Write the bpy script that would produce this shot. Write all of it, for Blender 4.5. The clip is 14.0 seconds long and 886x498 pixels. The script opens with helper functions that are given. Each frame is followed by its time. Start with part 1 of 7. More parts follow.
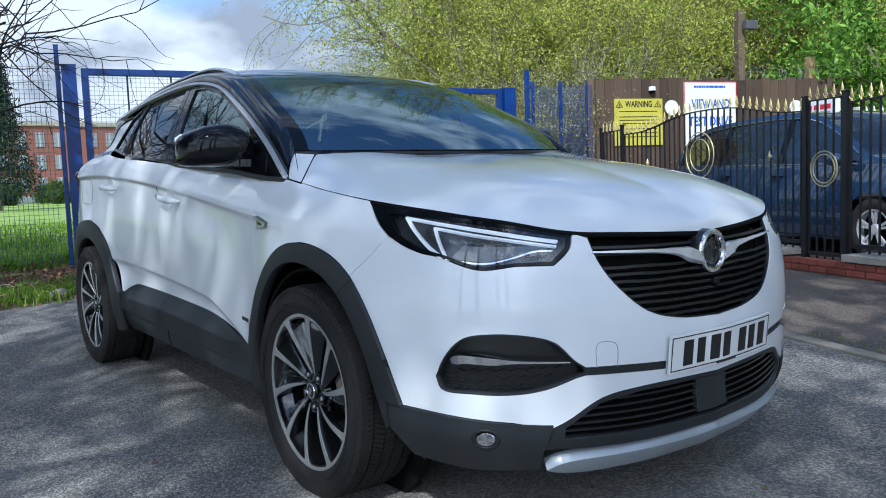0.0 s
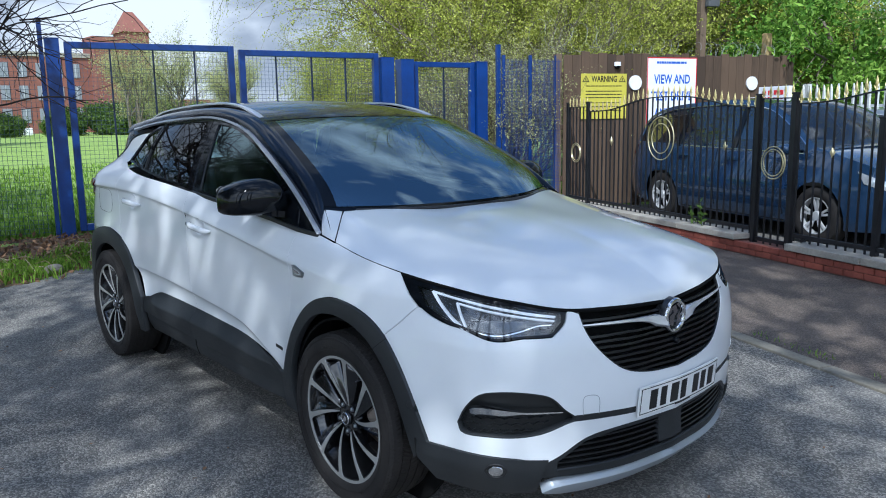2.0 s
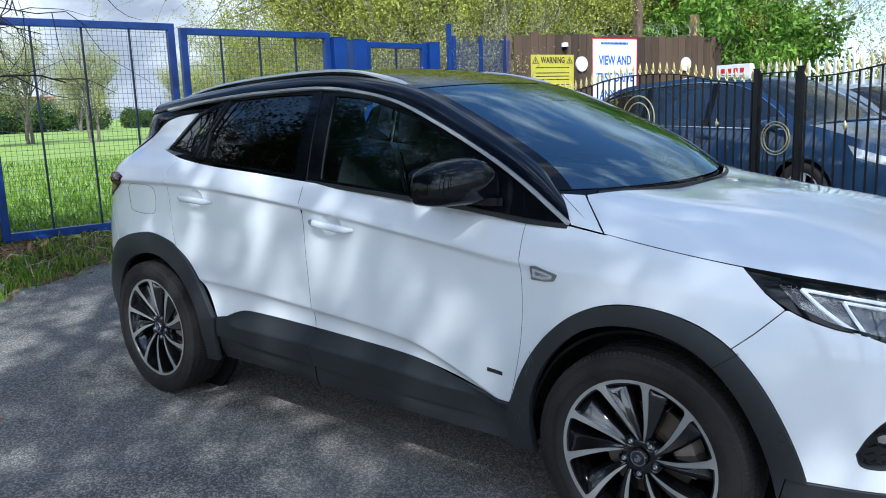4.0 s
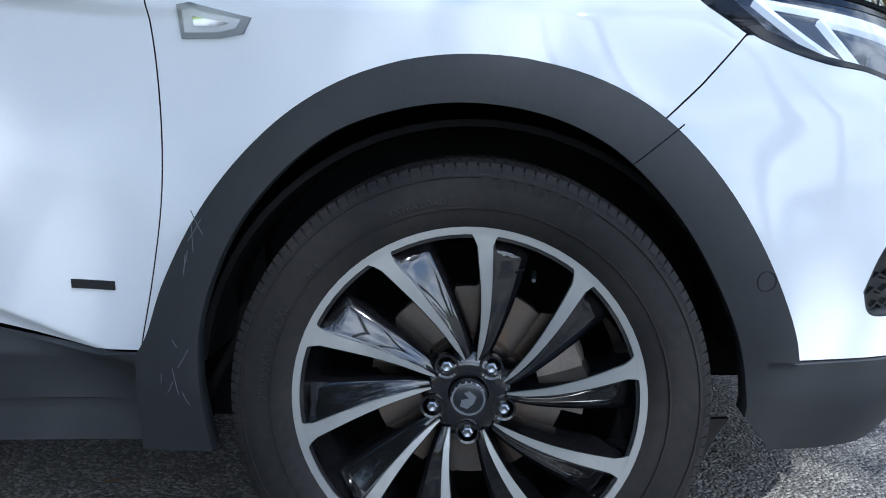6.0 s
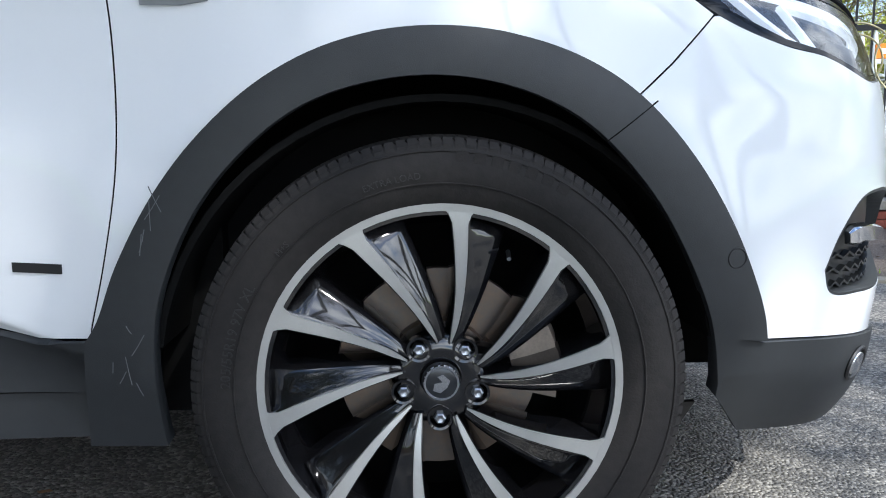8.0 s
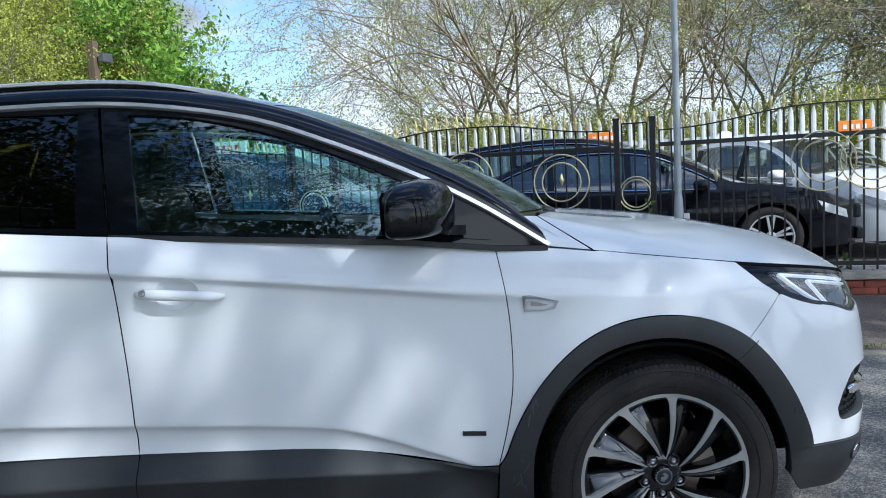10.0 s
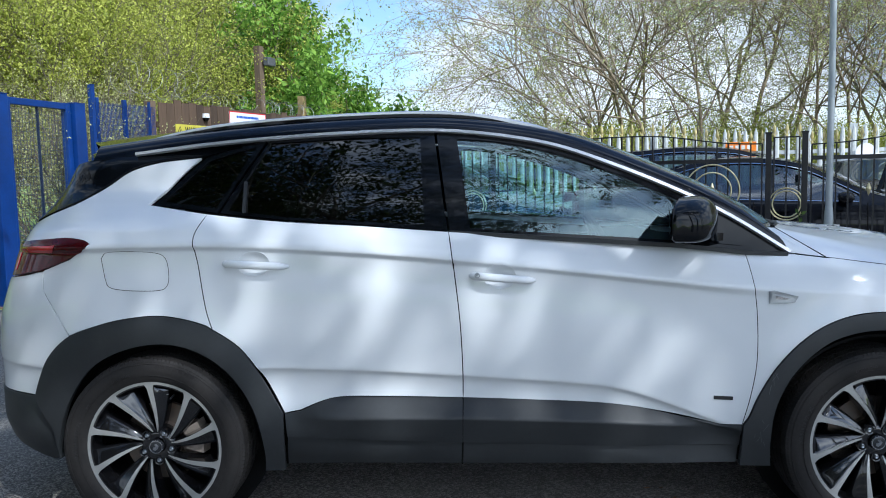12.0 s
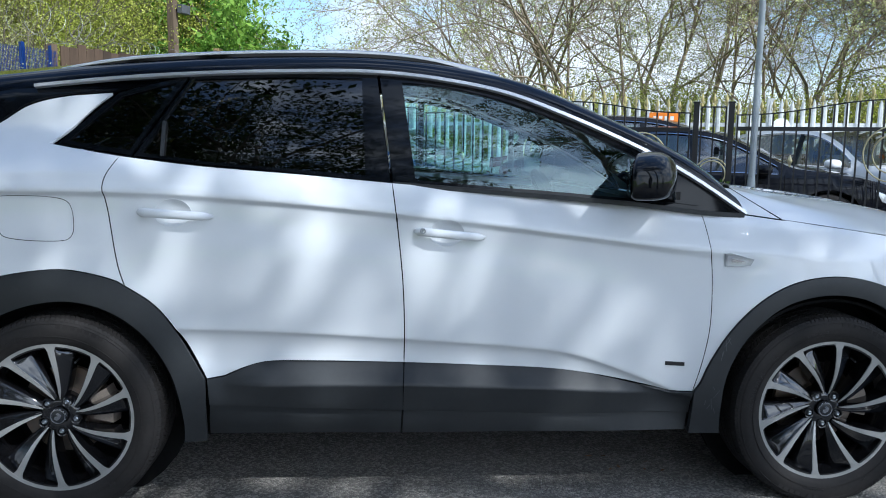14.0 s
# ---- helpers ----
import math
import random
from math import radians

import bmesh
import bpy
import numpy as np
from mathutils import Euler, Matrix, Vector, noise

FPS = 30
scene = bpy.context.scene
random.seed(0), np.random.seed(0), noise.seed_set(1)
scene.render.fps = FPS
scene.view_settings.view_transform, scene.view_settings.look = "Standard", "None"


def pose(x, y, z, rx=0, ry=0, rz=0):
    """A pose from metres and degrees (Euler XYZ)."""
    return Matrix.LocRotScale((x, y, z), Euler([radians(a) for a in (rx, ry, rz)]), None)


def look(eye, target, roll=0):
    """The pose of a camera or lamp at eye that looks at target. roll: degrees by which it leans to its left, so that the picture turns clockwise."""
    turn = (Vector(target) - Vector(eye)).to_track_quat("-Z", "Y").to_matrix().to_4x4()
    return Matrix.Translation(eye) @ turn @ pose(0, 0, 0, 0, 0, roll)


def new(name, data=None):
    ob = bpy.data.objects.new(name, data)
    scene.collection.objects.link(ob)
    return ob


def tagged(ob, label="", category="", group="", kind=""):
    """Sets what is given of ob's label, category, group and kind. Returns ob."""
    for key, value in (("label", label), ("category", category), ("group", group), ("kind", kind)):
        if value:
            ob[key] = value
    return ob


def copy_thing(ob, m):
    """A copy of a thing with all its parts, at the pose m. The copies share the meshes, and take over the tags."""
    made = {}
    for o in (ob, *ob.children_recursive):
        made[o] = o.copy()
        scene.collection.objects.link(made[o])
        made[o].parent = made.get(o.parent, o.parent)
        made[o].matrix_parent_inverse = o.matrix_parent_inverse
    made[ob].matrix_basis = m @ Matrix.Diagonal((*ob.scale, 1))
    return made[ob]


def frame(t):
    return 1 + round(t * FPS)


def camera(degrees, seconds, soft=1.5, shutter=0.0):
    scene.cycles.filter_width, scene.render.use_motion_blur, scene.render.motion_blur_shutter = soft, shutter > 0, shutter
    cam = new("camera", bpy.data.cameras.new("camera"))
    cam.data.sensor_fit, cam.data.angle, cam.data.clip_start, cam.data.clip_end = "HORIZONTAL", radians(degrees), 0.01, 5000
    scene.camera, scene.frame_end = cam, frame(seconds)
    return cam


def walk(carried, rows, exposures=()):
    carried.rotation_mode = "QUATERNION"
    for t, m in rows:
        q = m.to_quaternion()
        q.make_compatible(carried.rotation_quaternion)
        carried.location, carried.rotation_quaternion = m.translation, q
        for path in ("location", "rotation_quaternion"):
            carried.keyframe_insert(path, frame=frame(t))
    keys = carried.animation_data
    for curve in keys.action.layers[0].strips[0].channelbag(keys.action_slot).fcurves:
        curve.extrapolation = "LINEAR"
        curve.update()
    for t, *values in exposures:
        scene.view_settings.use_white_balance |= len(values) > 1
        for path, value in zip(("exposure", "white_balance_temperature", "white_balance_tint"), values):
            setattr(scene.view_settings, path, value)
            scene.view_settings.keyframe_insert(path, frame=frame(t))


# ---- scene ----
cam = camera(58.8, 14.0, 1.0)
PATH = [
    (0, (3.587, -2.052, 0.982), (2.008, -0.838, 0.811), -2.1),
    (0.5, (3.614, -2.029, 0.989), (2.076, -0.765, 0.803), -1.3),
    (1, (3.644, -2.078, 1.165), (2.108, -0.818, 0.928), -1.4),
    (1.5, (3.742, -2.201, 1.403), (2.21, -0.951, 1.1), -1.4),
    (2, (3.825, -2.494, 1.486), (2.327, -1.211, 1.155), -0.9),
    (2.2, (3.818, -2.625, 1.492), (2.326, -1.339, 1.144), -0.5),
    (4.3, (2.071, -2.998, 1.37), (0.987, -1.355, 1.012), -2.9),
    (4.5, (1.946, -2.929, 1.342), (1.053, -1.177, 0.979), -2.9),
    (5, (1.586, -2.641, 1.269), (1.211, -0.721, 0.855), -2.5),
    (5.5, (1.371, -2.269, 1.069), (1.218, -0.334, 0.586), -2.0),
    (6, (1.347, -1.965, 0.725), (1.256, 0.005, 0.392), -0.9),
    (6.5, (1.319, -1.784, 0.517), (1.351, 0.208, 0.342), -0.2),
    (7, (1.324, -1.74, 0.473), (1.351, 0.249, 0.272), -0.1),
    (7.2, (1.316, -1.738, 0.475), (1.364, 0.247, 0.243), -0.4),
    (9.3, (0.978, -2.627, 1.145), (1.133, -0.655, 0.846), -0.5),
    (9.5, (0.873, -2.719, 1.179), (1.035, -0.742, 0.925), -1.8),
    (10, (0.53, -3.062, 1.244), (0.695, -1.078, 1.053), -3.0),
    (10.5, (0.245, -3.343, 1.288), (0.356, -1.356, 1.087), -2.0),
    (11, (0.016, -3.475, 1.31), (0.072, -1.488, 1.097), -1.4),
    (11.5, (-0.125, -3.602, 1.328), (-0.122, -1.614, 1.112), -1.4),
    (12, (-0.14, -3.713, 1.33), (-0.211, -1.723, 1.141), -1.3),
    (12.5, (-0.128, -3.752, 1.329), (-0.168, -1.76, 1.153), -1.5),
    (13, (-0.058, -3.756, 1.317), (0.117, -1.773, 1.129), -1.2),
    (13.5, (-0.038, -3.741, 1.307), (0.282, -1.779, 1.089), 0.1),
    (14, (-0.238, -3.492, 1.262), (-0.097, -1.516, 0.989), 0.6),
]
# seconds, stops, kelvin, tint
EXPOSURE = [(0, .26, 5350, 7), (2.2, .26, 5350, 7), (4.3, .48, 5450, 7), (5.0, .52, 5400, 7), (5.5, .46, 5350, 7), (6.0, .85, 5350, 8), (6.5, 1.50, 6200, 9), (7.0, 2.45, 6600, 9), (7.2, 2.45, 6600, 9), (7.7, 1.50, 6400, 9), (8.2, .80, 5600, 8), (9.3, .44, 5520, 7), (10.5, .36, 5500, 7), (14, .40, 5480, 7)]
walk(cam, [(t, look(eye, target, roll)) for t, eye, target, roll in PATH], EXPOSURE)
# ---------------------------------------------------------------- light
SUN_AZ, SUN_EL = (0.62, -0.785), 46.0          # towards the sun in plan, and its height in degrees
world = bpy.data.worlds.new("world")
scene.world = world
world.use_nodes = True
wn, wl = world.node_tree.nodes, world.node_tree.links
wbg = wn["Background"]
wsky = wn.new("ShaderNodeTexSky")
wsky.sky_type, wsky.sun_disc = "NISHITA", False
wsky.sun_elevation, wsky.sun_rotation = radians(SUN_EL), math.atan2(SUN_AZ[0], SUN_AZ[1])
wsky.air_density, wsky.dust_density, wsky.ozone_density = 1.0, 0.6, 1.5
# broken cumulus over the blue
wco = wn.new("ShaderNodeTexCoord")
wmp = wn.new("ShaderNodeMapping")
wmp.inputs["Scale"].default_value = (1.0, 1.0, 1.9)
wmp.inputs["Location"].default_value = (0.3, 1.7, 0.2)
wnz = wn.new("ShaderNodeTexNoise")
wnz.inputs["Scale"].default_value, wnz.inputs["Detail"].default_value, wnz.inputs["Roughness"].default_value = 2.9, 9.0, 0.56
wra = wn.new("ShaderNodeValToRGB")
wra.color_ramp.elements[0].position, wra.color_ramp.elements[1].position = 0.41, 0.52
wnz2 = wn.new("ShaderNodeTexNoise")
wnz2.inputs["Scale"].default_value, wnz2.inputs["Detail"].default_value = 4.6, 7.0
wra2 = wn.new("ShaderNodeValToRGB")
wra2.color_ramp.elements[0].position, wra2.color_ramp.elements[1].position = 0.39, 0.54
wra2.color_ramp.elements[0].color, wra2.color_ramp.elements[1].color = (2.5, 2.65, 2.95, 1), (5.6, 5.6, 5.6, 1)
wmx = wn.new("ShaderNodeMix")
wmx.data_type = "RGBA"
wl.new(wco.outputs["Generated"], wmp.inputs["Vector"])
wl.new(wmp.outputs["Vector"], wnz.inputs["Vector"])
wl.new(wmp.outputs["Vector"], wnz2.inputs["Vector"])
# the cover thins towards the zenith
wsep, wthin, wsub = wn.new("ShaderNodeSeparateXYZ"), wn.new("ShaderNodeMapRange"), wn.new("ShaderNodeMath")
wsub.operation = "SUBTRACT"
wthin.inputs["From Min"].default_value, wthin.inputs["From Max"].default_value = .10, .95
wthin.inputs["To Min"].default_value, wthin.inputs["To Max"].default_value = -.045, .13
wl.new(wco.outputs["Generated"], wsep.inputs[0])
wl.new(wsep.outputs["Z"], wthin.inputs["Value"])
wl.new(wnz.outputs["Fac"], wsub.inputs[0])
wl.new(wthin.outputs[0], wsub.inputs[1])
wl.new(wsub.outputs[0], wra.inputs["Fac"])
wl.new(wnz2.outputs["Fac"], wra2.inputs["Fac"])
wl.new(wra.outputs["Color"], wmx.inputs[0])
wl.new(wsky.outputs["Color"], wmx.inputs[6])
# clouds glow more towards the sun
wdot, wgl, wsc = wn.new("ShaderNodeVectorMath"), wn.new("ShaderNodeMapRange"), wn.new("ShaderNodeVectorMath")
wdot.operation, wsc.operation = "DOT_PRODUCT", "SCALE"
_se = radians(SUN_EL)
wdot.inputs[1].default_value = (SUN_AZ[0] * math.cos(_se), SUN_AZ[1] * math.cos(_se), math.sin(_se))
wgl.interpolation_type = "SMOOTHSTEP"
wgl.inputs["From Min"].default_value, wgl.inputs["From Max"].default_value = .25, 1.0
wgl.inputs["To Min"].default_value, wgl.inputs["To Max"].default_value = 1.0, 2.6
wl.new(wco.outputs["Generated"], wdot.inputs[0])
wl.new(wdot.outputs["Value"], wgl.inputs["Value"])
wl.new(wra2.outputs["Color"], wsc.inputs[0])
wl.new(wgl.outputs[0], wsc.inputs["Scale"])
wl.new(wsc.outputs[0], wmx.inputs[7])
wl.new(wmx.outputs[2], wbg.inputs["Color"])
wbg.inputs["Strength"].default_value = 0.15

sun_data = bpy.data.lights.new("sun", "SUN")
sun_data.energy, sun_data.angle, sun_data.color = 4.0, radians(0.35), (1.0, 0.94, 0.85)
sun = new("sun", sun_data)
sun.matrix_world = look((SUN_AZ[0] * 30, SUN_AZ[1] * 30, 30 * math.tan(radians(SUN_EL))), (0, 0, 0))


# ---------------------------------------------------------------- materials
def mat(name, col, rough=0.5, metal=0.0, var=0.12, scale=6.0, bump=0.0, bscale=80.0, coat=0.0, spec=0.5, col2=None, rnd=0.0, island=0.0, stretch=None):
    """Principled surface with colour variation at two scales, bump grain and, for pieces, a random shade each."""
    m = bpy.data.materials.new(name)
    m.use_nodes = True
    n, l = m.node_tree.nodes, m.node_tree.links
    b = n["Principled BSDF"]
    b.inputs["Roughness"].default_value, b.inputs["Metallic"].default_value = rough, metal
    b.inputs["Coat Weight"].default_value, b.inputs["Coat Roughness"].default_value = coat, 0.03
    b.inputs["Specular IOR Level"].default_value = spec
    geo = n.new("ShaderNodeTexCoord")
    vec = geo.outputs["Object"]
    if stretch:
        mp = n.new("ShaderNodeMapping")
        mp.inputs["Scale"].default_value = stretch
        l.new(vec, mp.inputs["Vector"])
        vec = mp.outputs["Vector"]
    big, small = n.new("ShaderNodeTexNoise"), n.new("ShaderNodeTexNoise")
    big.inputs["Scale"].default_value, big.inputs["Detail"].default_value = scale, 4
    small.inputs["Scale"].default_value, small.inputs["Detail"].default_value = scale * 11, 3
    l.new(vec, big.inputs["Vector"]), l.new(vec, small.inputs["Vector"])
    add = n.new("ShaderNodeMath"); add.operation = "MULTIPLY_ADD"
    l.new(small.outputs["Fac"], add.inputs[0]); add.inputs[1].default_value = 0.5
    l.new(big.outputs["Fac"], add.inputs[2])
    fac = add.outputs[0]
    if rnd or island:
        info = n.new("ShaderNodeObjectInfo") if rnd else n.new("ShaderNodeNewGeometry")
        ma = n.new("ShaderNodeMath"); ma.operation = "MULTIPLY_ADD"
        l.new(info.outputs["Random" if rnd else "Random Per Island"], ma.inputs[0])
        ma.inputs[1].default_value = (rnd or island)
        l.new(fac, ma.inputs[2])
        off = n.new("ShaderNodeMath"); off.operation = "SUBTRACT"
        l.new(ma.outputs[0], off.inputs[0]); off.inputs[1].default_value = (rnd or island) / 2
        fac = off.outputs[0]
    ramp = n.new("ShaderNodeValToRGB")
    c2 = col2 or tuple(c * (1 + var) for c in col)
    c1 = col if col2 else tuple(c * (1 - var) for c in col)
    ramp.color_ramp.elements[0].position, ramp.color_ramp.elements[1].position = 0.48, 1.02
    ramp.color_ramp.elements[0].color, ramp.color_ramp.elements[1].color = (*c1, 1), (*[min(c, 1) for c in c2], 1)
    l.new(fac, ramp.inputs["Fac"])
    l.new(ramp.outputs["Color"], b.inputs["Base Color"])
    if bump:
        bn, bp = n.new("ShaderNodeTexNoise"), n.new("ShaderNodeBump")
        bn.inputs["Scale"].default_value, bn.inputs["Detail"].default_value = bscale, 4
        bp.inputs["Strength"].default_value, bp.inputs["Distance"].default_value = min(bump, 1), 0.004
        l.new(vec, bn.inputs["Vector"]), l.new(bn.outputs["Fac"], bp.inputs["Height"]), l.new(bp.outputs["Normal"], b.inputs["Normal"])
    return m


def leaf_mat(name, col, col2, trans=0.35):
    m = mat(name, col, 0.5, var=0.3, scale=0.6, col2=col2, island=0.85, spec=0.12)
    n, l = m.node_tree.nodes, m.node_tree.links
    b = n["Principled BSDF"]
    tr, mx = n.new("ShaderNodeBsdfTranslucent"), n.new("ShaderNodeMixShader")
    l.new(b.inputs["Base Color"].links[0].from_socket, tr.inputs["Color"])
    mx.inputs[0].default_value = trans
    out = n["Material Output"]
    l.new(b.outputs[0], mx.inputs[1]), l.new(tr.outputs[0], mx.inputs[2]), l.new(mx.outputs[0], out.inputs["Surface"])
    return m


def glass_mat(name, tint, keep, ior=1.7, sheen=(1, 1, 1)):
    """Thin pane: a share goes straight through, tinted, the rest is a clear mirror sheen by Fresnel."""
    m = bpy.data.materials.new(name)
    m.use_nodes = True
    n, l = m.node_tree.nodes, m.node_tree.links
    n.remove(n["Principled BSDF"])
    tr, gl, mx, fr = n.new("ShaderNodeBsdfTransparent"), n.new("ShaderNodeBsdfGlossy"), n.new("ShaderNodeMixShader"), n.new("ShaderNodeFresnel")
    tr.inputs["Color"].default_value = (*[c * keep for c in tint], 1)
    gl.inputs["Roughness"].default_value, gl.inputs["Color"].default_value = 0.015, (*sheen, 1)
    fr.inputs["IOR"].default_value = ior
    l.new(fr.outputs[0], mx.inputs[0]), l.new(tr.outputs[0], mx.inputs[1]), l.new(gl.outputs[0], mx.inputs[2])
    l.new(mx.outputs[0], n["Material Output"].inputs["Surface"])
    return m


M = {}
M["paint"] = mat("white_paint", (.765, .78, .795), .45, var=.012, scale=1.5, coat=1.0, spec=.3)
M["black_gloss"] = mat("gloss_black", (.004, .005, .007), .05, var=.2)
M["black_gloss"].node_tree.nodes["Principled BSDF"].inputs["IOR"].default_value = 1.34
M["roof_black"] = mat("roof_gloss_black", (.004, .006, .012), .05, var=.2)
M["roof_black"].node_tree.nodes["Principled BSDF"].inputs["IOR"].default_value = 1.46
M["cladding"] = mat("textured_plastic", (.0185, .0205, .0225), .48, var=.18, scale=5, bump=.10, bscale=900, spec=.5)
M["rubber"] = mat("tyre_rubber", (.0135, .0125, .0122), .74, var=.25, scale=7, bump=.15, bscale=260, col2=(.029, .026, .0245), spec=.25)
M["rubber_mark"] = mat("tyre_lettering", (.022, .021, .021), .6, spec=.4)
M["chrome"] = mat("chrome", (.75, .76, .78), .10, 1.0, var=.03)
M["trim_silver"] = mat("bright_trim", (.84, .84, .87), .20, .6, var=.03)
M["badge_silver"] = mat("badge_silver", (.66, .68, .70), .25, .5, var=.05)
M["satin"] = mat("satin_chrome", (.38, .40, .43), .28, 1.0, var=.05)
M["rail"] = mat("satin_silver_rail", (.78, .79, .82), .24, .45, var=.04)
M["alloy"] = mat("machined_alloy", (.47, .47, .455), .32, .6, var=.05, scale=30)
M["rim_black"] = mat("rim_gloss_black", (.006, .006, .007), .08, var=.2, coat=1.0)
M["seam_grey"] = mat("seam_shade", (.30, .31, .33), .6)
M["dark"] = mat("dark_void", (.006, .006, .006), .9, var=.3, spec=.1)
M["grille"] = mat("grille_black", (.008, .009, .010), .32, var=.2)
M["silver_paint"] = mat("silver_skid_paint", (.36, .39, .42), .38, .35, var=.04)
M["glass"] = glass_mat("clear_glass", (.66, .95, .93), .92, 2.1, (.76, .95, 1.0))
M["screen_glass"] = glass_mat("screen_glass", (.66, .88, 1.0), .45, 3.2, (.64, .85, 1.0))
M["privacy"] = glass_mat("privacy_glass", (.8, .85, .9), .05)
M["lens"] = glass_mat("lamp_lens", (.95, .97, 1), .95)
M["red_lens"] = mat("red_lens", (.060, .003, .005), .10, var=.3, coat=.2, spec=.35)
M["red_lit"] = mat("red_light_bar", (.42, .012, .02), .15, var=.2, coat=1.0)
M["amber"] = mat("amber", (.75, .22, .02), .3)
M["lamp_white"] = mat("lamp_white", (.82, .84, .86), .25)
M["drl"] = mat("lit_light_guide", (.9, .92, .95), .2)
M["drl"].node_tree.nodes["Principled BSDF"].inputs["Emission Color"].default_value = (.9, .95, 1, 1)
M["drl"].node_tree.nodes["Principled BSDF"].inputs["Emission Strength"].default_value = .30
M["lamp_bowl"] = mat("lamp_bowl", (.055, .058, .065), .22, .5, var=.3, scale=30)
M["lamp_shelf"] = mat("lamp_shelf", (.14, .15, .165), .35, .3, var=.3, scale=25)
M["kerb"] = mat("mossy_kerb", (.25, .225, .175), .9, var=.3, scale=5, bump=.4, rnd=.4)
M["scuff"] = mat("scuffed_plastic", (.10, .104, .108), .7)
M["seat"] = mat("seat_cloth", (.030, .031, .035), .85, bump=.2)
M["plate"] = mat("plate_white", (.80, .80, .78), .35, var=.05)
M["ink"] = mat("ink_black", (.012, .012, .013), .45)
M["brake"] = mat("brake_steel", (.16, .15, .14), .42, .7, var=.3, scale=14, col2=(.24, .17, .12))
M["caliper"] = mat("weathered_caliper", (.24, .20, .165), .65, .2, var=.3, scale=20, bump=.2)
M["blue_steel"] = mat("blue_gate_paint", (.006, .036, .18), .36, var=.2, scale=4, bump=.05)
M["black_iron"] = mat("black_iron_paint", (.012, .012, .014), .35, var=.3, bump=.1, bscale=50)
M["gold"] = mat("gold_paint", (.70, .58, .25), .35, .35, var=.25, scale=30)
M["brass"] = mat("pale_gold_paint", (.66, .58, .34), .32, .6, var=.15, scale=20)
M["galv"] = mat("galvanised_steel", (.58, .60, .59), .5, .25, var=.2, scale=3, island=.3)
M["wire"] = mat("dull_razor_wire", (.30, .31, .31), .5, .4, var=.2)
M["pole"] = mat("grey_pole_paint", (.42, .45, .46), .45, .2, var=.10, scale=5)
M["brick"] = mat("red_brick", (.25, .066, .042), .85, var=.25, scale=9, bump=.5, bscale=60, rnd=.35)
M["mortar"] = mat("mortar", (.20, .095, .07), .9, var=.2, bump=.4)
M["coping"] = mat("concrete_coping", (.36, .33, .28), .85, var=.25, scale=5, bump=.4, bscale=70, rnd=.3)
M["wood"] = mat("weathered_fence_wood", (.078, .050, .031), .85, var=.35, scale=3, bump=.4, bscale=40, rnd=.6, stretch=(1, 1, .12))
M["post_wood"] = mat("pale_post_wood", (.14, .10, .065), .85, var=.3, scale=4, bump=.3, stretch=(1, 1, .1))
M["yellow"] = mat("yellow_sign", (.54, .48, .06), .5, var=.08)
M["sign_white"] = mat("white_sign", (.80, .81, .83), .45, var=.05)
M["sign_blue"] = mat("sign_blue", (.02, .10, .50), .5)
M["sign_red"] = mat("sign_red", (.60, .02, .03), .5)
M["dark_lamp"] = mat("dark_grey_casting", (.09, .095, .10), .5, var=.2, scale=8)
M["orange"] = mat("orange_board", (.85, .24, .02), .5)
M["bark"] = mat("bark", (.17, .14, .11), .9, var=.35, scale=4, bump=.5, bscale=30)
M["bark_pale"] = mat("pale_bark", (.28, .22, .155), .9, var=.35, scale=4, bump=.4, bscale=30)
M["bark_dark"] = mat("dark_twig", (.035, .025, .022), .85, var=.3)
M["leaf_yellow"] = leaf_mat("willow_leaf", (.24, .29, .04), (.56, .58, .12), .30)
M["leaf_green"] = leaf_mat("spring_leaf", (.09, .20, .028), (.31, .49, .08), .35)
M["leaf_dark"] = leaf_mat("shrub_leaf", (.05, .10, .02), (.15, .22, .05))
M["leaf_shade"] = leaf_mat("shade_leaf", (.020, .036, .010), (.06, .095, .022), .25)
M["leaf_bud"] = leaf_mat("bud_leaf", (.34, .36, .14), (.58, .58, .26))
M["leaf_grey"] = leaf_mat("hedge_leaf", (.30, .38, .20), (.58, .64, .40))
M["conifer"] = leaf_mat("conifer_needle", (.018, .035, .018), (.04, .07, .03), .1)
M["grass"] = leaf_mat("grass_blade", (.12, .23, .025), (.28, .42, .06), .35)
M["dead_leaf"] = mat("dead_leaf", (.10, .055, .028), .9, island=.9, col2=(.26, .15, .08), scale=3)
M["mill"] = mat("mill_brick", (.23, .092, .068), .9, var=.15, scale=.4)
M["mill_trim"] = mat("mill_window", (.24, .25, .28), .3, var=.1)
M["pale_trim"] = mat("pale_window_frame", (.45, .46, .48), .7, var=.05, scale=.2)


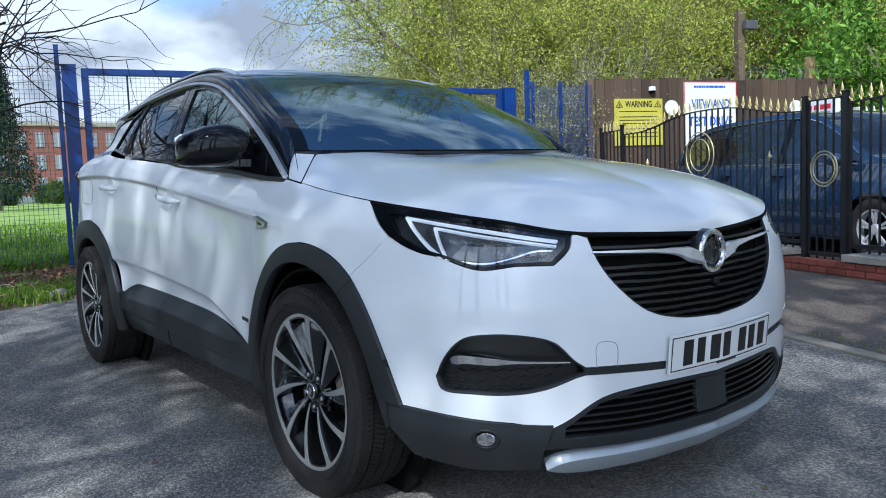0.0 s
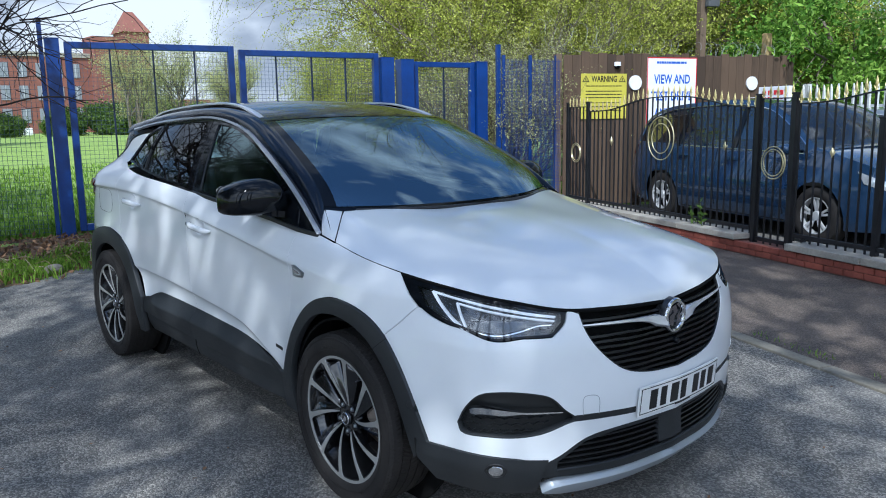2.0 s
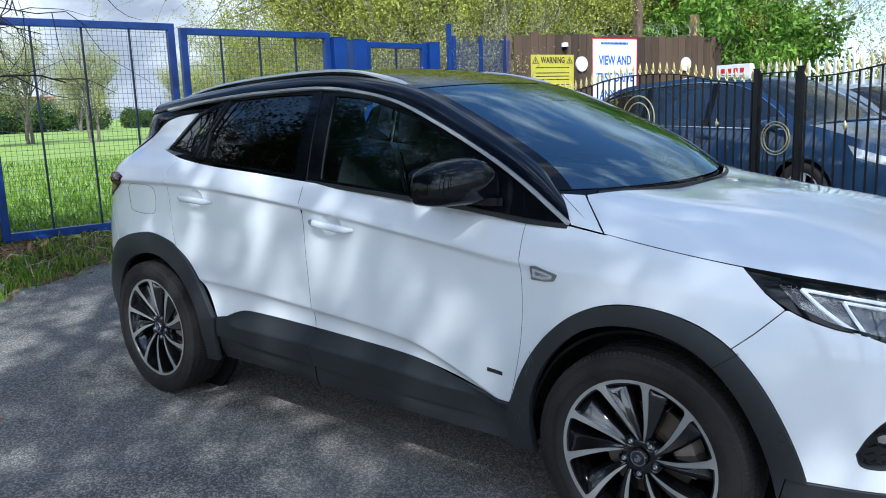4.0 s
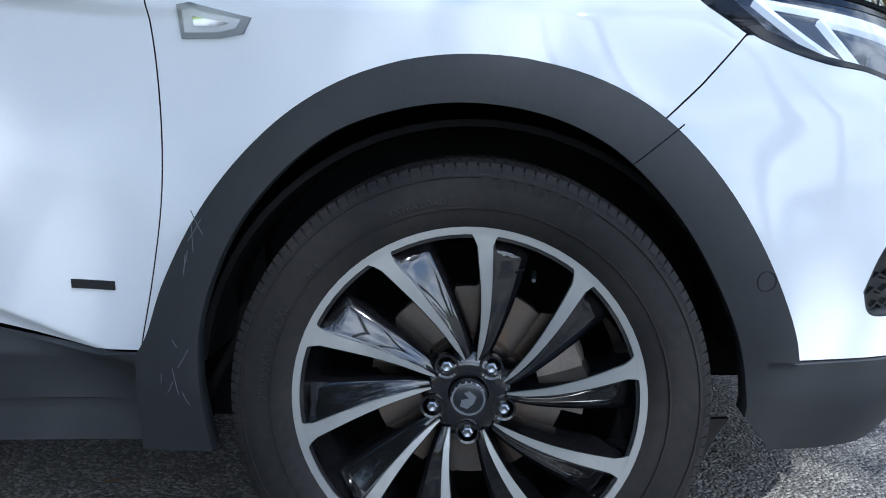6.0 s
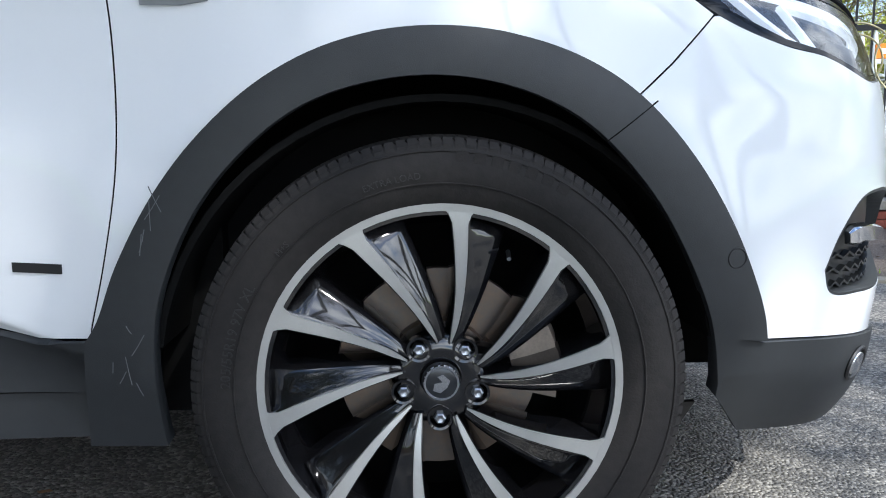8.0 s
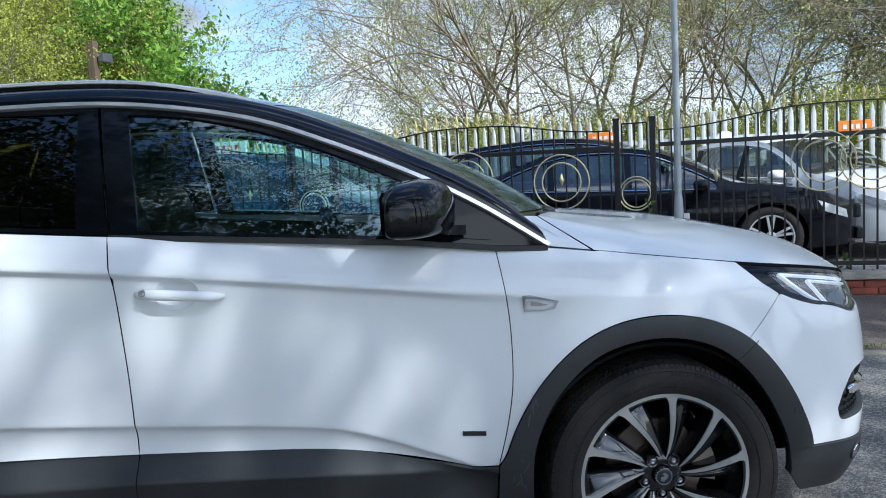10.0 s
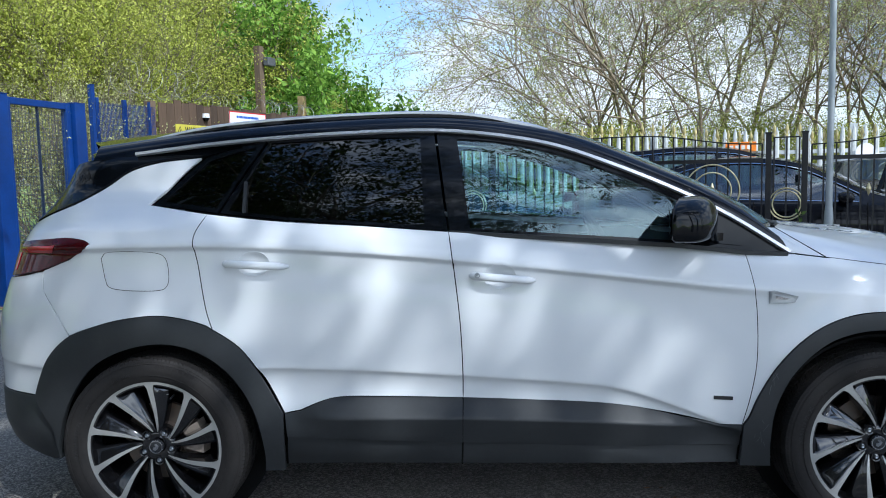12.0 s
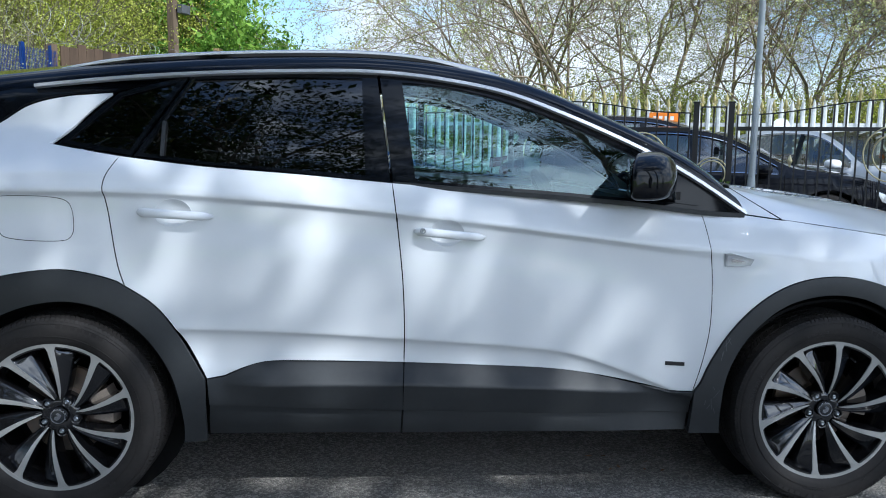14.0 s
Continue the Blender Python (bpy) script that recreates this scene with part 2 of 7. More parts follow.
def ground_mat(name, c1, c2, grit, light, bump, patch=None):
    """Aggregate: small stones by Voronoi over soft patches."""
    m = bpy.data.materials.new(name)
    m.use_nodes = True
    n, l = m.node_tree.nodes, m.node_tree.links
    b = n["Principled BSDF"]
    b.inputs["Roughness"].default_value = .88
    co = n.new("ShaderNodeTexCoord")
    v = n.new("ShaderNodeTexVoronoi"); v.inputs["Scale"].default_value = grit
    big, mid = n.new("ShaderNodeTexNoise"), n.new("ShaderNodeTexNoise")
    big.inputs["Scale"].default_value, big.inputs["Detail"].default_value = .8, 6
    mid.inputs["Scale"].default_value, mid.inputs["Detail"].default_value, mid.inputs["Roughness"].default_value = 30, 9, .8
    for q in (v, big, mid):
        l.new(co.outputs["Object"], q.inputs["Vector"])
    r1 = n.new("ShaderNodeValToRGB")
    r1.color_ramp.elements[0].position, r1.color_ramp.elements[1].position = .33, .68
    r1.color_ramp.elements[0].color, r1.color_ramp.elements[1].color = (*c1, 1), (*c2, 1)
    ad = n.new("ShaderNodeMath"); ad.operation = "MULTIPLY_ADD"; ad.inputs[1].default_value = .55
    sb = n.new("ShaderNodeMath"); sb.operation = "SUBTRACT"; sb.inputs[1].default_value = .27
    l.new(mid.outputs["Fac"], ad.inputs[0]), l.new(big.outputs["Fac"], ad.inputs[2]), l.new(ad.outputs[0], sb.inputs[0]), l.new(sb.outputs[0], r1.inputs["Fac"])
    sep = n.new("ShaderNodeSeparateColor")
    l.new(v.outputs["Color"], sep.inputs[0])
    r2 = n.new("ShaderNodeValToRGB")
    r2.color_ramp.elements[0].position, r2.color_ramp.elements[1].position = .40, .90
    r2.color_ramp.elements[0].color, r2.color_ramp.elements[1].color = (0, 0, 0, 1), (1, 1, 1, 1)
    l.new(sep.outputs[0], r2.inputs["Fac"])
    mx = n.new("ShaderNodeMix"); mx.data_type = "RGBA"
    sc = n.new("ShaderNodeMath"); sc.operation = "MULTIPLY"; sc.inputs[1].default_value = .75
    l.new(r2.outputs["Color"], sc.inputs[0]), l.new(sc.outputs[0], mx.inputs[0])
    l.new(r1.outputs["Color"], mx.inputs[6]); mx.inputs[7].default_value = (*light, 1)
    l.new(mx.outputs[2], b.inputs["Base Color"])
    bp = n.new("ShaderNodeBump"); bp.inputs["Strength"].default_value, bp.inputs["Distance"].default_value = bump, .006
    l.new(v.outputs["Distance"], bp.inputs["Height"]); bp.invert = True
    l.new(bp.outputs["Normal"], b.inputs["Normal"])
    return m


M["tarmac"] = ground_mat("tarmac", (.084, .079, .072), (.170, .160, .146), 125, (.40, .375, .33), 1.0)
M["forecourt"] = ground_mat("dirty_tarmac", (.058, .044, .035), (.135, .104, .082), 150, (.26, .21, .17), .8)
M["soil"] = ground_mat("leaf_litter_soil", (.05, .032, .02), (.15, .10, .06), 40, (.22, .14, .08), .8)
M["field"] = ground_mat("mown_grass", (.15, .25, .03), (.27, .39, .06), 60, (.36, .45, .12), .5)


# ---------------------------------------------------------------- makers
def thing(name, label, category, loc=(0, 0, 0), rz=0, group="", kind=""):
    ob = new(name)
    ob.empty_display_size = .1
    ob.matrix_basis = pose(*loc, 0, 0, rz)
    return tagged(ob, label, category, group, kind)


def part(name, data, material, parent=None, label=""):
    """data: a bmesh, or (verts, faces[, vertex normals]); one mesh object under a thing or a part."""
    if isinstance(data, bpy.types.Mesh):
        me = data
    else:
        me = bpy.data.meshes.new(name)
        if isinstance(data, bmesh.types.BMesh):
            data.to_mesh(me)
            data.free()
        else:
            me.from_pydata([tuple(map(float, v)) for v in data[0]], [], data[1])
            if len(data) > 2 and data[2] is not None:
                me.polygons.foreach_set("use_smooth", [True] * len(me.polygons))
                me.normals_split_custom_set_from_vertices([tuple(map(float, v)) for v in data[2]])
        me.materials.append(material)
    ob = new(name, me)
    if parent:
        ob.parent = parent
    return tagged(ob, label) if label else ob


def setting(name, data, material, label, category):
    return tagged(part(name, data, material), label, category, kind="structure")


def join(*parts):
    """Several (verts, faces) as one."""
    vs, fs = [], []
    for p in parts:
        k = len(vs)
        vs += [tuple(v) for v in p[0]]
        fs += [tuple(i + k for i in f) for f in p[1]]
    return vs, fs


def smoothed(data, angle=40):
    me = bpy.data.meshes.new("m")
    me.from_pydata([tuple(map(float, v)) for v in data[0]], [], data[1])
    bm = bmesh.new()
    bm.from_mesh(me)
    bpy.data.meshes.remove(me)
    bmesh.ops.recalc_face_normals(bm, faces=bm.faces)
    for f in bm.faces:
        f.smooth = True
    for e in bm.edges:
        if len(e.link_faces) == 2 and e.calc_face_angle(0) > radians(angle):
            e.smooth = False
    return bm


def box(x0, x1, y0, y1, z0, z1, bevel=0.0):
    bm = bmesh.new()
    bmesh.ops.create_cube(bm, size=1, matrix=Matrix.LocRotScale(((x0 + x1) / 2, (y0 + y1) / 2, (z0 + z1) / 2), None, (abs(x1 - x0), abs(y1 - y0), abs(z1 - z0))))
    if bevel:
        bmesh.ops.bevel(bm, geom=bm.edges[:], offset=bevel, segments=2, affect="EDGES", profile=.6)
    return bm


def raw_box(x0, x1, y0, y1, z0, z1):
    v = [(x, y, z) for z in (z0, z1) for x, y in ((x0, y0), (x1, y0), (x1, y1), (x0, y1))]
    return v, [(3, 2, 1, 0), (4, 5, 6, 7), (0, 1, 5, 4), (1, 2, 6, 5), (2, 3, 7, 6), (3, 0, 4, 7)]


def sweep(path, profile, up=(0, 0, 1), closed=False, scales=None, caps=True):
    """A profile [(side, up)] carried along a path of points."""
    p = np.array(path, float)
    n, k = len(p), len(profile)
    if closed:
        t = np.roll(p, -1, 0) - np.roll(p, 1, 0)
    else:
        t = np.gradient(p, axis=0)
    t /= np.linalg.norm(t, axis=1)[:, None] + 1e-12
    ups = np.array(up, float)
    if ups.ndim == 1:
        ups = np.tile(ups, (n, 1))
    side = np.cross(t, ups)
    side /= np.linalg.norm(side, axis=1)[:, None] + 1e-12
    upn = np.cross(side, t)
    pr = np.array(profile, float)
    sc = np.ones(n) if scales is None else np.array(scales, float)
    v = (p[:, None] + sc[:, None, None] * (pr[None, :, 0:1] * side[:, None] + pr[None, :, 1:2] * upn[:, None])).reshape(-1, 3)
    f = []
    for i in range(n if closed else n - 1):
        j = (i + 1) % n
        for a in range(k):
            b = (a + 1) % k
            f.append((i * k + a, i * k + b, j * k + b, j * k + a))
    if caps and not closed:
        f += [tuple(range(k))[::-1], tuple((n - 1) * k + a for a in range(k))]
    return v.tolist(), f


def ring_profile(r, k=8, flat=1.0):
    return [(r * math.cos(2 * math.pi * a / k), r * flat * math.sin(2 * math.pi * a / k)) for a in range(k)]


def tube(a, b, r0, r1=None, k=8):
    a, b = Vector(a), Vector(b)
    up = (0, 0, 1) if abs((b - a).normalized().z) < .9 else (1, 0, 0)
    return sweep([a, b], ring_profile(1, k), up, scales=[r0, r1 or r0])


def revolve(profile, k=32, axis="y", centre=(0, 0, 0), closed=True, start=0.0, turn=2 * math.pi):
    """profile [(radius, along)] spun round an axis."""
    vs, fs, m = [], [], len(profile)
    full = abs(turn - 2 * math.pi) < 1e-6
    for i in range(k if full else k + 1):
        a = start + turn * i / k
        c, s = math.cos(a), math.sin(a)
        for r, h in profile:
            q = {"y": (r * c, h, r * s), "z": (r * c, r * s, h), "x": (h, r * c, r * s)}[axis]
            vs.append(tuple(q[j] + centre[j] for j in range(3)))
    for i in range(k):
        j = (i + 1) % k if full else i + 1
        for a in range(m if closed else m - 1):
            b = (a + 1) % m
            fs.append((i * m + a, i * m + b, j * m + b, j * m + a))
    return vs, fs


def torus(centre, r, w, axis="y", k=40, q=8, flat=1.0):
    return revolve([(r + w * math.cos(2 * math.pi * a / q), w * flat * math.sin(2 * math.pi * a / q)) for a in range(q)], k, axis, centre)


def inside(pts, loops):
    """Even-odd test of points against all loops."""
    x, y = pts[:, 0], pts[:, 1]
    c = np.zeros(len(pts), bool)
    for lp in loops:
        a, b = lp, np.roll(lp, -1, 0)
        for (x0, y0), (x1, y1) in zip(a, b):
            if y0 != y1:
                c ^= ((y0 > y) != (y1 > y)) & (x < (x1 - x0) * (y - y0) / (y1 - y0) + x0)
    return c


def dense(loop, step):
    out = []
    for a, b in zip(loop, np.roll(loop, -1, 0)):
        k = max(1, int(np.ceil(np.linalg.norm(b - a) / step)))
        out += [a + (b - a) * i / k for i in range(k)]
    return np.array(out)


def curve(*pts, n=6):
    """Smooth open run through points."""
    return [tuple(p) for p in catmull(pts, n)]


def shrink(loop, d):
    a, b, c = np.roll(loop, 1, 0), loop, np.roll(loop, -1, 0)
    t = (c - a) / (np.linalg.norm(c - a, axis=1)[:, None] + 1e-12)
    nrm = np.stack([-t[:, 1], t[:, 0]], 1)
    area = np.sum(b[:, 0] * c[:, 1] - c[:, 0] * b[:, 1])
    return loop + nrm * d * (1 if area > 0 else -1)


def panel(outline, surf, step=.045, holes=(), fine=1.0, warp=None, gap=.002, depth=.012, flip=False, side=1, lift=0.0, centre=(0, 0, .7), rim=True):
    """A sheet cut to an outline in the surface's own two coordinates, with turned-in edges. side=-1: its mirror image."""
    from mathutils.geometry import delaunay_2d_cdt
    # fine: rows packed closer in the second coordinate
    k2 = np.array([1.0, fine])
    bent = (lambda q: np.stack([q[:, 0], warp[0](q[:, 0], q[:, 1])], 1)) if warp else (lambda q: q)
    loops = [bent(dense(shrink(np.array(outline, float), gap) * k2, step) / k2) * k2] + [bent(dense(shrink(np.array(h, float), -gap) * k2, step) / k2) * k2 for h in holes]
    b = np.vstack(loops)
    lo, hi = b.min(0), b.max(0)
    gx, gy = np.meshgrid(np.arange(lo[0] + step / 2, hi[0], step), np.arange(math.ceil(lo[1] / step) * step if warp else lo[1] + step / 2, hi[1], step))
    g = np.stack([gx.ravel(), gy.ravel()], 1)
    g = g[inside(g, loops)] if len(g) else g
    if len(g):
        near = np.array([np.min(np.sum((b - q) ** 2, 1)) for q in g])
        g = g[near > (.45 * step) ** 2]
    pts = np.vstack([b, g]) if len(g) else b
    edges, k = [], 0
    for lp in loops:
        edges += [(k + i, k + (i + 1) % len(lp)) for i in range(len(lp))]
        k += len(lp)
    vo, _, fo, *_ = delaunay_2d_cdt([Vector(p) for p in pts], edges, [], 0, 1e-5)
    v2 = np.array([(p.x, p.y) for p in vo])
    fo = np.array([f for f in fo if len(f) == 3])
    fo = fo[inside(v2[fo].mean(1), loops)]
    v2 = v2 / k2
    if warp:
        v2[:, 1] = warp[1](v2[:, 0], v2[:, 1])
    P = np.asarray(surf(v2[:, 0], v2[:, 1]))
    e = 1.5e-3
    du = np.asarray(surf(v2[:, 0] + e, v2[:, 1])) - np.asarray(surf(v2[:, 0] - e, v2[:, 1]))
    dv = np.asarray(surf(v2[:, 0], v2[:, 1] + e)) - np.asarray(surf(v2[:, 0], v2[:, 1] - e))
    N = np.cross(du, dv)
    N /= np.linalg.norm(N, axis=1)[:, None] + 1e-12
    N *= np.where(np.sum(N * (P - np.array(centre)), 1) < 0, -1, 1)[:, None]
    if flip:
        N = -N
    P = P + N * lift
    fn = np.cross(P[fo[:, 1]] - P[fo[:, 0]], P[fo[:, 2]] - P[fo[:, 0]])
    bad = np.sum(fn * N[fo[:, 0]], 1) < 0
    fo[bad] = fo[bad][:, ::-1]
    verts, norms, faces = [P], [N], fo.tolist()
    if rim:
        # border edges are those used once
        count = {}
        for f in faces:
            for i in range(3):
                key = (f[i], f[(i + 1) % 3])
                count[key] = 1
        border = [e2 for e2 in count if (e2[1], e2[0]) not in count]
        base = len(P)
        k = base
        for i, j in border:
            t = P[j] - P[i]
            out = np.cross(t, N[i])
            out /= np.linalg.norm(out) + 1e-12
            verts.append(np.array([P[i], P[j], P[j] - N[j] * depth, P[i] - N[i] * depth]))
            q = out * .8 + N[i] * .6
            norms.append(np.array([q, q, out, out]))
            faces.append([k + 1, k, k + 3, k + 2])
            k += 4
    V, Nn = np.vstack(verts), np.vstack(norms)
    if side < 0:
        V, Nn = V * [1, -1, 1], Nn * [1, -1, 1]
        faces = [f[::-1] for f in faces]
    return V, faces, Nn


def ribbon(path, normal, width, thick, lift=0.0, tapers=None):
    """A bar of flat section along a path; normal: outward direction at each point."""
    p, nn = np.array(path, float), np.array(normal, float)
    return sweep(p + nn * lift, [(-width / 2, 0), (-width / 2 * .7, thick), (width / 2 * .7, thick), (width / 2, 0), (width / 2, -.004), (-width / 2, -.004)], nn, scales=tapers)


def mirrored(data, side):
    if side > 0:
        return data
    return [(x, -y, z) for x, y, z in data[0]], [tuple(f)[::-1] for f in data[1]]


def text_mesh(s, size, depth=.002, width=None, bold=0.0):
    """Built-in lettering as a mesh in the x-y plane, centred; width stretches it to measure."""
    c = bpy.data.curves.new("lettering", "FONT")
    c.body, c.size, c.extrude, c.align_x, c.align_y, c.resolution_u, c.offset = s, size, depth / 2, "CENTER", "CENTER", 3, bold * size
    o = bpy.data.objects.new("lettering", c)
    scene.collection.objects.link(o)
    bpy.context.view_layer.update()
    me = bpy.data.meshes.new_from_object(o.evaluated_get(bpy.context.evaluated_depsgraph_get()))
    bpy.data.objects.remove(o)
    bpy.data.curves.remove(c)
    me.materials.clear()
    if width:
        xs = [v.co.x for v in me.vertices]
        k = width / max(max(xs) - min(xs), 1e-4)
        mid = (max(xs) + min(xs)) / 2
        for v in me.vertices:
            v.co.x = (v.co.x - mid) * k
    return me


def lettering(name, s, size, m, material, parent, depth=.002, width=None, bold=.022):
    me = text_mesh(s, size, depth, width, bold)
    me.transform(m)
    me.materials.append(material)
    return part(name, me, material, parent)

# ---------------------------------------------------------------- the white car's surfaces
# plan outline of the body at mid height, rear centre to front centre (right side, y < 0)
PLAN = [(-2.15, 0.0), (-2.13, -.35), (-2.03, -.62), (-1.88, -.768), (-1.68, -.845), (-1.3375, -.868), (-.85, -.848), (-.3, -.838), (.3, -.836),
        (.75, -.842), (1.04, -.856), (1.3375, -.868), (1.58, -.858), (1.80, -.834), (1.965, -.780), (2.085, -.668), (2.163, -.508), (2.226, -.27), (2.250, 0.0)]

def catmull(pts, n=24, closed=False):
    p = np.array(pts, float)
    if closed:
        p = np.vstack([p[-1], p, p[0], p[1]])
    else:
        p = np.vstack([2 * p[0] - p[1], p, 2 * p[-1] - p[-2]])
    out = []
    for i in range(1, len(p) - 2):
        a, b, c, d = p[i - 1:i + 3]
        # centripetal
        t0 = 0; t1 = t0 + max(np.linalg.norm(b - a), 1e-6) ** .5; t2 = t1 + max(np.linalg.norm(c - b), 1e-6) ** .5; t3 = t2 + max(np.linalg.norm(d - c), 1e-6) ** .5
        for k in range(n):
            t = t1 + (t2 - t1) * k / n
            A1 = (t1 - t) / (t1 - t0) * a + (t - t0) / (t1 - t0) * b
            A2 = (t2 - t) / (t2 - t1) * b + (t - t1) / (t2 - t1) * c
            A3 = (t3 - t) / (t3 - t2) * c + (t - t2) / (t3 - t2) * d
            B1 = (t2 - t) / (t2 - t0) * A1 + (t - t0) / (t2 - t0) * A2
            B2 = (t3 - t) / (t3 - t1) * A2 + (t - t1) / (t3 - t1) * A3
            out.append((t2 - t) / (t2 - t1) * B1 + (t - t1) / (t2 - t1) * B2)
    if not closed:
        out.append(p[-2])
    return np.array(out)

_pl = catmull(PLAN, 40)
_L = np.concatenate([[0], np.cumsum(np.linalg.norm(np.diff(_pl, axis=0), axis=1))])
_L -= np.interp(0.0, _pl[:, 0], _L)
# evenly spaced and smoothed, so that normals run clean
_S = np.linspace(_L[0], _L[-1], 700)
_px, _py = np.interp(_S, _L, _pl[:, 0]), np.interp(_S, _L, _pl[:, 1])
for _ in range(12):
    _px[1:-1] = (_px[:-2] + 2 * _px[1:-1] + _px[2:]) / 4
    _py[1:-1] = (_py[:-2] + 2 * _py[1:-1] + _py[2:]) / 4
_tx, _ty = np.gradient(_px, _S), np.gradient(_py, _S)
_tl = np.hypot(_tx, _ty); _nx, _ny = _ty / _tl, -_tx / _tl      # outward (right side: -y)
S_MIN, S_MAX = _S[0], _S[-1]

def smooth(a, b, v):
    t = np.clip((v - a) / (b - a), 0, 1)
    return t * t * (3 - 2 * t)

def line(v, pts):
    p = np.array(pts, float)
    return np.interp(v, p[:, 0], p[:, 1])

def blur(v, pts, w=.012):
    return sum(line(v + k * w, pts) for k in (-1, -.5, 0, .5, 1)) / 5

def soft_line(v, pts, w):
    return sum(line(v + k * w, pts) for k in np.linspace(-1, 1, 9)) / 9

def z_upper(s):   # shoulder crease
    return soft_line(s, [(-3, 1.075), (-2, 1.09), (-1.1, 1.096), (-.5, 1.054), (0, 1.0), (.6, .925), (.95, .885), (1.5, .85)], .22)
def z_lower(s):   # lower crease over the sill
    return soft_line(s, [(-2, .65), (-.9, .638), (-.5, .618), (-.17, .594), (.16, .569), (.37, .547), (.47, .52), (.58, .48), (.76, .41), (1, .33)], .05)

# sections away from the shoulder crease (upwards) and from the sill crease (downwards)
_UP = catmull([(-.02, .014), (0, .012), (.012, .008), (.03, -.002), (.06, -.019), (.10, -.046), (.15, -.098), (.22, -.172), (.33, -.262), (.5, -.39)], 12)
_DN = catmull([(-.02, .004), (0, .004), (.005, .0015), (.012, -.004), (.024, -.011), (.042, -.0160), (.065, -.0180), (.10, -.0165), (.15, -.0100), (.20, -.004), (.26, .000), (.33, -.012), (.42, -.06)], 12)

def side_d(s, z):
    zu, zl = z_upper(s), z_lower(s)
    gap = zu - zl
    t = np.clip((z - zl) / gap, 0, 1)
    # hollow under the shoulder, full belly, tuck over the sill
    # the crease runs out into the front wing
    fade = 1 - smooth(.62, 1.08, s)
    mid = .004 + .004 * np.sin(math.pi * t) - .008 * smooth(.45, .88, t) * fade + .016 * smooth(.93, 1.0, t) ** 2 * fade
    over = np.interp(z - zu, _UP[:, 0], _UP[:, 1]) - .008 * (1 - fade) * np.exp(-np.clip(z - zu, 0, 1) / .05) - .060 * smooth(.05, .16, z - zu) * (1 - smooth(.18, .32, z - zu)) * smooth(.85, 1.35, -s)
    return np.where(z > zu, over, np.where(z > zl, mid, np.interp(zl - z, _DN[:, 0], _DN[:, 1])))

CORNER = [(.15, -.10), (.22, -.05), (.30, -.015), (.42, .0), (.55, .004), (.65, .0), (.74, -.012), (.82, -.04), (.90, -.085), (1.0, -.17), (1.2, -.4)]
FRONT = [(.15, -.10), (.20, -.05), (.235, -.012), (.27, -.004), (.36, -.012), (.45, .0), (.52, .006), (.60, .0), (.70, -.012), (.78, -.032), (.86, -.066), (.95, -.14), (1.2, -.45)]
REAR = [(.15, -.14), (.25, -.06), (.4, .0), (.7, .005), (.82, -.012), (.95, -.06), (1.05, -.115), (1.15, -.185), (1.25, -.258), (1.35, -.33), (1.5, -.45)]

def body_d(s, z, plain=False):
    s = np.asarray(s, float); z = np.asarray(z, float)
    ds = np.interp(z, [.15, .25, .35, .80, .9], [-.03, .004, .012, .008, .0]) + 0 * s if plain else side_d(s, z)
    dc, df, dr = blur(z, CORNER, .02), blur(z, FRONT, .02), blur(z, REAR, .02)
    wc = smooth(1.35, 2.0, s); wf = smooth(2.0, 2.6, s); wr = 1 - smooth(-2.35, -1.5, s)
    d = ds * (1 - wc) + dc * wc
    d = d * (1 - wf) + df * wf
    d = d * (1 - wr) + dr * wr
    # the wings swell round the wheel arches
    for hx in (1.3375, -1.3375):
        r = np.hypot(s - hx, z - .345)
        d = d + .020 * np.exp(-((r - .42) / .10) ** 2) * smooth(.2, .45, z)
    return d

def body(s, z, plain=False):
    s = np.asarray(s, float); z = np.asarray(z, float)
    far = (s > S_MAX) | (s < S_MIN)
    s = np.where(s > S_MAX, 2 * S_MAX - s, np.where(s < S_MIN, 2 * S_MIN - s, s))
    d = body_d(s, z, plain)
    x = np.interp(s, _S, _px) + np.interp(s, _S, _nx) * d
    y = np.interp(s, _S, _py) + np.interp(s, _S, _ny) * d
    x = x + .014 * (x - .1) * (1 - smooth(.45, 1.15, x))
    return np.stack([x, np.where(far, -y, y), z - .014 * np.clip(1.28 - z, 0, 2) + 0 * s], -1)

# glasshouse side: lean in above the belt
def glass_side(x, z):
    x = np.asarray(x, float); z = np.asarray(z, float)
    y = -(.778 - .34 * (z - 1.12) - .30 * np.clip(z - 1.12, 0, 9) ** 2) + .040 * np.clip(x, 0, 9) ** 2 + .045 * np.clip(-x - .6, 0, 9) ** 1.5
    return np.stack([x, y, z], -1)




# ---------------------------------------------------------------- the white car
def body_at(pts, lift=0.0):
    """Points and outward normals on the body for [(s, z)]."""
    p = np.array(pts, float)
    P = body(p[:, 0], p[:, 1])
    e = .002
    du = body(p[:, 0] + e, p[:, 1]) - body(p[:, 0] - e, p[:, 1])
    dv = body(p[:, 0], p[:, 1] + e) - body(p[:, 0], p[:, 1] - e)
    N = np.cross(du, dv)
    N /= np.linalg.norm(N, axis=1)[:, None]
    N *= np.where(np.sum(N * (P - [0, 0, .7]), 1) < 0, -1, 1)[:, None]
    return P + N * lift, N


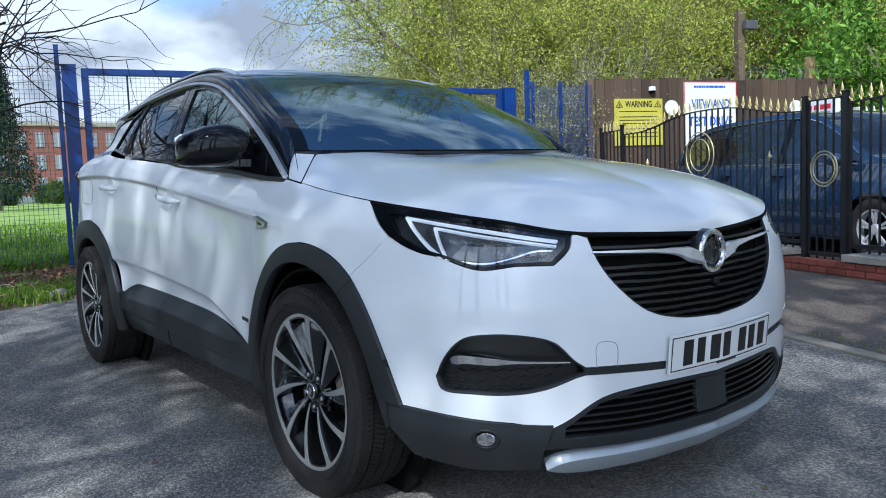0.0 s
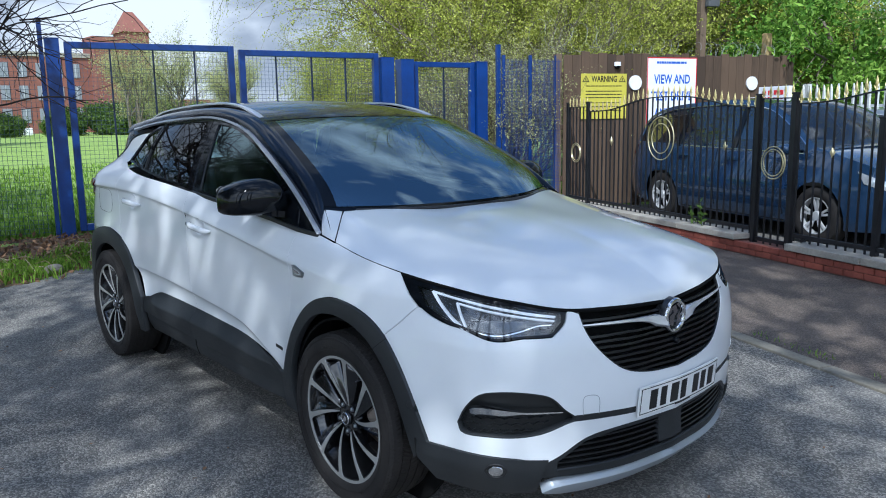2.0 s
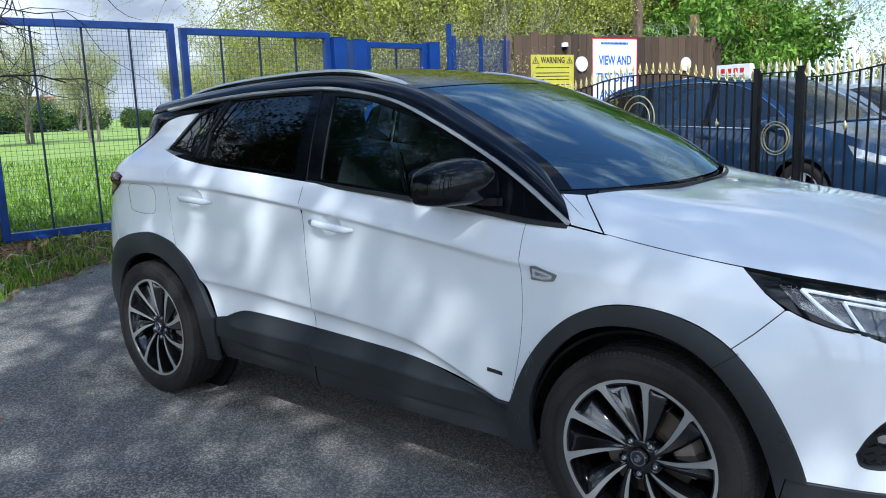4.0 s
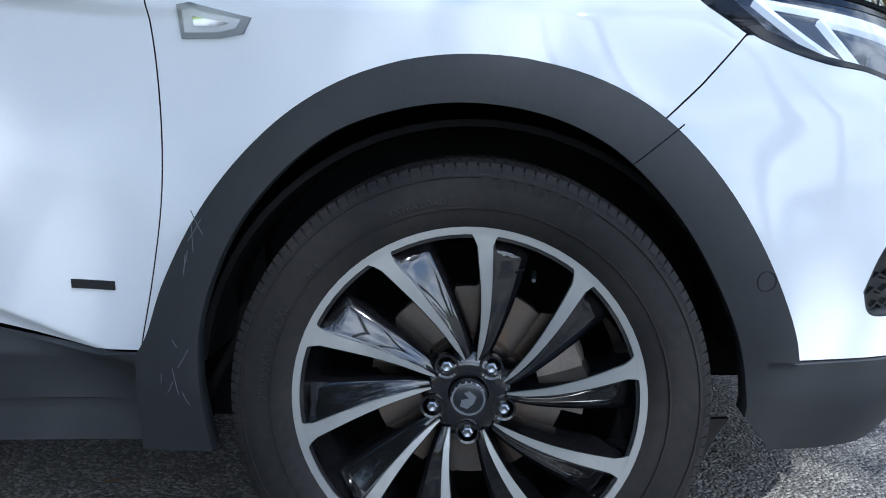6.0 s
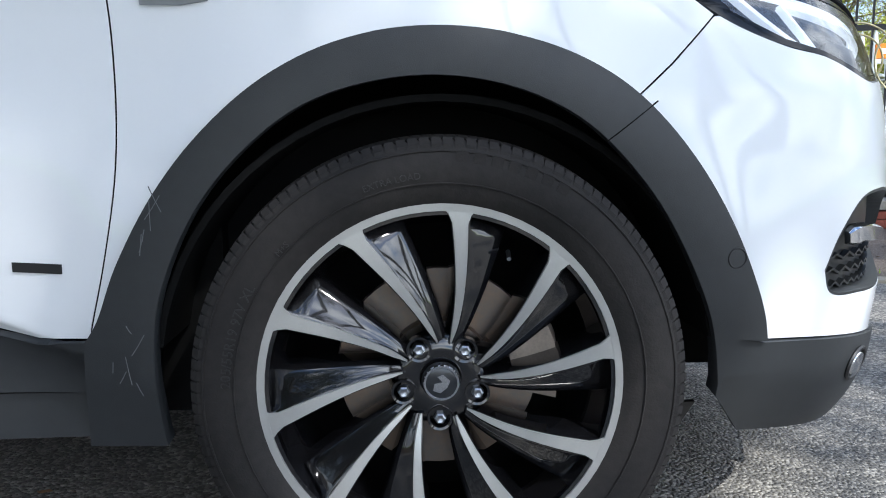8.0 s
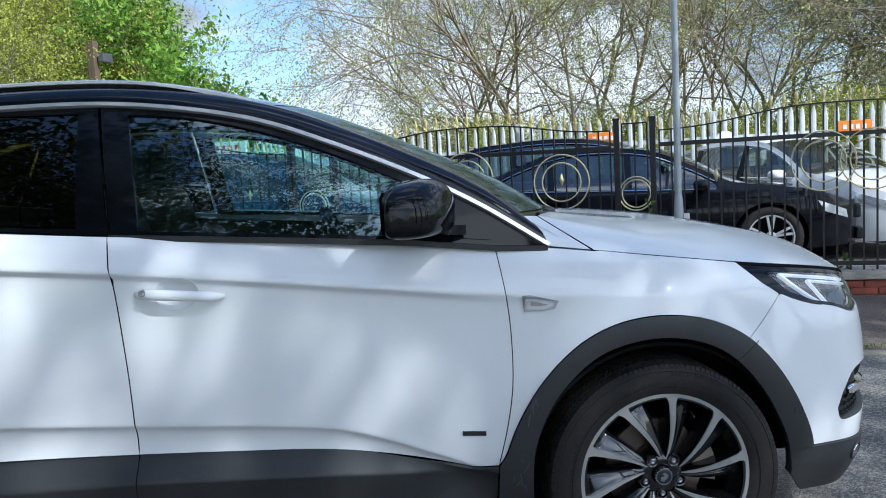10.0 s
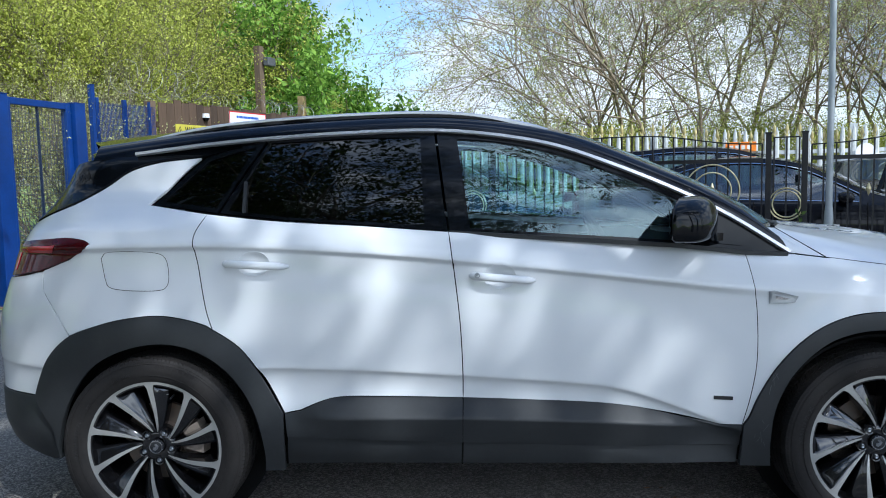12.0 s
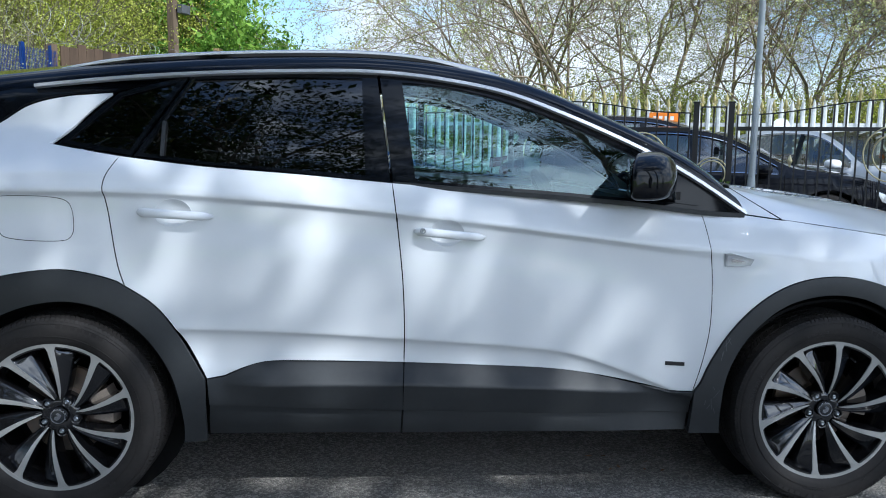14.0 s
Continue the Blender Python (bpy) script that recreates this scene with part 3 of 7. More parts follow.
car = thing("parked_suv", "white crossover car with gloss black roof and mirrors, parked on tarmac", "car")
SEAM_FRONT = curve((.866, 1.026), (.880, .93), (.894, .806), (.893, .638), (.871, .512), (.841, .400))
SEAM_MID = curve((-.217, 1.12), (-.197, .955), (-.181, .784), (-.175, .612), (-.176, .503))
SEAM_REAR = curve((-1.108, 1.203), (-1.144, 1.121), (-1.131, 1.018), (-1.106, .848), (-1.087, .784))
BELT_F = curve((-.217, 1.12), (.07, 1.098), (.367, 1.076), (.63, 1.054), (.866, 1.026))
BELT_R = curve((-1.108, 1.203), (-.841, 1.172), (-.533, 1.148), (-.217, 1.12))
CLAD_F = curve((-.176, .503), (.053, .492), (.366, .473), (.575, .439), (.763, .398)) + [(.841, .400)]
CLAD_R = [(-.838, .461), (-.781, .469)] + curve((-.781, .469), (-.706, .498), (-.642, .513), (-.473, .513), (-.176, .503))[1:]
ARCH_R = curve((-.838, .461), (-.917, .611), (-.995, .717), (-1.087, .784), (-1.117, .802), (-1.263, .838), (-1.414, .828), (-1.530, .800), (-1.62, .765), (-1.705, .685), (-1.748, .596), (-1.770, .535))
ARCH_F = curve((.841, .400), (.862, .43), (.893, .504), (.95, .601), (1.019, .682), (1.101, .748), (1.195, .792), (1.303, .811), (1.413, .804), (1.513, .775), (1.598, .725),
               (1.677, .643), (1.741, .542), (1.791, .428), (1.806, .378))
ARCH_F_IN = curve((.945, .25), (.940, .36), (.952, .459), (1.003, .572), (1.072, .653), (1.154, .712), (1.249, .742), (1.343, .748), (1.441, .729), (1.527, .686), (1.61, .605), (1.666, .519), (1.71, .417), (1.735, .30))
ARCH_R_IN = curve((-.915, .249), (-.914, .332), (-.947, .486), (-1.031, .623), (-1.142, .706), (-1.267, .738), (-1.423, .712), (-1.539, .645), (-1.633, .512), (-1.675, .383), (-1.69, .30))
QUARTER_TOP = curve((-1.25, 1.411), (-1.341, 1.402), (-1.458, 1.371), (-1.564, 1.311), (-1.689, 1.254), (-1.828, 1.209), (-1.96, 1.175))
LAMP_TOP = curve((1.605, .934), (1.718, .920), (1.874, .903), (2.120, .873), (2.333, .836))
LAMP_LOW = curve((2.333, .836), (2.317, .798), (2.262, .756)) + curve((2.150, .759), (2.049, .752), (1.927, .785), (1.852, .797), (1.752, .830), (1.674, .876), (1.605, .934))
BONNET_SEAM = curve((1.163, 1.0), (1.276, .984), (1.42, .965), (1.605, .938))
GRILLE_HALF = curve((2.373, .833), (2.505, .825), (2.698, .815), (S_MAX, .808))
GRILLE_LOW = curve((2.373, .833), (2.393, .763), (2.436, .70), (2.542, .615), (2.669, .581), (S_MAX, .570))
POD = curve((1.919, .471), (1.949, .527), (2.000, .575), (2.075, .587), (2.179, .578), (2.248, .556), (2.303, .505), (2.336, .482)) + [(2.398, .479), (2.608, .466), (2.608, .443), (2.418, .455), (2.336, .460)] + curve((2.308, .455), (2.222, .432), (2.130, .424), (2.025, .427), (1.934, .437), (1.919, .471))[:-1]
LOWG_TOP = curve((2.243, .325), (2.288, .342), (2.391, .392), (2.522, .406), (S_MAX, .402))
LOWG_BOT = curve((2.223, .262), (2.468, .25), (S_MAX, .245))


def arch_of(a, i0, i1):
    """The run of an arch line between two heights along it."""
    return [p for p in a if i0 <= p[0] <= i1]


def crease_rows(s, z):
    zu, zl = z_upper(s), z_lower(s)
    return np.where(z > zu, z - zu + 1.0, np.where(z > zl, .55 + .45 * (z - zl) / (zu - zl), z - zl + .55))


def crease_back(s, w):
    zu, zl = z_upper(s), z_lower(s)
    return np.where(w > 1.0, w - 1.0 + zu, np.where(w > .55, zl + (w - .55) / .45 * (zu - zl), w - .55 + zl))


CREASE = (crease_rows, crease_back)


def clad_edge(s):
    return np.interp(s, [-.9, -.18, .3, .8], [.447, .437, .418, .385])


def clad_surf(s, z):
    """Door cladding: an upper facet that faces the sky, an edge, and a lower face that tucks under."""
    p = body(s, z)
    d = np.interp(z - clad_edge(s), [-.12, -.003, .003, .085], [-.004, .034, .032, -.026])
    w = smooth(.50, .78, s) + smooth(.62, .80, -s)
    d = d * (1 - w) + .006 * w
    return p + np.stack([0 * d, -d, 0 * d], -1)


for side in (1, -1):
    P = lambda o, **k: panel(o, body, side=side, **{"step": .030 if side > 0 else .05, "fine": 2.4 if side < 0 else 3.6, "warp": CREASE, **k})
    cup_of = lambda hx, hz, k=1.0: [(hx + .060 * k * math.cos(t) - .01, hz + .004 + .046 * k * math.sin(t)) for t in np.linspace(0, 2 * math.pi, 25)[:-1]]
    door = part("front_door", P(BELT_F + SEAM_FRONT[1:] + CLAD_F[::-1][1:] + SEAM_MID[::-1][1:-1], holes=[cup_of(-.024, .951, .97)]), M["paint"], car)
    rear = part("rear_door", P(BELT_R + SEAM_MID[1:] + CLAD_R[::-1][1:] + arch_of(ARCH_R, -1.087, -.839) + SEAM_REAR[::-1][1:-1], holes=[cup_of(-.921, 1.016, .97)]), M["paint"], car)
    part("front_wing", P(SEAM_FRONT[::-1] + [(.95, 1.018), (1.037, 1.013), (1.163, .997)] + BONNET_SEAM[1:] + [(1.674, .876), (1.728, .838), (1.655, .769), (1.600, .724)] + [p for p in ARCH_F if .842 < p[0] < 1.595][::-1], gap=.0012), M["paint"], car)
    part("rear_quarter", P(SEAM_REAR[::-1] + [(-1.364, 1.24), (-1.17, 1.415)] + QUARTER_TOP + [(-1.99, 1.102), (-1.72, 1.121), (-1.598, 1.127), (-1.522, 1.108), (-1.615, 1.048), (-1.742, 1.005), (-1.735, .93), (-1.684, .862), (-1.622, .769)] + [p for p in ARCH_R if -1.615 < p[0] < -1.088][::-1]), M["paint"], car)
    fuel = curve((-1.487, 1.05), (-1.475, 1.068), (-1.455, 1.074), (-1.285, 1.068), (-1.255, 1.055), (-1.243, 1.03), (-1.241, .96), (-1.255, .938), (-1.28, .931), (-1.435, .938), (-1.465, .95), (-1.476, .98))
    if side > 0:
        P0, N0 = body_at(fuel + fuel[:1])
        part("fuel_flap_seam", sweep(P0, ring_profile(.0011, 5), N0), M["dark"], car)
    part("rear_bumper", P([(-1.622, .766), (-1.684, .860), (-1.737, .93), (-1.744, 1.003), (-1.85, .985), (-1.975, .970), (S_MIN + .005, .93), (S_MIN + .005, .50), (-1.869, .531), (-1.770, .533)] + [p for p in ARCH_R if p[0] < -1.625][::-1]), M["paint"], car)
    part("rear_bumper_skirt", P([(-1.770, .532), (-1.869, .529), (S_MIN + .005, .498), (S_MIN + .005, .30), (-2.067, .33), (-1.849, .30), (-1.75, .28), (-1.69, .30), (-1.70, .42)], lift=.004), M["cladding"], car)
    part("tailgate", P([(-1.96, 1.174), (-1.99, 1.10), (-1.98, .975), (S_MIN + .004, .935), (S_MIN + .004, 1.18)]), M["paint"], car)
    lamp = part("tail_lamp", P([(-1.985, 1.099)] + curve((-1.72, 1.118), (-1.598, 1.124), (-1.527, 1.107), (-1.615, 1.051), (-1.742, 1.008)) + [(-1.85, .990), (-1.972, .975)], lift=.010, depth=.03, gap=0), M["red_lens"], car, "dark red tail lamp")
    part("light_bar", P([(-1.94, 1.085), (-1.66, 1.098), (-1.68, 1.080), (-1.90, 1.066), (-1.925, 1.0), (-1.95, .995)], lift=.0125, depth=.002, gap=0), M["red_lit"], lamp, "brighter red light bar")
    part("rear_pillar_trim", P([(-1.02, 1.462), (-1.17, 1.420)] + [(s_, z_ + .004) for s_, z_ in QUARTER_TOP] + [(-2.12, 1.19), (-2.10, 1.38), (-1.70, 1.415), (-1.46, 1.452)], lift=.004), M["black_gloss"], car)
    # shut lines
    for nm, run in (("shut_line", SEAM_FRONT), ("shut_line", SEAM_MID), ("shut_line", SEAM_REAR), ("shut_line", [(1.728, .836), (1.656, .769), (1.600, .724)]), ("shut_line", [(-1.743, 1.003), (-1.736, .93), (-1.683, .861), (-1.622, .767)]),
                    ("shut_line", [(-.176, .503), (-.18, .342), (-.184, .247)])):
        a, nn = body_at(catmull(run, 5) if len(run) < 8 else run, -.0052)
        part(nm, mirrored(sweep(a, ring_profile(.0042 if run[0][0] < 1.7 and run[0][0] > -1.7 else .0016, 6), nn), side), M["dark"], car)
    # claddings
    CS = lambda o, **k: panel(o, clad_surf, side=side, **{"step": .024, "fine": 4.0, "warp": (lambda s, z: z - clad_edge(s), lambda s, w: w + clad_edge(s)), **k})
    part("door_cladding", CS(CLAD_F + [(.836, .318), (.26, .324), (-.18, .342)], lift=.006), M["cladding"], car)
    part("door_cladding", CS(CLAD_R + [(-.18, .342), (-.477, .355), (-.83, .374)], lift=.006), M["cladding"], car)
    part("sill", P([(-.83, .372), (-.477, .353), (-.18, .340), (.26, .322), (.836, .316), (.828, .250), (-.18, .247), (-.84, .250)], lift=-.004), M["cladding"], car)
    AP = lambda o, **k: panel(o, lambda s_, z_: body(s_, z_, True), side=side, **{"step": .030, "fine": 1.5, **k})
    part("wheel_arch_trim", AP(ARCH_F + [(1.755, .386), (1.735, .30)] + ARCH_F_IN[::-1][1:] + [(.832, .25)], lift=.012, depth=.03), M["cladding"], car)
    part("wheel_arch_trim", AP([(-.84, .25)] + ARCH_R + [(-1.70, .42), (-1.69, .30)] + ARCH_R_IN[::-1][1:], lift=.012, depth=.03), M["cladding"], car)
    a, nn = body_at([(1.742, .503)], .0125)
    v, f = torus((0, 0, 0), .014, .0014, "y", 24, 6)
    q = Vector(nn[0]).to_track_quat("Y", "Z").to_matrix().to_4x4()
    part("parking_sensor", smoothed(mirrored(([tuple(Matrix.Translation(a[0]) @ q @ Vector(p)) for p in v], f), side)), M["ink"], car)
    # front lamp: dark bowl, light guides, clear lens
    head = part("headlamp", P(LAMP_TOP + LAMP_LOW[1:-1], lift=-.030, depth=.01, gap=.004), M["lamp_bowl"], car, "headlamp with white angled light guides")
    part("lamp_rim", P(LAMP_TOP + LAMP_LOW[1:-1], holes=[[(1.70, .902), (1.874, .886), (2.120, .858), (2.310, .824), (2.298, .80), (2.256, .770), (2.150, .771), (2.052, .764), (1.934, .797), (1.856, .812), (1.765, .848)]], lift=-.003, depth=.028, gap=.003), M["black_gloss"], head)
    for path, w in (([(1.765, .897), (1.857, .884), (2.067, .858), (2.290, .822)], .008), ([(1.765, .897), (1.815, .856), (1.873, .815), (1.923, .788)], .011), ([(1.878, .868), (2.067, .843), (2.283, .809)], .007), ([(1.878, .868), (1.903, .833), (1.934, .793)], .008)):
        a, nn = body_at(catmull(path, 6), -.020)
        part("light_guide", smoothed(mirrored(ribbon(a, nn, w, .007), side)), M["drl"], head, "white lit light guide")
    a, nn = body_at(catmull([(1.940, .784), (2.065, .771), (2.144, .783), (2.210, .797), (2.268, .797)], 6), -.016)
    part("chrome_line", smoothed(mirrored(ribbon(a, nn, .006, .004), side)), M["chrome"], head)
    part("reflector_shelf", P([(1.955, .790), (2.065, .777), (2.144, .789), (2.210, .803), (2.262, .803), (2.240, .816), (2.10, .818), (1.99, .822)], lift=-.024, depth=.006, gap=0), M["lamp_shelf"], head)
    for k in range(3):
        a, nn = body_at([(2.165 + .032 * k, .790), (2.185 + .032 * k, .790)], -.016)
        part("lamp_fin", mirrored(ribbon(a, nn, .010, .004), side), M["lamp_shelf"], head)
    part("lens", P([(1.69, .906), (1.874, .890), (2.120, .862), (2.314, .828), (2.302, .798), (2.258, .766), (2.150, .767), (2.052, .760), (1.929, .793), (1.856, .808), (1.76, .845)], lift=-.004, rim=False), M["lens"], head).visible_shadow = False
    # fog pod
    pod = part("fog_pod", P(POD, lift=-.030, depth=.004, gap=.0, flip=False), M["grille"], car)
    part("pod_wall", P(POD, holes=[shrink(np.array(POD), .004).tolist()], lift=-.001, depth=.032, gap=.0), M["cladding"], pod)
    # honeycomb under the blade: low bars with short links between them
    for z0, s0, s1 in ((.440, 1.95, 2.19), (.462, 1.93, 2.25), (.484, 1.935, 2.28)):
        a, nn = body_at([(s0 + (s1 - s0) * k / 16, z0 + .004 * (-1) ** k) for k in range(17)], -.027)
        part("mesh_bar", mirrored(ribbon(a, nn, .006, .006), side), M["grille"], pod)
    a, nn = body_at(catmull([(1.968, .517), (2.000, .522), (2.078, .516), (2.132, .512), (2.208, .507), (2.291, .500)], 5), -.008)
    part("chrome_blade", smoothed(mirrored(ribbon(a, nn, .034, .012, lift=.004, tapers=np.interp(np.linspace(0, 1, len(a)), [0, .10, .42, .62, 1], [.6, 1, .80, .30, .16])), side)), M["chrome"], pod, "chrome blade")
    part("bumper_strip", P([(2.336, .482), (2.398, .479), (2.608, .466), (2.608, .443), (2.418, .455), (2.336, .460)], lift=-.005, depth=.012, gap=0), M["cladding"], pod)
    # lower bumper
    low = part("lower_bumper", P([(1.755, .386), (1.806, .377), (1.974, .364), (2.129, .348), (2.243, .335), (2.218, .26), (2.213, .205), (2.018, .205), (1.80, .225), (1.735, .30)], lift=.006), M["cladding"], car)
    a, nn = body_at([(2.054, .306)], .004)
    q = Vector(nn[0]).to_track_quat("Y", "Z").to_matrix().to_4x4()
    v, f = revolve([(0, .007), (.019, .005), (.025, -.003), (.025, -.02), (0, -.02)], 24, "y", closed=False)
    fog = part("fog_lamp", smoothed(mirrored(([tuple(Matrix.Translation(a[0]) @ q @ Vector((p[0] * 1.30, p[1], p[2]))) for p in v], f), side)), M["chrome"], low, "oval clear fog lamp")
    v, f = torus((0, .002, 0), .027, .0035, "y", 28, 6)
    part("bezel", smoothed(mirrored(([tuple(Matrix.Translation(a[0]) @ q @ Vector((p[0] * 1.30, p[1], p[2]))) for p in v], f), side)), M["ink"], fog)
    # side trim
    wf = [(-.219, 1.117), (.07, 1.096), (.367, 1.074), (.63, 1.052), (.877, 1.022), (1.030, 1.012)] + curve((1.030, 1.018), (.842, 1.136), (.678, 1.225), (.407, 1.345), (.193, 1.423), (-.027, 1.468), (-.268, 1.492))
    gf = [(-.140, 1.128), (.10, 1.110), (.367, 1.090), (.655, 1.066), (.655, 1.205)] + curve((.62, 1.222), (.416, 1.316), (.208, 1.393), (-.006, 1.446), (-.185, 1.466))
    wr_ = [(-.226, 1.118), (-.533, 1.146), (-.841, 1.170), (-1.100, 1.200)] + curve((-.925, 1.477), (-.6, 1.492), (-.274, 1.494))
    gr = [(-.315, 1.143), (-.533, 1.160), (-.841, 1.184), (-1.070, 1.212), (-.917, 1.468), (-.6, 1.480), (-.331, 1.478)]
    wq = [(-1.112, 1.201), (-1.25, 1.222), (-1.364, 1.238), (-1.17, 1.418), (-1.05, 1.452), (-.935, 1.476)]
    gq = [(-1.115, 1.221), (-1.25, 1.240), (-1.322, 1.249), (-1.160, 1.402), (-1.05, 1.434), (-.975, 1.456)]
    GP = lambda o, **k: panel(o, glass_side, side=side, **k)
    for nm, fr, gl, m_, door_ in (("front_window", wf, gf, "glass", door), ("rear_window", wr_, gr, "privacy", rear), ("quarter_window", wq, gq, "privacy", car)):
        w = part(nm if door_ is car else "window_frame", GP(fr, holes=[gl], depth=.02), M["black_gloss"], door_)
        part("pane" if door_ is car else nm, GP(gl, lift=-.008, rim=False, gap=-.003), M[m_], w if door_ is car else door_).visible_shadow = False
    a = glass_side(np.full(5, -1.004), np.linspace(1.200, 1.318, 5))
    part("window_divider", smoothed(mirrored(sweep(a, [(-.006, -.006), (-.006, .005), (.006, .005), (.006, -.006)], (0, -1, 0)), side)), M["cladding"], rear)
    a = glass_side(*np.array(wf[:6]).T)
    part("belt_strip", smoothed(mirrored(sweep(a + [0, -.004, -.004], [(-.008, -.009), (.008, -.009), (.008, .009), (-.008, .009)], (0, -1, 0)), side)), M["cladding"], car)
    # chrome line over the windows, and the sail under the mirror
    top = catmull([(-1.46, 1.434), (-1.2, 1.462), (-.925, 1.483), (-.6, 1.497), (-.273, 1.499), (-.027, 1.474), (.193, 1.429), (.407, 1.351), (.678, 1.231), (.842, 1.142), (1.034, 1.016)], 8)
    a = glass_side(top[:, 0], top[:, 1]) + [0, -.014, .003]
    part("chrome_strip", smoothed(mirrored(sweep(a, [(-.0070, -.012), (-.0056, .005), (.0056, .005), (.0070, -.012)], (0, -1, .3)), side)), M["trim_silver"], car, "bright chrome strip over the side windows")
    # door handle: dished recess, grip and pull
    for hx, hz, own, tilt in ((-.921, 1.016, rear, -.066), (-.024, .951, door, -.092)):
        cup = cup_of(hx, hz)
        part("handle_dish", panel(cup, lambda s, z, hx=hx, hz=hz: body(s, z) + np.stack([0 * s, (.020 * np.clip(1 - ((s - hx + .01) / .060) ** 2 - ((z - hz - .004) / .046) ** 2, 0, 1) ** .9 - .0014), 0 * s], -1), step=.010, side=side, gap=0, depth=.001), M["paint"], own)
        g = [(hx - .118 + .236 * k / 16, hz + tilt * (-.118 + .236 * k / 16)) for k in range(17)]
        Pb, Nb = body_at(g)
        h = np.interp(np.linspace(0, 1, 17), [0, .08, .25, .8, .93, 1], [.004, .022, .035, .035, .022, .004])
        part("handle_grip", smoothed(mirrored(sweep(Pb + Nb * h[:, None], [(-.015, -.006), (-.014, .005), (-.006, .010), (.006, .010), (.014, .005), (.015, -.006), (.006, -.010), (-.006, -.010)], Nb, scales=np.interp(np.linspace(0, 1, 17), [0, .06, .9, 1], [.5, 1, .95, .4])), side), 60), M["paint"], own)
        if own is door and side > 0:
            a, nn = body_at([(hx - .092, hz + .0125)], .033)
            v, f = revolve([(0, .002), (.0055, .002), (.006, .005), (.0095, .005), (.0105, 0), (.0105, -.01), (0, -.01)], 18, "y", a[0], closed=False)
            part("key_cap", smoothed(([(x, 2 * a[0][1] - y, z) for x, y, z in v], f)), M["satin"], own)
    # repeater and badge on the wing and door
    a = part("wing_badge", P([(.932, .888), (.952, .890), (1.038, .868), (1.026, .847), (.990, .842), (.936, .843)], lift=.005, depth=.006, gap=0), M["satin"], car, "silver wing repeater")
    part("repeater_lens", P([(.941, .880), (.954, .881), (1.024, .864), (1.016, .854), (.988, .850), (.943, .851)], lift=.0068, depth=.001, gap=-.001), M["badge_silver"], a)
    part("repeater_bar", P([(.955, .873), (1.008, .861), (.990, .857), (.957, .859)], lift=.0085, depth=.001, gap=0), M["chrome"], a)
    part("door_badge", P([(.738, .509), (.808, .506), (.808, .489), (.738, .492)], lift=.003, depth=.004), M["ink"], door, "small black badge with unreadable raised characters")

# nose: one bumper skin with its openings
nose_out = [(1.728, .836)] + [p for p in LAMP_LOW[::-1] if p[0] > 1.735] + GRILLE_LOW[1:-1] + [(S_MAX, .570)]
nose_bot = LOWG_TOP[::-1][1:] + [(2.129, .348), (1.974, .364)] + [p for p in ARCH_F if p[0] > 1.605][::-1] + [(1.602, .724), (1.657, .769)]
mirror_run = lambda r: [(2 * S_MAX - s, z) for s, z in r]
full = nose_out + mirror_run(nose_out[:-1])[::-1] + mirror_run(nose_bot)[::-1] + [(S_MAX, .402)] + nose_bot
bump = part("front_bumper", panel(full, body, holes=[POD, mirror_run(POD)], step=.030, fine=1.8, gap=.0006), M["paint"], car)
tow = curve((2.369, .478), (2.368, .535), (2.378, .545), (2.423, .541), (2.433, .53), (2.435, .474))
a, nn = body_at(tow)
part("tow_eye_seam", sweep(a, ring_profile(.0012, 5), nn), M["seam_grey"], bump)
grille = part("grille", panel(GRILLE_HALF[:-1] + [(S_MAX, .808)] + mirror_run(GRILLE_HALF[:-1])[::-1] + mirror_run(GRILLE_LOW[1:-1]) + [(S_MAX, .570)] + GRILLE_LOW[1:-1][::-1], body, lift=-.05, depth=.01, gap=0), M["dark"], car, "black slatted grille with chrome wing and round emblem")


def span(z):
    return float(np.interp(z, [p[1] for p in GRILLE_LOW[::-1]], [p[0] for p in GRILLE_LOW[::-1]]))


for k, z in enumerate((.797, .779, .742, .722, .702, .682, .662, .642, .622, .602)):
    s0 = span(z) + .004
    n_ = 61
    ss = np.linspace(s0, 2 * S_MAX - s0, n_)
    step_ = .0008 * np.tanh(4 * np.sin((ss - S_MAX) * 26 + k * 1.3)) if k > 1 else 0 * ss
    a, nn = body_at(np.stack([ss, z - .010 * (1 - ((ss - S_MAX) / .46) ** 2) + step_], 1), -.018)
    part("slat", smoothed(ribbon(a, nn, .012, .010)), M["grille"], grille)
for side in (1, -1):
    a, nn = body_at(catmull([(2.380, .782), (2.488, .777), (2.618, .770), (2.690, .763), (2.735, .753), (2.785, .738)], 6), .004)
    part("chrome_wing", smoothed(mirrored(ribbon(a, nn, .046, .012, tapers=np.interp(np.linspace(0, 1, len(a)), [0, .4, .6, .8, 1], [.12, .30, .55, 1.0, .85])), side)), M["trim_silver"], grille, "chrome wing bar")
    part("grille_edge", smoothed(mirrored(ribbon(*body_at(GRILLE_LOW, -.01), .012, .008), side)), M["grille"], grille)
M["emblem_dark"] = mat("emblem_enamel", (.05, .053, .058), .18, .6, var=.2, scale=60)
bz = .748
bx = float(body(S_MAX, bz)[0])
em = part("emblem", smoothed(revolve([(0, .004), (.048, .004), (.054, .016), (.062, .014), (.066, .0), (.066, -.03), (0, -.03)], 40, "x", (bx - .010, 0, bz), closed=False)), M["emblem_dark"], grille, "round chrome-ringed emblem")
part("emblem_ring", smoothed(torus((bx + .004, 0, bz), .057, .0085, "x")), M["chrome"], em)
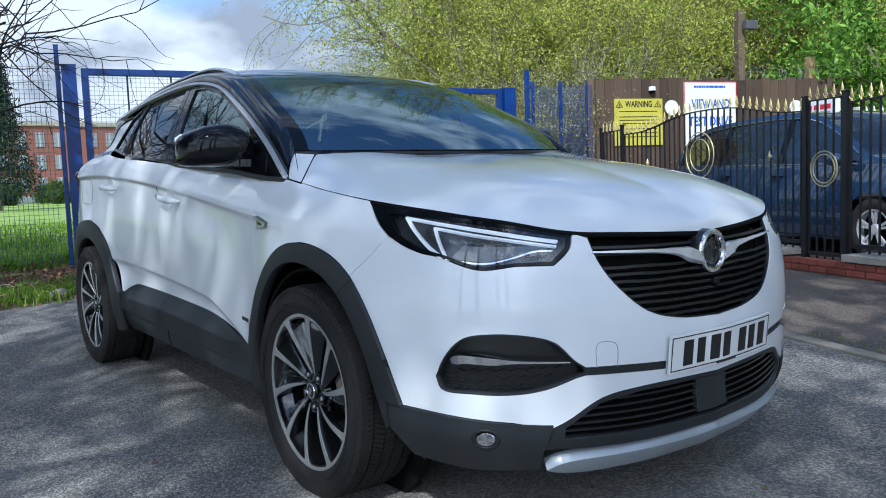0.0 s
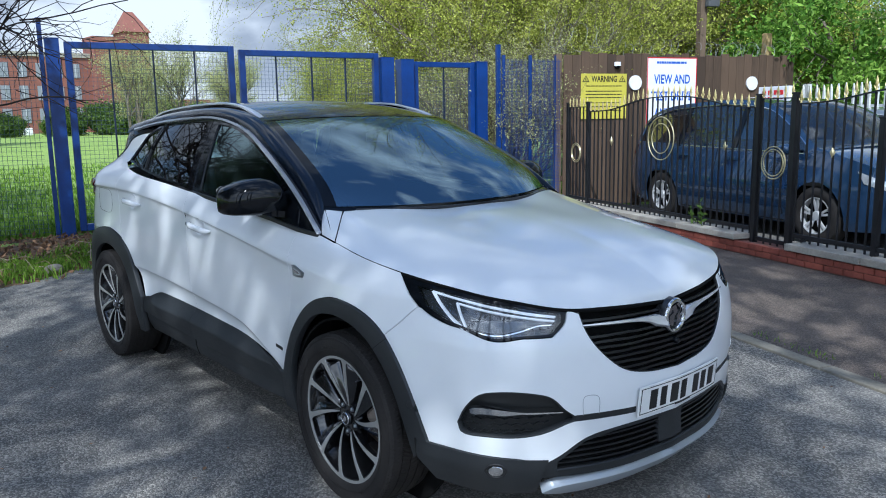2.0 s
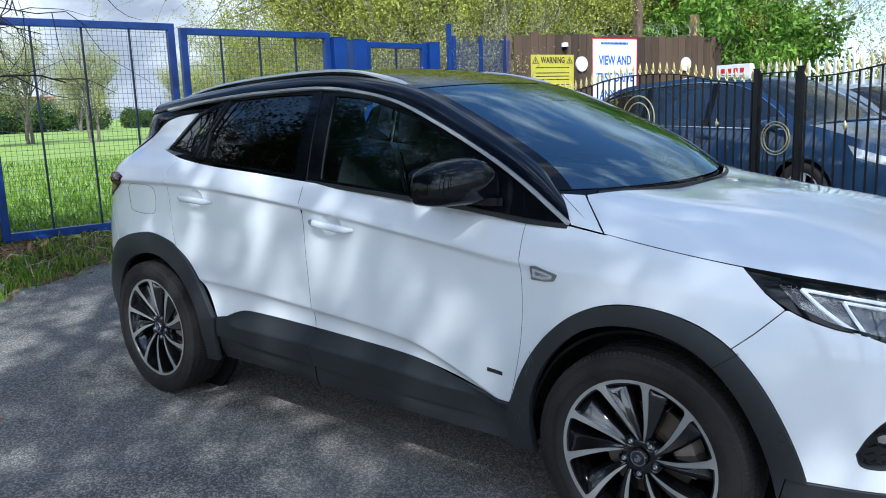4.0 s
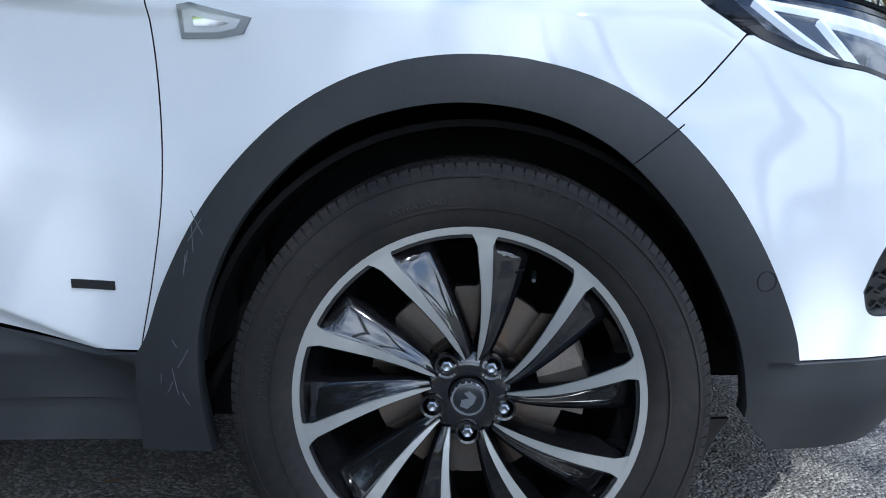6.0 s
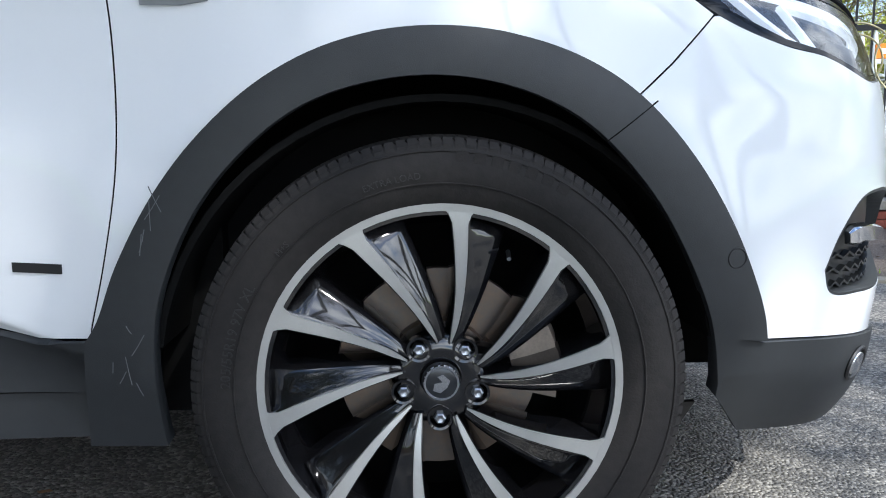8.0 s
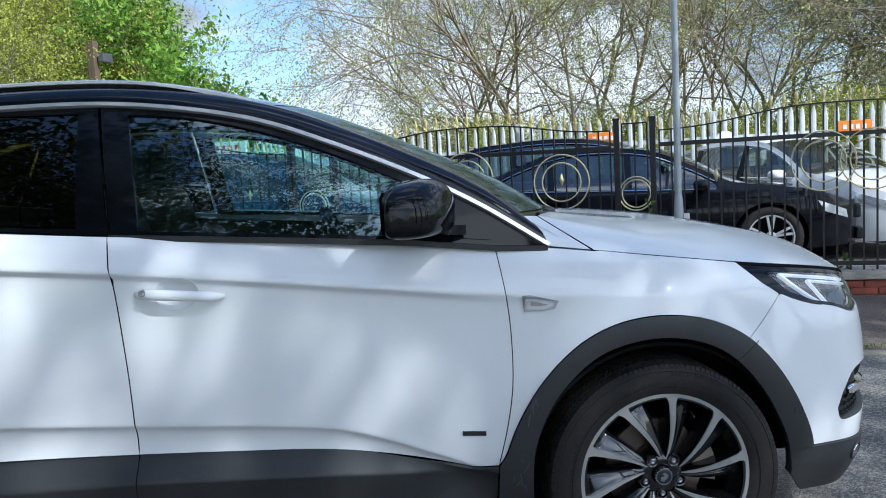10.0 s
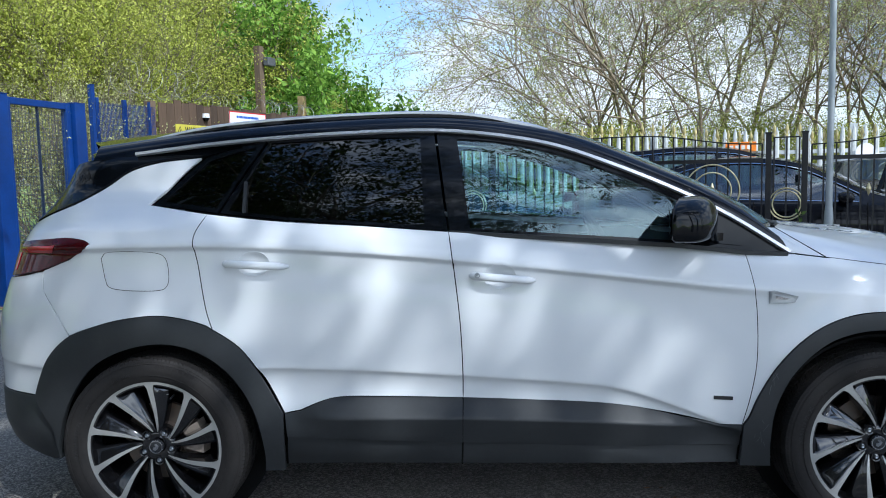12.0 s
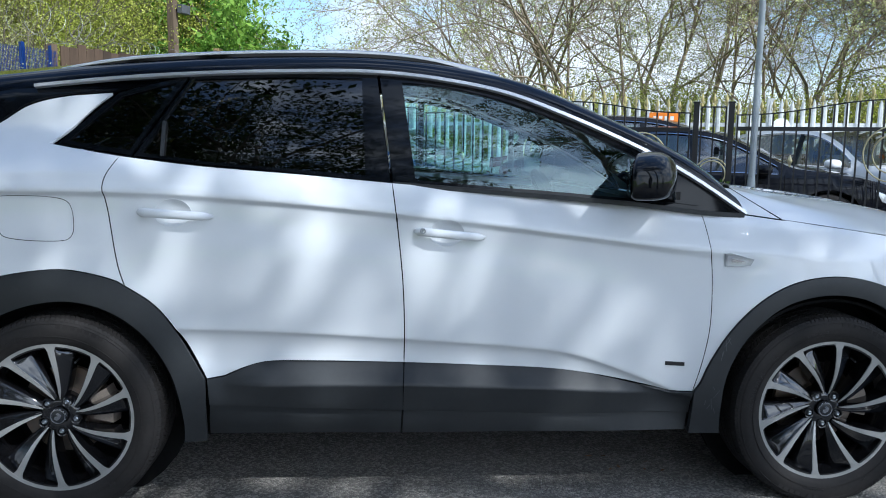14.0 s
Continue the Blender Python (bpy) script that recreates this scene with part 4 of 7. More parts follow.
for q_ in ([(-.035, -.03), (-.008, -.04), (.0, -.005), (.02, .012), (.005, .040), (-.018, .034), (-.006, .012), (-.03, .0)], [(.012, -.042), (.036, -.018), (.03, .012), (.016, -.004)], [(-.044, .006), (-.026, .010), (-.012, .026), (-.030, .034)], [(.010, .040), (.034, .022), (.042, .0), (.034, .034), (.020, .044)]):
    vs = [(bx - .005 + dx, y, bz + z) for dx in (0, .008) for y, z in q_]
    m_ = len(q_)
    part("emblem_relief", (vs, [tuple(range(m_))[::-1], tuple(range(m_, 2 * m_))] + [(i, (i + 1) % m_, m_ + (i + 1) % m_, m_ + i) for i in range(m_)]), M["chrome"], em)
part("front_camera", smoothed(revolve([(0, .012), (.010, .010), (.013, .0), (.013, -.03), (0, -.03)], 16, "x", (float(body(S_MAX, .655)[0]) - .004, 0, .655), closed=False)), M["black_gloss"], grille)
# lower grille
LG = LOWG_TOP[:-1] + [(S_MAX, .402)] + mirror_run(LOWG_TOP[:-1])[::-1] + mirror_run(LOWG_BOT[:-1]) + [(S_MAX, .245)] + LOWG_BOT[:-1][::-1]
lowg = part("lower_grille", panel(LG, body, lift=-.055, depth=.01, gap=0), M["dark"], car)
part("grille_lip", panel(LG, body, holes=[[(2.280, .318), (2.388, .376), (2.522, .391), (S_MAX, .388)] + [(2 * S_MAX - 2.522, .391), (2 * S_MAX - 2.388, .376), (2 * S_MAX - 2.28, .318), (2 * S_MAX - 2.28, .285), (S_MAX, .272), (2.280, .285)]], lift=-.004, depth=.05, gap=0), M["cladding"], lowg)
for k in range(6):
    z = .288 + .019 * k
    s0 = float(np.interp(z, [.28, .318, .376, .39], [2.28, 2.283, 2.388, 2.518]))
    a, nn = body_at([(s, z - .012 * (1 - ((s - S_MAX) / .55) ** 2)) for s in np.linspace(s0, 2 * S_MAX - s0, 40)], -.026)
    part("slat", smoothed(ribbon(a, nn, .009, .012)), M["grille"], lowg)
part("radar_cover", panel([(S_MAX - .075, .385), (S_MAX + .075, .385), (S_MAX + .075, .285), (S_MAX - .075, .285)], body, lift=-.010, depth=.02), M["cladding"], lowg)
skid_t = curve((2.232, .211), (2.275, .230), (2.469, .236), (S_MAX, .232))
skid_b = curve((2.232, .207), (2.318, .190), (2.518, .183), (S_MAX, .178))
part("skid_plate", panel(skid_t[:-1] + [(S_MAX, .238)] + mirror_run(skid_t[:-1])[::-1] + mirror_run(skid_b[1:-1]) + [(S_MAX, .178)] + skid_b[1:-1][::-1], body, lift=.016, depth=.04, gap=0), M["silver_paint"], car, "satin silver skid plate")
# number plate, bent to the bumper
plate_surf = lambda s, z: body(s, .47 + 0 * z) * [1, 1, 0] + np.stack([.012 + .10 * (z - .47), 0 * s, z], -1)
sp0, sp1 = S_MAX - .235, S_MAX + .290
plate = part("number_plate", panel([(sp0, .416), (sp1, .416), (sp1, .527), (sp0, .527)], plate_surf, lift=.004, depth=.006, gap=0), M["plate"], car, "white number plate with black bars")
part("plate_border", panel([(sp0 + .006, .422), (sp1 - .006, .422), (sp1 - .006, .521), (sp0 + .006, .521)], plate_surf, holes=[[(sp0 + .009, .425), (sp1 - .009, .425), (sp1 - .009, .518), (sp0 + .009, .518)]], lift=.0052, depth=.001, gap=0), M["ink"], plate)
for k in range(7):
    s = sp0 + .055 + .0595 * k + (.028 if k > 3 else 0)
    part("plate_bar", panel([(s, .434), (s + (.040, .034, .044, .038, .042, .036, .044)[k], .434), (s + (.040, .034, .044, .038, .042, .036, .044)[k], .508), (s, .508)], plate_surf, lift=.0054, depth=.001, gap=0), M["ink"], plate)
part("plate_caption", panel([(S_MAX - .03, .4175), (S_MAX + .075, .4175), (S_MAX + .075, .4255), (S_MAX - .03, .4255)], plate_surf, lift=.0056, depth=.001, gap=0), M["ink"], plate)

# bonnet: lofted from its edge to the centre line
EDGE, _ = body_at(catmull([(1.163, 1.0), (1.276, .985), (1.42, .966), (1.605, .940), (1.718, .926), (1.874, .908), (2.120, .878), (2.333, .841), (2.505, .830), (2.698, .820), (S_MAX, .813)], 10))
_ea = np.concatenate([[0], np.cumsum(np.linalg.norm(np.diff(EDGE, axis=0), axis=1))])
_ea /= _ea[-1]
SPINE = catmull([(1.20, 1.078), (1.40, 1.068), (1.60, 1.045), (1.78, 1.008), (1.968, .955), (2.088, .905), (2.158, .862), (2.193, .835), (EDGE[-1][0], EDGE[-1][2])], 10)
_sa = np.concatenate([[0], np.cumsum(np.linalg.norm(np.diff(SPINE, axis=0), axis=1))])
_sa /= _sa[-1]


e0 = EDGE[0]


_cw = np.vstack([catmull([(1.185, 0, 1.090, 0), (1.165, -.22, 1.092, .27), (1.105, -.44, 1.096, .55), (1.03, -.655, 1.096, .84)], 8), [(*e0, 1.0)]])


def bonnet(a, b):
    """a: cowl to nose; b: -1 and 1 at the edges, 0 on the centre line."""
    a, b = np.asarray(a, float), np.asarray(b, float)
    ac, c = np.clip(a, 0, 1), np.clip(np.abs(b), 0, 1.02)
    e = np.stack([np.interp(ac, _ea, EDGE[:, i]) for i in range(3)], -1)
    k = np.interp(ac, [0, .55, .75, 1], [0, .62, .86, 1])
    sp = np.stack([np.interp(k, _sa, SPINE[:, 0]), 0 * k, np.interp(k, _sa, SPINE[:, 1])], -1)
    w = c[..., None]
    p = sp * (1 - w) + e * w
    crown = (1 - c ** 2.4)
    z = e[..., 2] + (sp[..., 2] - e[..., 2]) * crown
    cowl_x, cowl_y, cowl_z = (np.interp(c, _cw[:, 3], _cw[:, i]) for i in range(3))
    pull = np.clip(1 - ac / .30, 0, 1) ** 2
    px0 = SPINE[0][0] * (1 - c) + e0[0] * c
    p = p + np.stack([(cowl_x - px0) * pull, (cowl_y - e0[1] * c) * pull, 0 * c], -1)
    z0 = e0[2] + (SPINE[0][1] - e0[2]) * crown
    z = z + (cowl_z - z0) * pull
    z = z + .006 * np.exp(-((c - .62) / .16) ** 2) * np.clip(1 - ac * 1.25, 0, 1) - .006 * np.exp(-((c - .30) / .16) ** 2) * np.clip(1 - ac * 1.2, 0, 1)
    return np.stack([p[..., 0], np.where(b < 0, p[..., 1], -p[..., 1]), z], -1)


na, nb = 60, 60
aa, bb = np.meshgrid(np.linspace(0, .985, na + 1), np.linspace(-1, 1, nb + 1), indexing="ij")
bv = bonnet(aa, bb)
gu, gv = np.gradient(bv, axis=0), np.gradient(bv, axis=1)
bnrm = np.cross(gu, gv)
bnrm /= np.linalg.norm(bnrm, axis=-1)[..., None] + 1e-12
bnrm *= np.where(bnrm[..., 2:] < 0, -1, 1)
idx = lambda i, j: i * (nb + 1) + j
part("bonnet", (bv.reshape(-1, 3), [(idx(i, j), idx(i + 1, j), idx(i + 1, j + 1), idx(i, j + 1)) for i in range(na) for j in range(nb)], bnrm.reshape(-1, 3)), M["paint"], car)
for side in (1, -1):
    part("bonnet_shut_line", mirrored(sweep(EDGE[:-2] + [0, .004, -.008], ring_profile(.007, 6), (0, 0, 1)), side), M["dark"], car)

# roof, screen, pillars: from the cant rail up
TOPLINE = catmull([(1.034, 1.016), (.842, 1.142), (.678, 1.231), (.407, 1.351), (.193, 1.429), (-.027, 1.474), (-.273, 1.499), (-.6, 1.497), (-.925, 1.483), (-1.2, 1.462), (-1.46, 1.434), (-1.64, 1.412)], 10)
_tk = np.concatenate([[0], np.cumsum(np.linalg.norm(np.diff(TOPLINE, axis=0), axis=1))])
K_END = float(_tk[-1])
_base = glass_side(TOPLINE[:, 0], TOPLINE[:, 1])
CANT = _base + np.stack([np.interp(_tk, [0, .22, .9, 1.3], [-.075, .030, .050, 0]), np.interp(_tk, [0, .3, .9, 1.3], [.070, .068, .074, .075]), np.interp(_tk, [0, .22, .6, .9, 1.3], [.088, .050, .045, .054, .064])], -1)


for _ in range(30):
    CANT[1:-1] = (CANT[:-2] + 2 * CANT[1:-1] + CANT[2:]) / 4


def eased(xs_, ys_):
    """A run of values over the canopy's length, with its corners rounded."""
    q = np.linspace(0, 3.2, 161)
    v = np.interp(q, xs_, ys_)
    for _ in range(60):
        v[1:-1] = (v[:-2] + 2 * v[1:-1] + v[2:]) / 4
    return q, v


BOW = eased([0, .25, .9, 1.2, 2.2, 3.2], [.22, .15, .085, .06, .0, -.30])
RISE = eased([0, .25, .9, 1.2, 1.8, 3.2], [-.012, .004, .016, .026, .040, .04])


def pillar(k, w):
    """k: metres back along the cant rail; w: 0 at the chrome line, 1 at the glass."""
    k, w = np.asarray(k, float), np.asarray(w, float)
    a = np.stack([np.interp(k, _tk, _base[:, i]) for i in range(3)], -1)
    b = np.stack([np.interp(k, _tk, CANT[:, i]) for i in range(3)], -1)
    out = np.stack([.012 + 0 * k, -.014 + 0 * k, .012 + 0 * k], -1) * (4 * w * (1 - w))[..., None]
    return a + (b - a) * w[..., None] + out


def canopy(k, v):
    """Screen and roof skin; v: -1 to 1 across."""
    k, v = np.asarray(k, float), np.asarray(v, float)
    b = np.stack([np.interp(k, _tk, CANT[:, i]) for i in range(3)], -1)
    bow = np.interp(k, *BOW)
    rise = np.interp(k, *RISE)
    q = 1 - np.abs(v) ** 2.2
    return np.stack([b[..., 0] + bow * q, b[..., 1] * -v, b[..., 2] + rise * q], -1)


def grid_skin(fn, u0, u1, nu, v0, v1, nv, depth=0.0):
    uu, vv = np.meshgrid(np.linspace(u0, u1, nu + 1), np.linspace(v0, v1, nv + 1), indexing="ij")
    p = fn(uu, vv)
    g = np.cross(np.gradient(p, axis=0), np.gradient(p, axis=1))
    g /= np.linalg.norm(g, axis=-1)[..., None] + 1e-12
    flip = np.sum(g * (p - np.array([0, 0, .7])), -1) < 0
    g = np.where(flip[..., None], -g, g)
    q = lambda i, j: i * (nv + 1) + j
    fs = [(q(i, j), q(i + 1, j), q(i + 1, j + 1), q(i, j + 1)) for i in range(nu) for j in range(nv)]
    if flip[nu // 2, nv // 2]:
        fs = [f[::-1] for f in fs]
    return p.reshape(-1, 3), fs, g.reshape(-1, 3)


HEAD = 0.93


def wing_corner(u, v):
    """Patch between pillar foot, bonnet corner and screen base."""
    a, b = glass_side(1.040, 1.013), e0 + np.array([-.004, .002, .001])
    c, d = bonnet(0.0, -.84) + np.array([-.004, 0, .001]), CANT[0] + np.array([.004, -.002, .0])
    u, v = np.asarray(u, float)[..., None], np.asarray(v, float)[..., None]
    return (a * (1 - u) + b * u) * (1 - v) + (d * (1 - u) + c * u) * v + np.array([.0, -.006, .006]) * 4 * v * (1 - v) * (1 - u) + (bonnet(0 * v[..., 0], -1 + .16 * v[..., 0]) - (b * (1 - v) + c * v)) * u


for side in (1, -1):
    d = grid_skin(wing_corner, 0, 1, 8, 0, 1, 8)
    if side < 0:
        d = (d[0] * [1, -1, 1], [f[::-1] for f in d[1]], d[2] * [1, -1, 1])
    part("wing_corner", d, M["paint"], car)
    a = bonnet(np.zeros(12), np.linspace(-1, -.84, 12))
    part("bonnet_shut_line", mirrored(sweep(a + [-.002, 0, -.0005], ring_profile(.0030, 6), (0, 0, 1)), side), M["dark"], car)
for side in (1, -1):
    d = grid_skin(pillar, 0, K_END, 80, 0, 1, 6)
    if side < 0:
        d = (d[0] * [1, -1, 1], [f[::-1] for f in d[1]], d[2] * [1, -1, 1])
    part("cant_rail", d, M["roof_black"], car)
scr = part("windscreen", grid_skin(canopy, .03, HEAD, 24, -.935, .935, 40), M["screen_glass"], car)
scr.visible_shadow = False
for v0, v1 in ((-1, -.935), (.935, 1)):
    part("screen_border", grid_skin(canopy, .03, HEAD, 24, v0, v1, 3), M["black_gloss"], car)
part("screen_border", (lambda d: (d[0], d[1], d[2]))(grid_skin(lambda k, v: canopy(k, v) - [0, 0, .004], HEAD - .03, HEAD + .02, 3, -1, 1, 40)), M["black_gloss"], car)
part("roof", grid_skin(canopy, HEAD + .012, K_END, 50, -1, 1, 40), M["roof_black"], car, "gloss black panoramic roof")
part("spoiler", smoothed(sweep([(-1.60 - .24 * (1 - (abs(y) / .50) ** 2.2), y, 1.458 - .04 * (abs(y) / .50) ** 3) for y in np.linspace(-.46, .46, 25)], [(-.022, .0), (.0, .010), (.06, .008), (.06, -.006), (.0, -.018), (-.022, -.014)], (0, 0, 1))), M["black_gloss"], car)


def back_glass(k, v):
    top = canopy(0 * k + K_END, v)
    low = np.stack([-1.82 - .26 * (1 - np.abs(v) ** 2.2), -.60 * v, 1.172 + 0 * k], -1)
    return top * (1 - k[..., None]) + low * k[..., None]


part("rear_screen", grid_skin(back_glass, 0, 1, 10, -1, 1, 16), M["privacy"], car)
for side in (1, -1):
    rail = np.stack([np.interp(np.linspace(1.0, 2.56, 40), _tk, CANT[:, i]) for i in range(3)], -1)
    rail[:, 2] += .020 * np.sin(np.clip(np.linspace(0, 1, 40) * 7, 0, math.pi / 2)) * np.sin(np.clip(np.linspace(1, 0, 40) * 7, 0, math.pi / 2)) - .002
    rail[:, 1] += .006
    part("roof_rail", smoothed(mirrored(sweep(rail, [(-.010, -.006), (-.010, .001), (-.004, .005), (.004, .005), (.010, .001), (.010, -.006)], (0, 0, 1), scales=np.interp(np.linspace(0, 1, 40), [0, .03, .14, .9, 1], [1.3, 1.8, 1, 1, .6])), side)), M["rail"], car, "satin silver roof rail")
    part("rail_skirt", mirrored(sweep(rail - [0, -.006, .016], [(-.006, -.009), (-.006, .009), (.006, .009), (.006, -.009)], (0, 0, 1)), side), M["black_gloss"], car)
part("cowl", grid_skin(lambda k, v: canopy(0 * k + .02, v) * (1 - k[..., None]) + (bonnet(0 * k, v) - [0.01, 0, .012]) * k[..., None], 0, 1, 4, -1, 1, 40), M["black_gloss"], car)
for side in (1, -1):
    a = canopy(np.full(20, .005), np.linspace(-.85, .1, 20) * side) + [.02, 0, -.004]
    part("wiper", smoothed(sweep(a, ring_profile(.008, 6), (0, 0, 1))), M["ink"], car)


# mirror: rounded shell on a foot
def egg(cx, cy, cz, rx, ry, rz, px=2.6, nu=28, nv=18, twist=0.0):
    vs, fs = [], []
    for i in range(nv + 1):
        t = -math.pi / 2 + math.pi * i / nv
        for j in range(nu):
            u = 2 * math.pi * j / nu
            c = lambda w: math.copysign(abs(math.cos(w)) ** (2 / px), math.cos(w))
            s = lambda w: math.copysign(abs(math.sin(w)) ** (2 / px), math.sin(w))
            x, y, z = rx * c(t) * c(u), ry * c(t) * s(u), rz * s(t)
            vs.append((cx + x - twist * y, cy + y, cz + z))
    for i in range(nv):
        for j in range(nu):
            fs.append((i * nu + j, i * nu + (j + 1) % nu, (i + 1) * nu + (j + 1) % nu, (i + 1) * nu + j))
    return vs, fs


for side in (1, -1):
    vs, fs, n_ = [], [], 28
    # stations from the outer end inwards: y, bottom, top, nose, tail
    st = [(-1.004, 1.100, 1.156, .655, .592), (-1.000, 1.088, 1.172, .680, .580), (-.990, 1.078, 1.190, .705, .574), (-.965, 1.073, 1.206, .724, .572), (-.930, 1.072, 1.221, .738, .574), (-.885, 1.070, 1.231, .746, .580), (-.845, 1.070, 1.233, .748, .588), (-.805, 1.071, 1.222, .744, .600), (-.775, 1.074, 1.198, .734, .618), (-.757, 1.082, 1.165, .716, .640), (-.752, 1.098, 1.140, .70, .655)]
    for y, z0, z1, xf, xb_ in st:
        zc_, hz_, xm_ = (z0 + z1) / 2, (z1 - z0) / 2, (xf + xb_) / 2 - .012
        for k in range(n_):
            t = 2 * math.pi * k / n_
            cx_, cz_ = math.cos(t), math.sin(t)
            px_ = abs(cx_) ** (2 / 2.5 if cx_ > 0 else 2 / 6) * ((xf - xm_) if cx_ > 0 else (xb_ - xm_))
            low = cz_ < 0
            vs.append((xm_ + px_ * .94 + .27 * (y + .885), y, zc_ + math.copysign(abs(cz_) ** (2 / (4.5 if low else 2.3)), cz_) * hz_))
    for i in range(len(st) - 1):
        fs += [(i * n_ + k, i * n_ + (k + 1) % n_, (i + 1) * n_ + (k + 1) % n_, (i + 1) * n_ + k) for k in range(n_)]
    fs += [tuple(range(n_)), tuple(range((len(st) - 1) * n_, len(st) * n_))[::-1]]
    mi = part("door_mirror", smoothed(mirrored((vs, fs), side), 50), M["black_gloss"], car, "gloss black door mirror")
    part("mirror_glass", mirrored(([(.541 + .054 * a_, -.995 + .20 * a_, 1.088 + .122 * b_) for a_, b_ in ((0, .15), (0, .80), (.1, .92), (.9, 1), (1, .85), (1, .15), (.9, 0), (.1, 0))], [tuple(range(8))]), side), M["chrome"], mi)
    part("mirror_foot", smoothed(mirrored(sweep([(.690, -.86, 1.082), (.705, -.82, 1.080), (.730, -.785, 1.078), (.765, -.762, 1.076)], [(-.042, -.012), (-.042, .016), (.042, .016), (.042, -.012)], (0, 0, 1), scales=[.6, .95, 1, 1]), side)), M["black_gloss"], mi)
    part("mirror_sail", panel([(.672, 1.062), (.862, 1.040), (.85, 1.105), (.70, 1.195), (.672, 1.195)], glass_side, side=side, lift=.004), M["black_gloss"], mi)


# wheels
def tyre_tread(r, n=136):
    vs, fs = [], []
    for i in range(n):
        a0 = 2 * math.pi * i / n
        for w0, w1, sl in ((-.100, -.064, .035), (-.058, -.022, -.045), (-.017, .017, .02), (.022, .058, .045), (.064, .100, -.035)):
            k = len(vs)
            for rr in (r - .007, r):
                for da, w in ((.0, w0), (.039, w0), (.039, w1), (.0, w1)):
                    ang = a0 + da + (sl if w == w1 else 0)
                    e = -.006 if abs(w) > .09 else 0
                    vs.append(((rr + e) * math.cos(ang), w, (rr + e) * math.sin(ang)))
            fs += [(k + 4, k + 5, k + 6, k + 7), (k, k + 1, k + 5, k + 4), (k + 1, k + 2, k + 6, k + 5), (k + 2, k + 3, k + 7, k + 6), (k + 3, k, k + 4, k + 7)]
    return vs, fs


def spoke_blade(a0, a1, r0, r1, wid0, wid1, bow, y_face, y_back, k=12, off0=0.0, off1=0.0, tip=0.0):
    """A nearly straight spoke from the hub (r0, a0) to the rim (r1, a1). off: sideways shift of its far edge, sunk to y_face + tip."""
    p0 = np.array([r0 * math.cos(radians(a0)), r0 * math.sin(radians(a0))])
    p1 = np.array([r1 * math.cos(radians(a1)), r1 * math.sin(radians(a1))])
    d = (p1 - p0) / np.linalg.norm(p1 - p0)
    nn = np.array([-d[1], d[0]])
    face, fs = [], []
    for i in range(k + 1):
        t = i / k
        c = p0 + (p1 - p0) * t + nn * bow * 4 * t * (1 - t)
        w = wid0 + (wid1 - wid0) * t ** 1.7
        yf = y_face + .022 * (1 - t) ** 2
        o = off0 + (off1 - off0) * t ** 1.2
        for dw, y in ((-w / 2 - o, yf + tip), (w / 2, yf), (w / 2 + .002, max(y_back, yf + .004)), (-w / 2 - o, max(y_back, yf + tip + .004))):
            q = c + nn * dw
            face.append((q[0], y, q[1]))
    for i in range(k):
        for q in range(4):
            b = (q + 1) % 4
            fs.append((i * 4 + q, i * 4 + b, i * 4 + 4 + b, i * 4 + 4 + q))
    fs += [(0, 1, 2, 3), (k * 4 + 3, k * 4 + 2, k * 4 + 1, k * 4)]
    return face, fs


def wheel_spoke(a0, a1, rim_r, k=18):
    """Machined face strip and the black body that falls away from it on one side, root to rim. Both as (verts, faces)."""
    p0 = np.array([.056 * math.cos(radians(a0)), .056 * math.sin(radians(a0))])
    p1 = np.array([(rim_r - .011) * math.cos(radians(a1)), (rim_r - .011) * math.sin(radians(a1))])
    d = (p1 - p0) / np.linalg.norm(p1 - p0)
    nn = np.array([-d[1], d[0]])
    face, black = [], []
    for i in range(k + 1):
        t = i / k
        c = p0 + (p1 - p0) * t - nn * .0095 * 4 * t * (1 - t) ** 1.4
        w = .0075 + .0175 * t ** 1.1 + .022 * float(smooth(.91, 1.0, t)) - .004 * max(0, .12 - t) / .12
        yf = -.0965 + .024 * (1 - t) ** 2.2
        o = (.013 + .050 * t ** 1.15) * (1 - .97 * float(smooth(.86, .925, t)))
        tip = .009 + .024 * t
        for dw, y in ((-w / 2, yf + .004), (-w / 2 + .001, yf), (w / 2 - .001, yf), (w / 2, yf + .004)):
            face.append((c[0] + nn[0] * dw, y, c[1] + nn[1] * dw))
        for dw, y in ((w / 2 + .006, -.030), (w / 2 + .004, yf + .020), (w / 2 + .0006, yf + .0025), (-w / 2 - .0006, yf + .0025), (-w / 2 - .05 * o - .001, yf + .0045),
                      (-w / 2 - .35 * o, yf + .42 * tip), (-w / 2 - .70 * o, yf + .74 * tip), (-w / 2 - .93 * o, yf + tip), (-w / 2 - o, yf + tip + .006), (-w / 2 - o - .002, -.030)):
            black.append((c[0] + nn[0] * dw, y, c[1] + nn[1] * dw))
    skin = lambda m: [(i * m + q, i * m + q + 1, i * m + m + q + 1, i * m + m + q) for i in range(k) for q in range(m - 1)]
    return (face, skin(4) + [(3, 2, 1, 0), tuple(k * 4 + q for q in range(4))]), (black, skin(10) + [tuple(range(9, -1, -1)), tuple(k * 10 + q for q in range(10))])


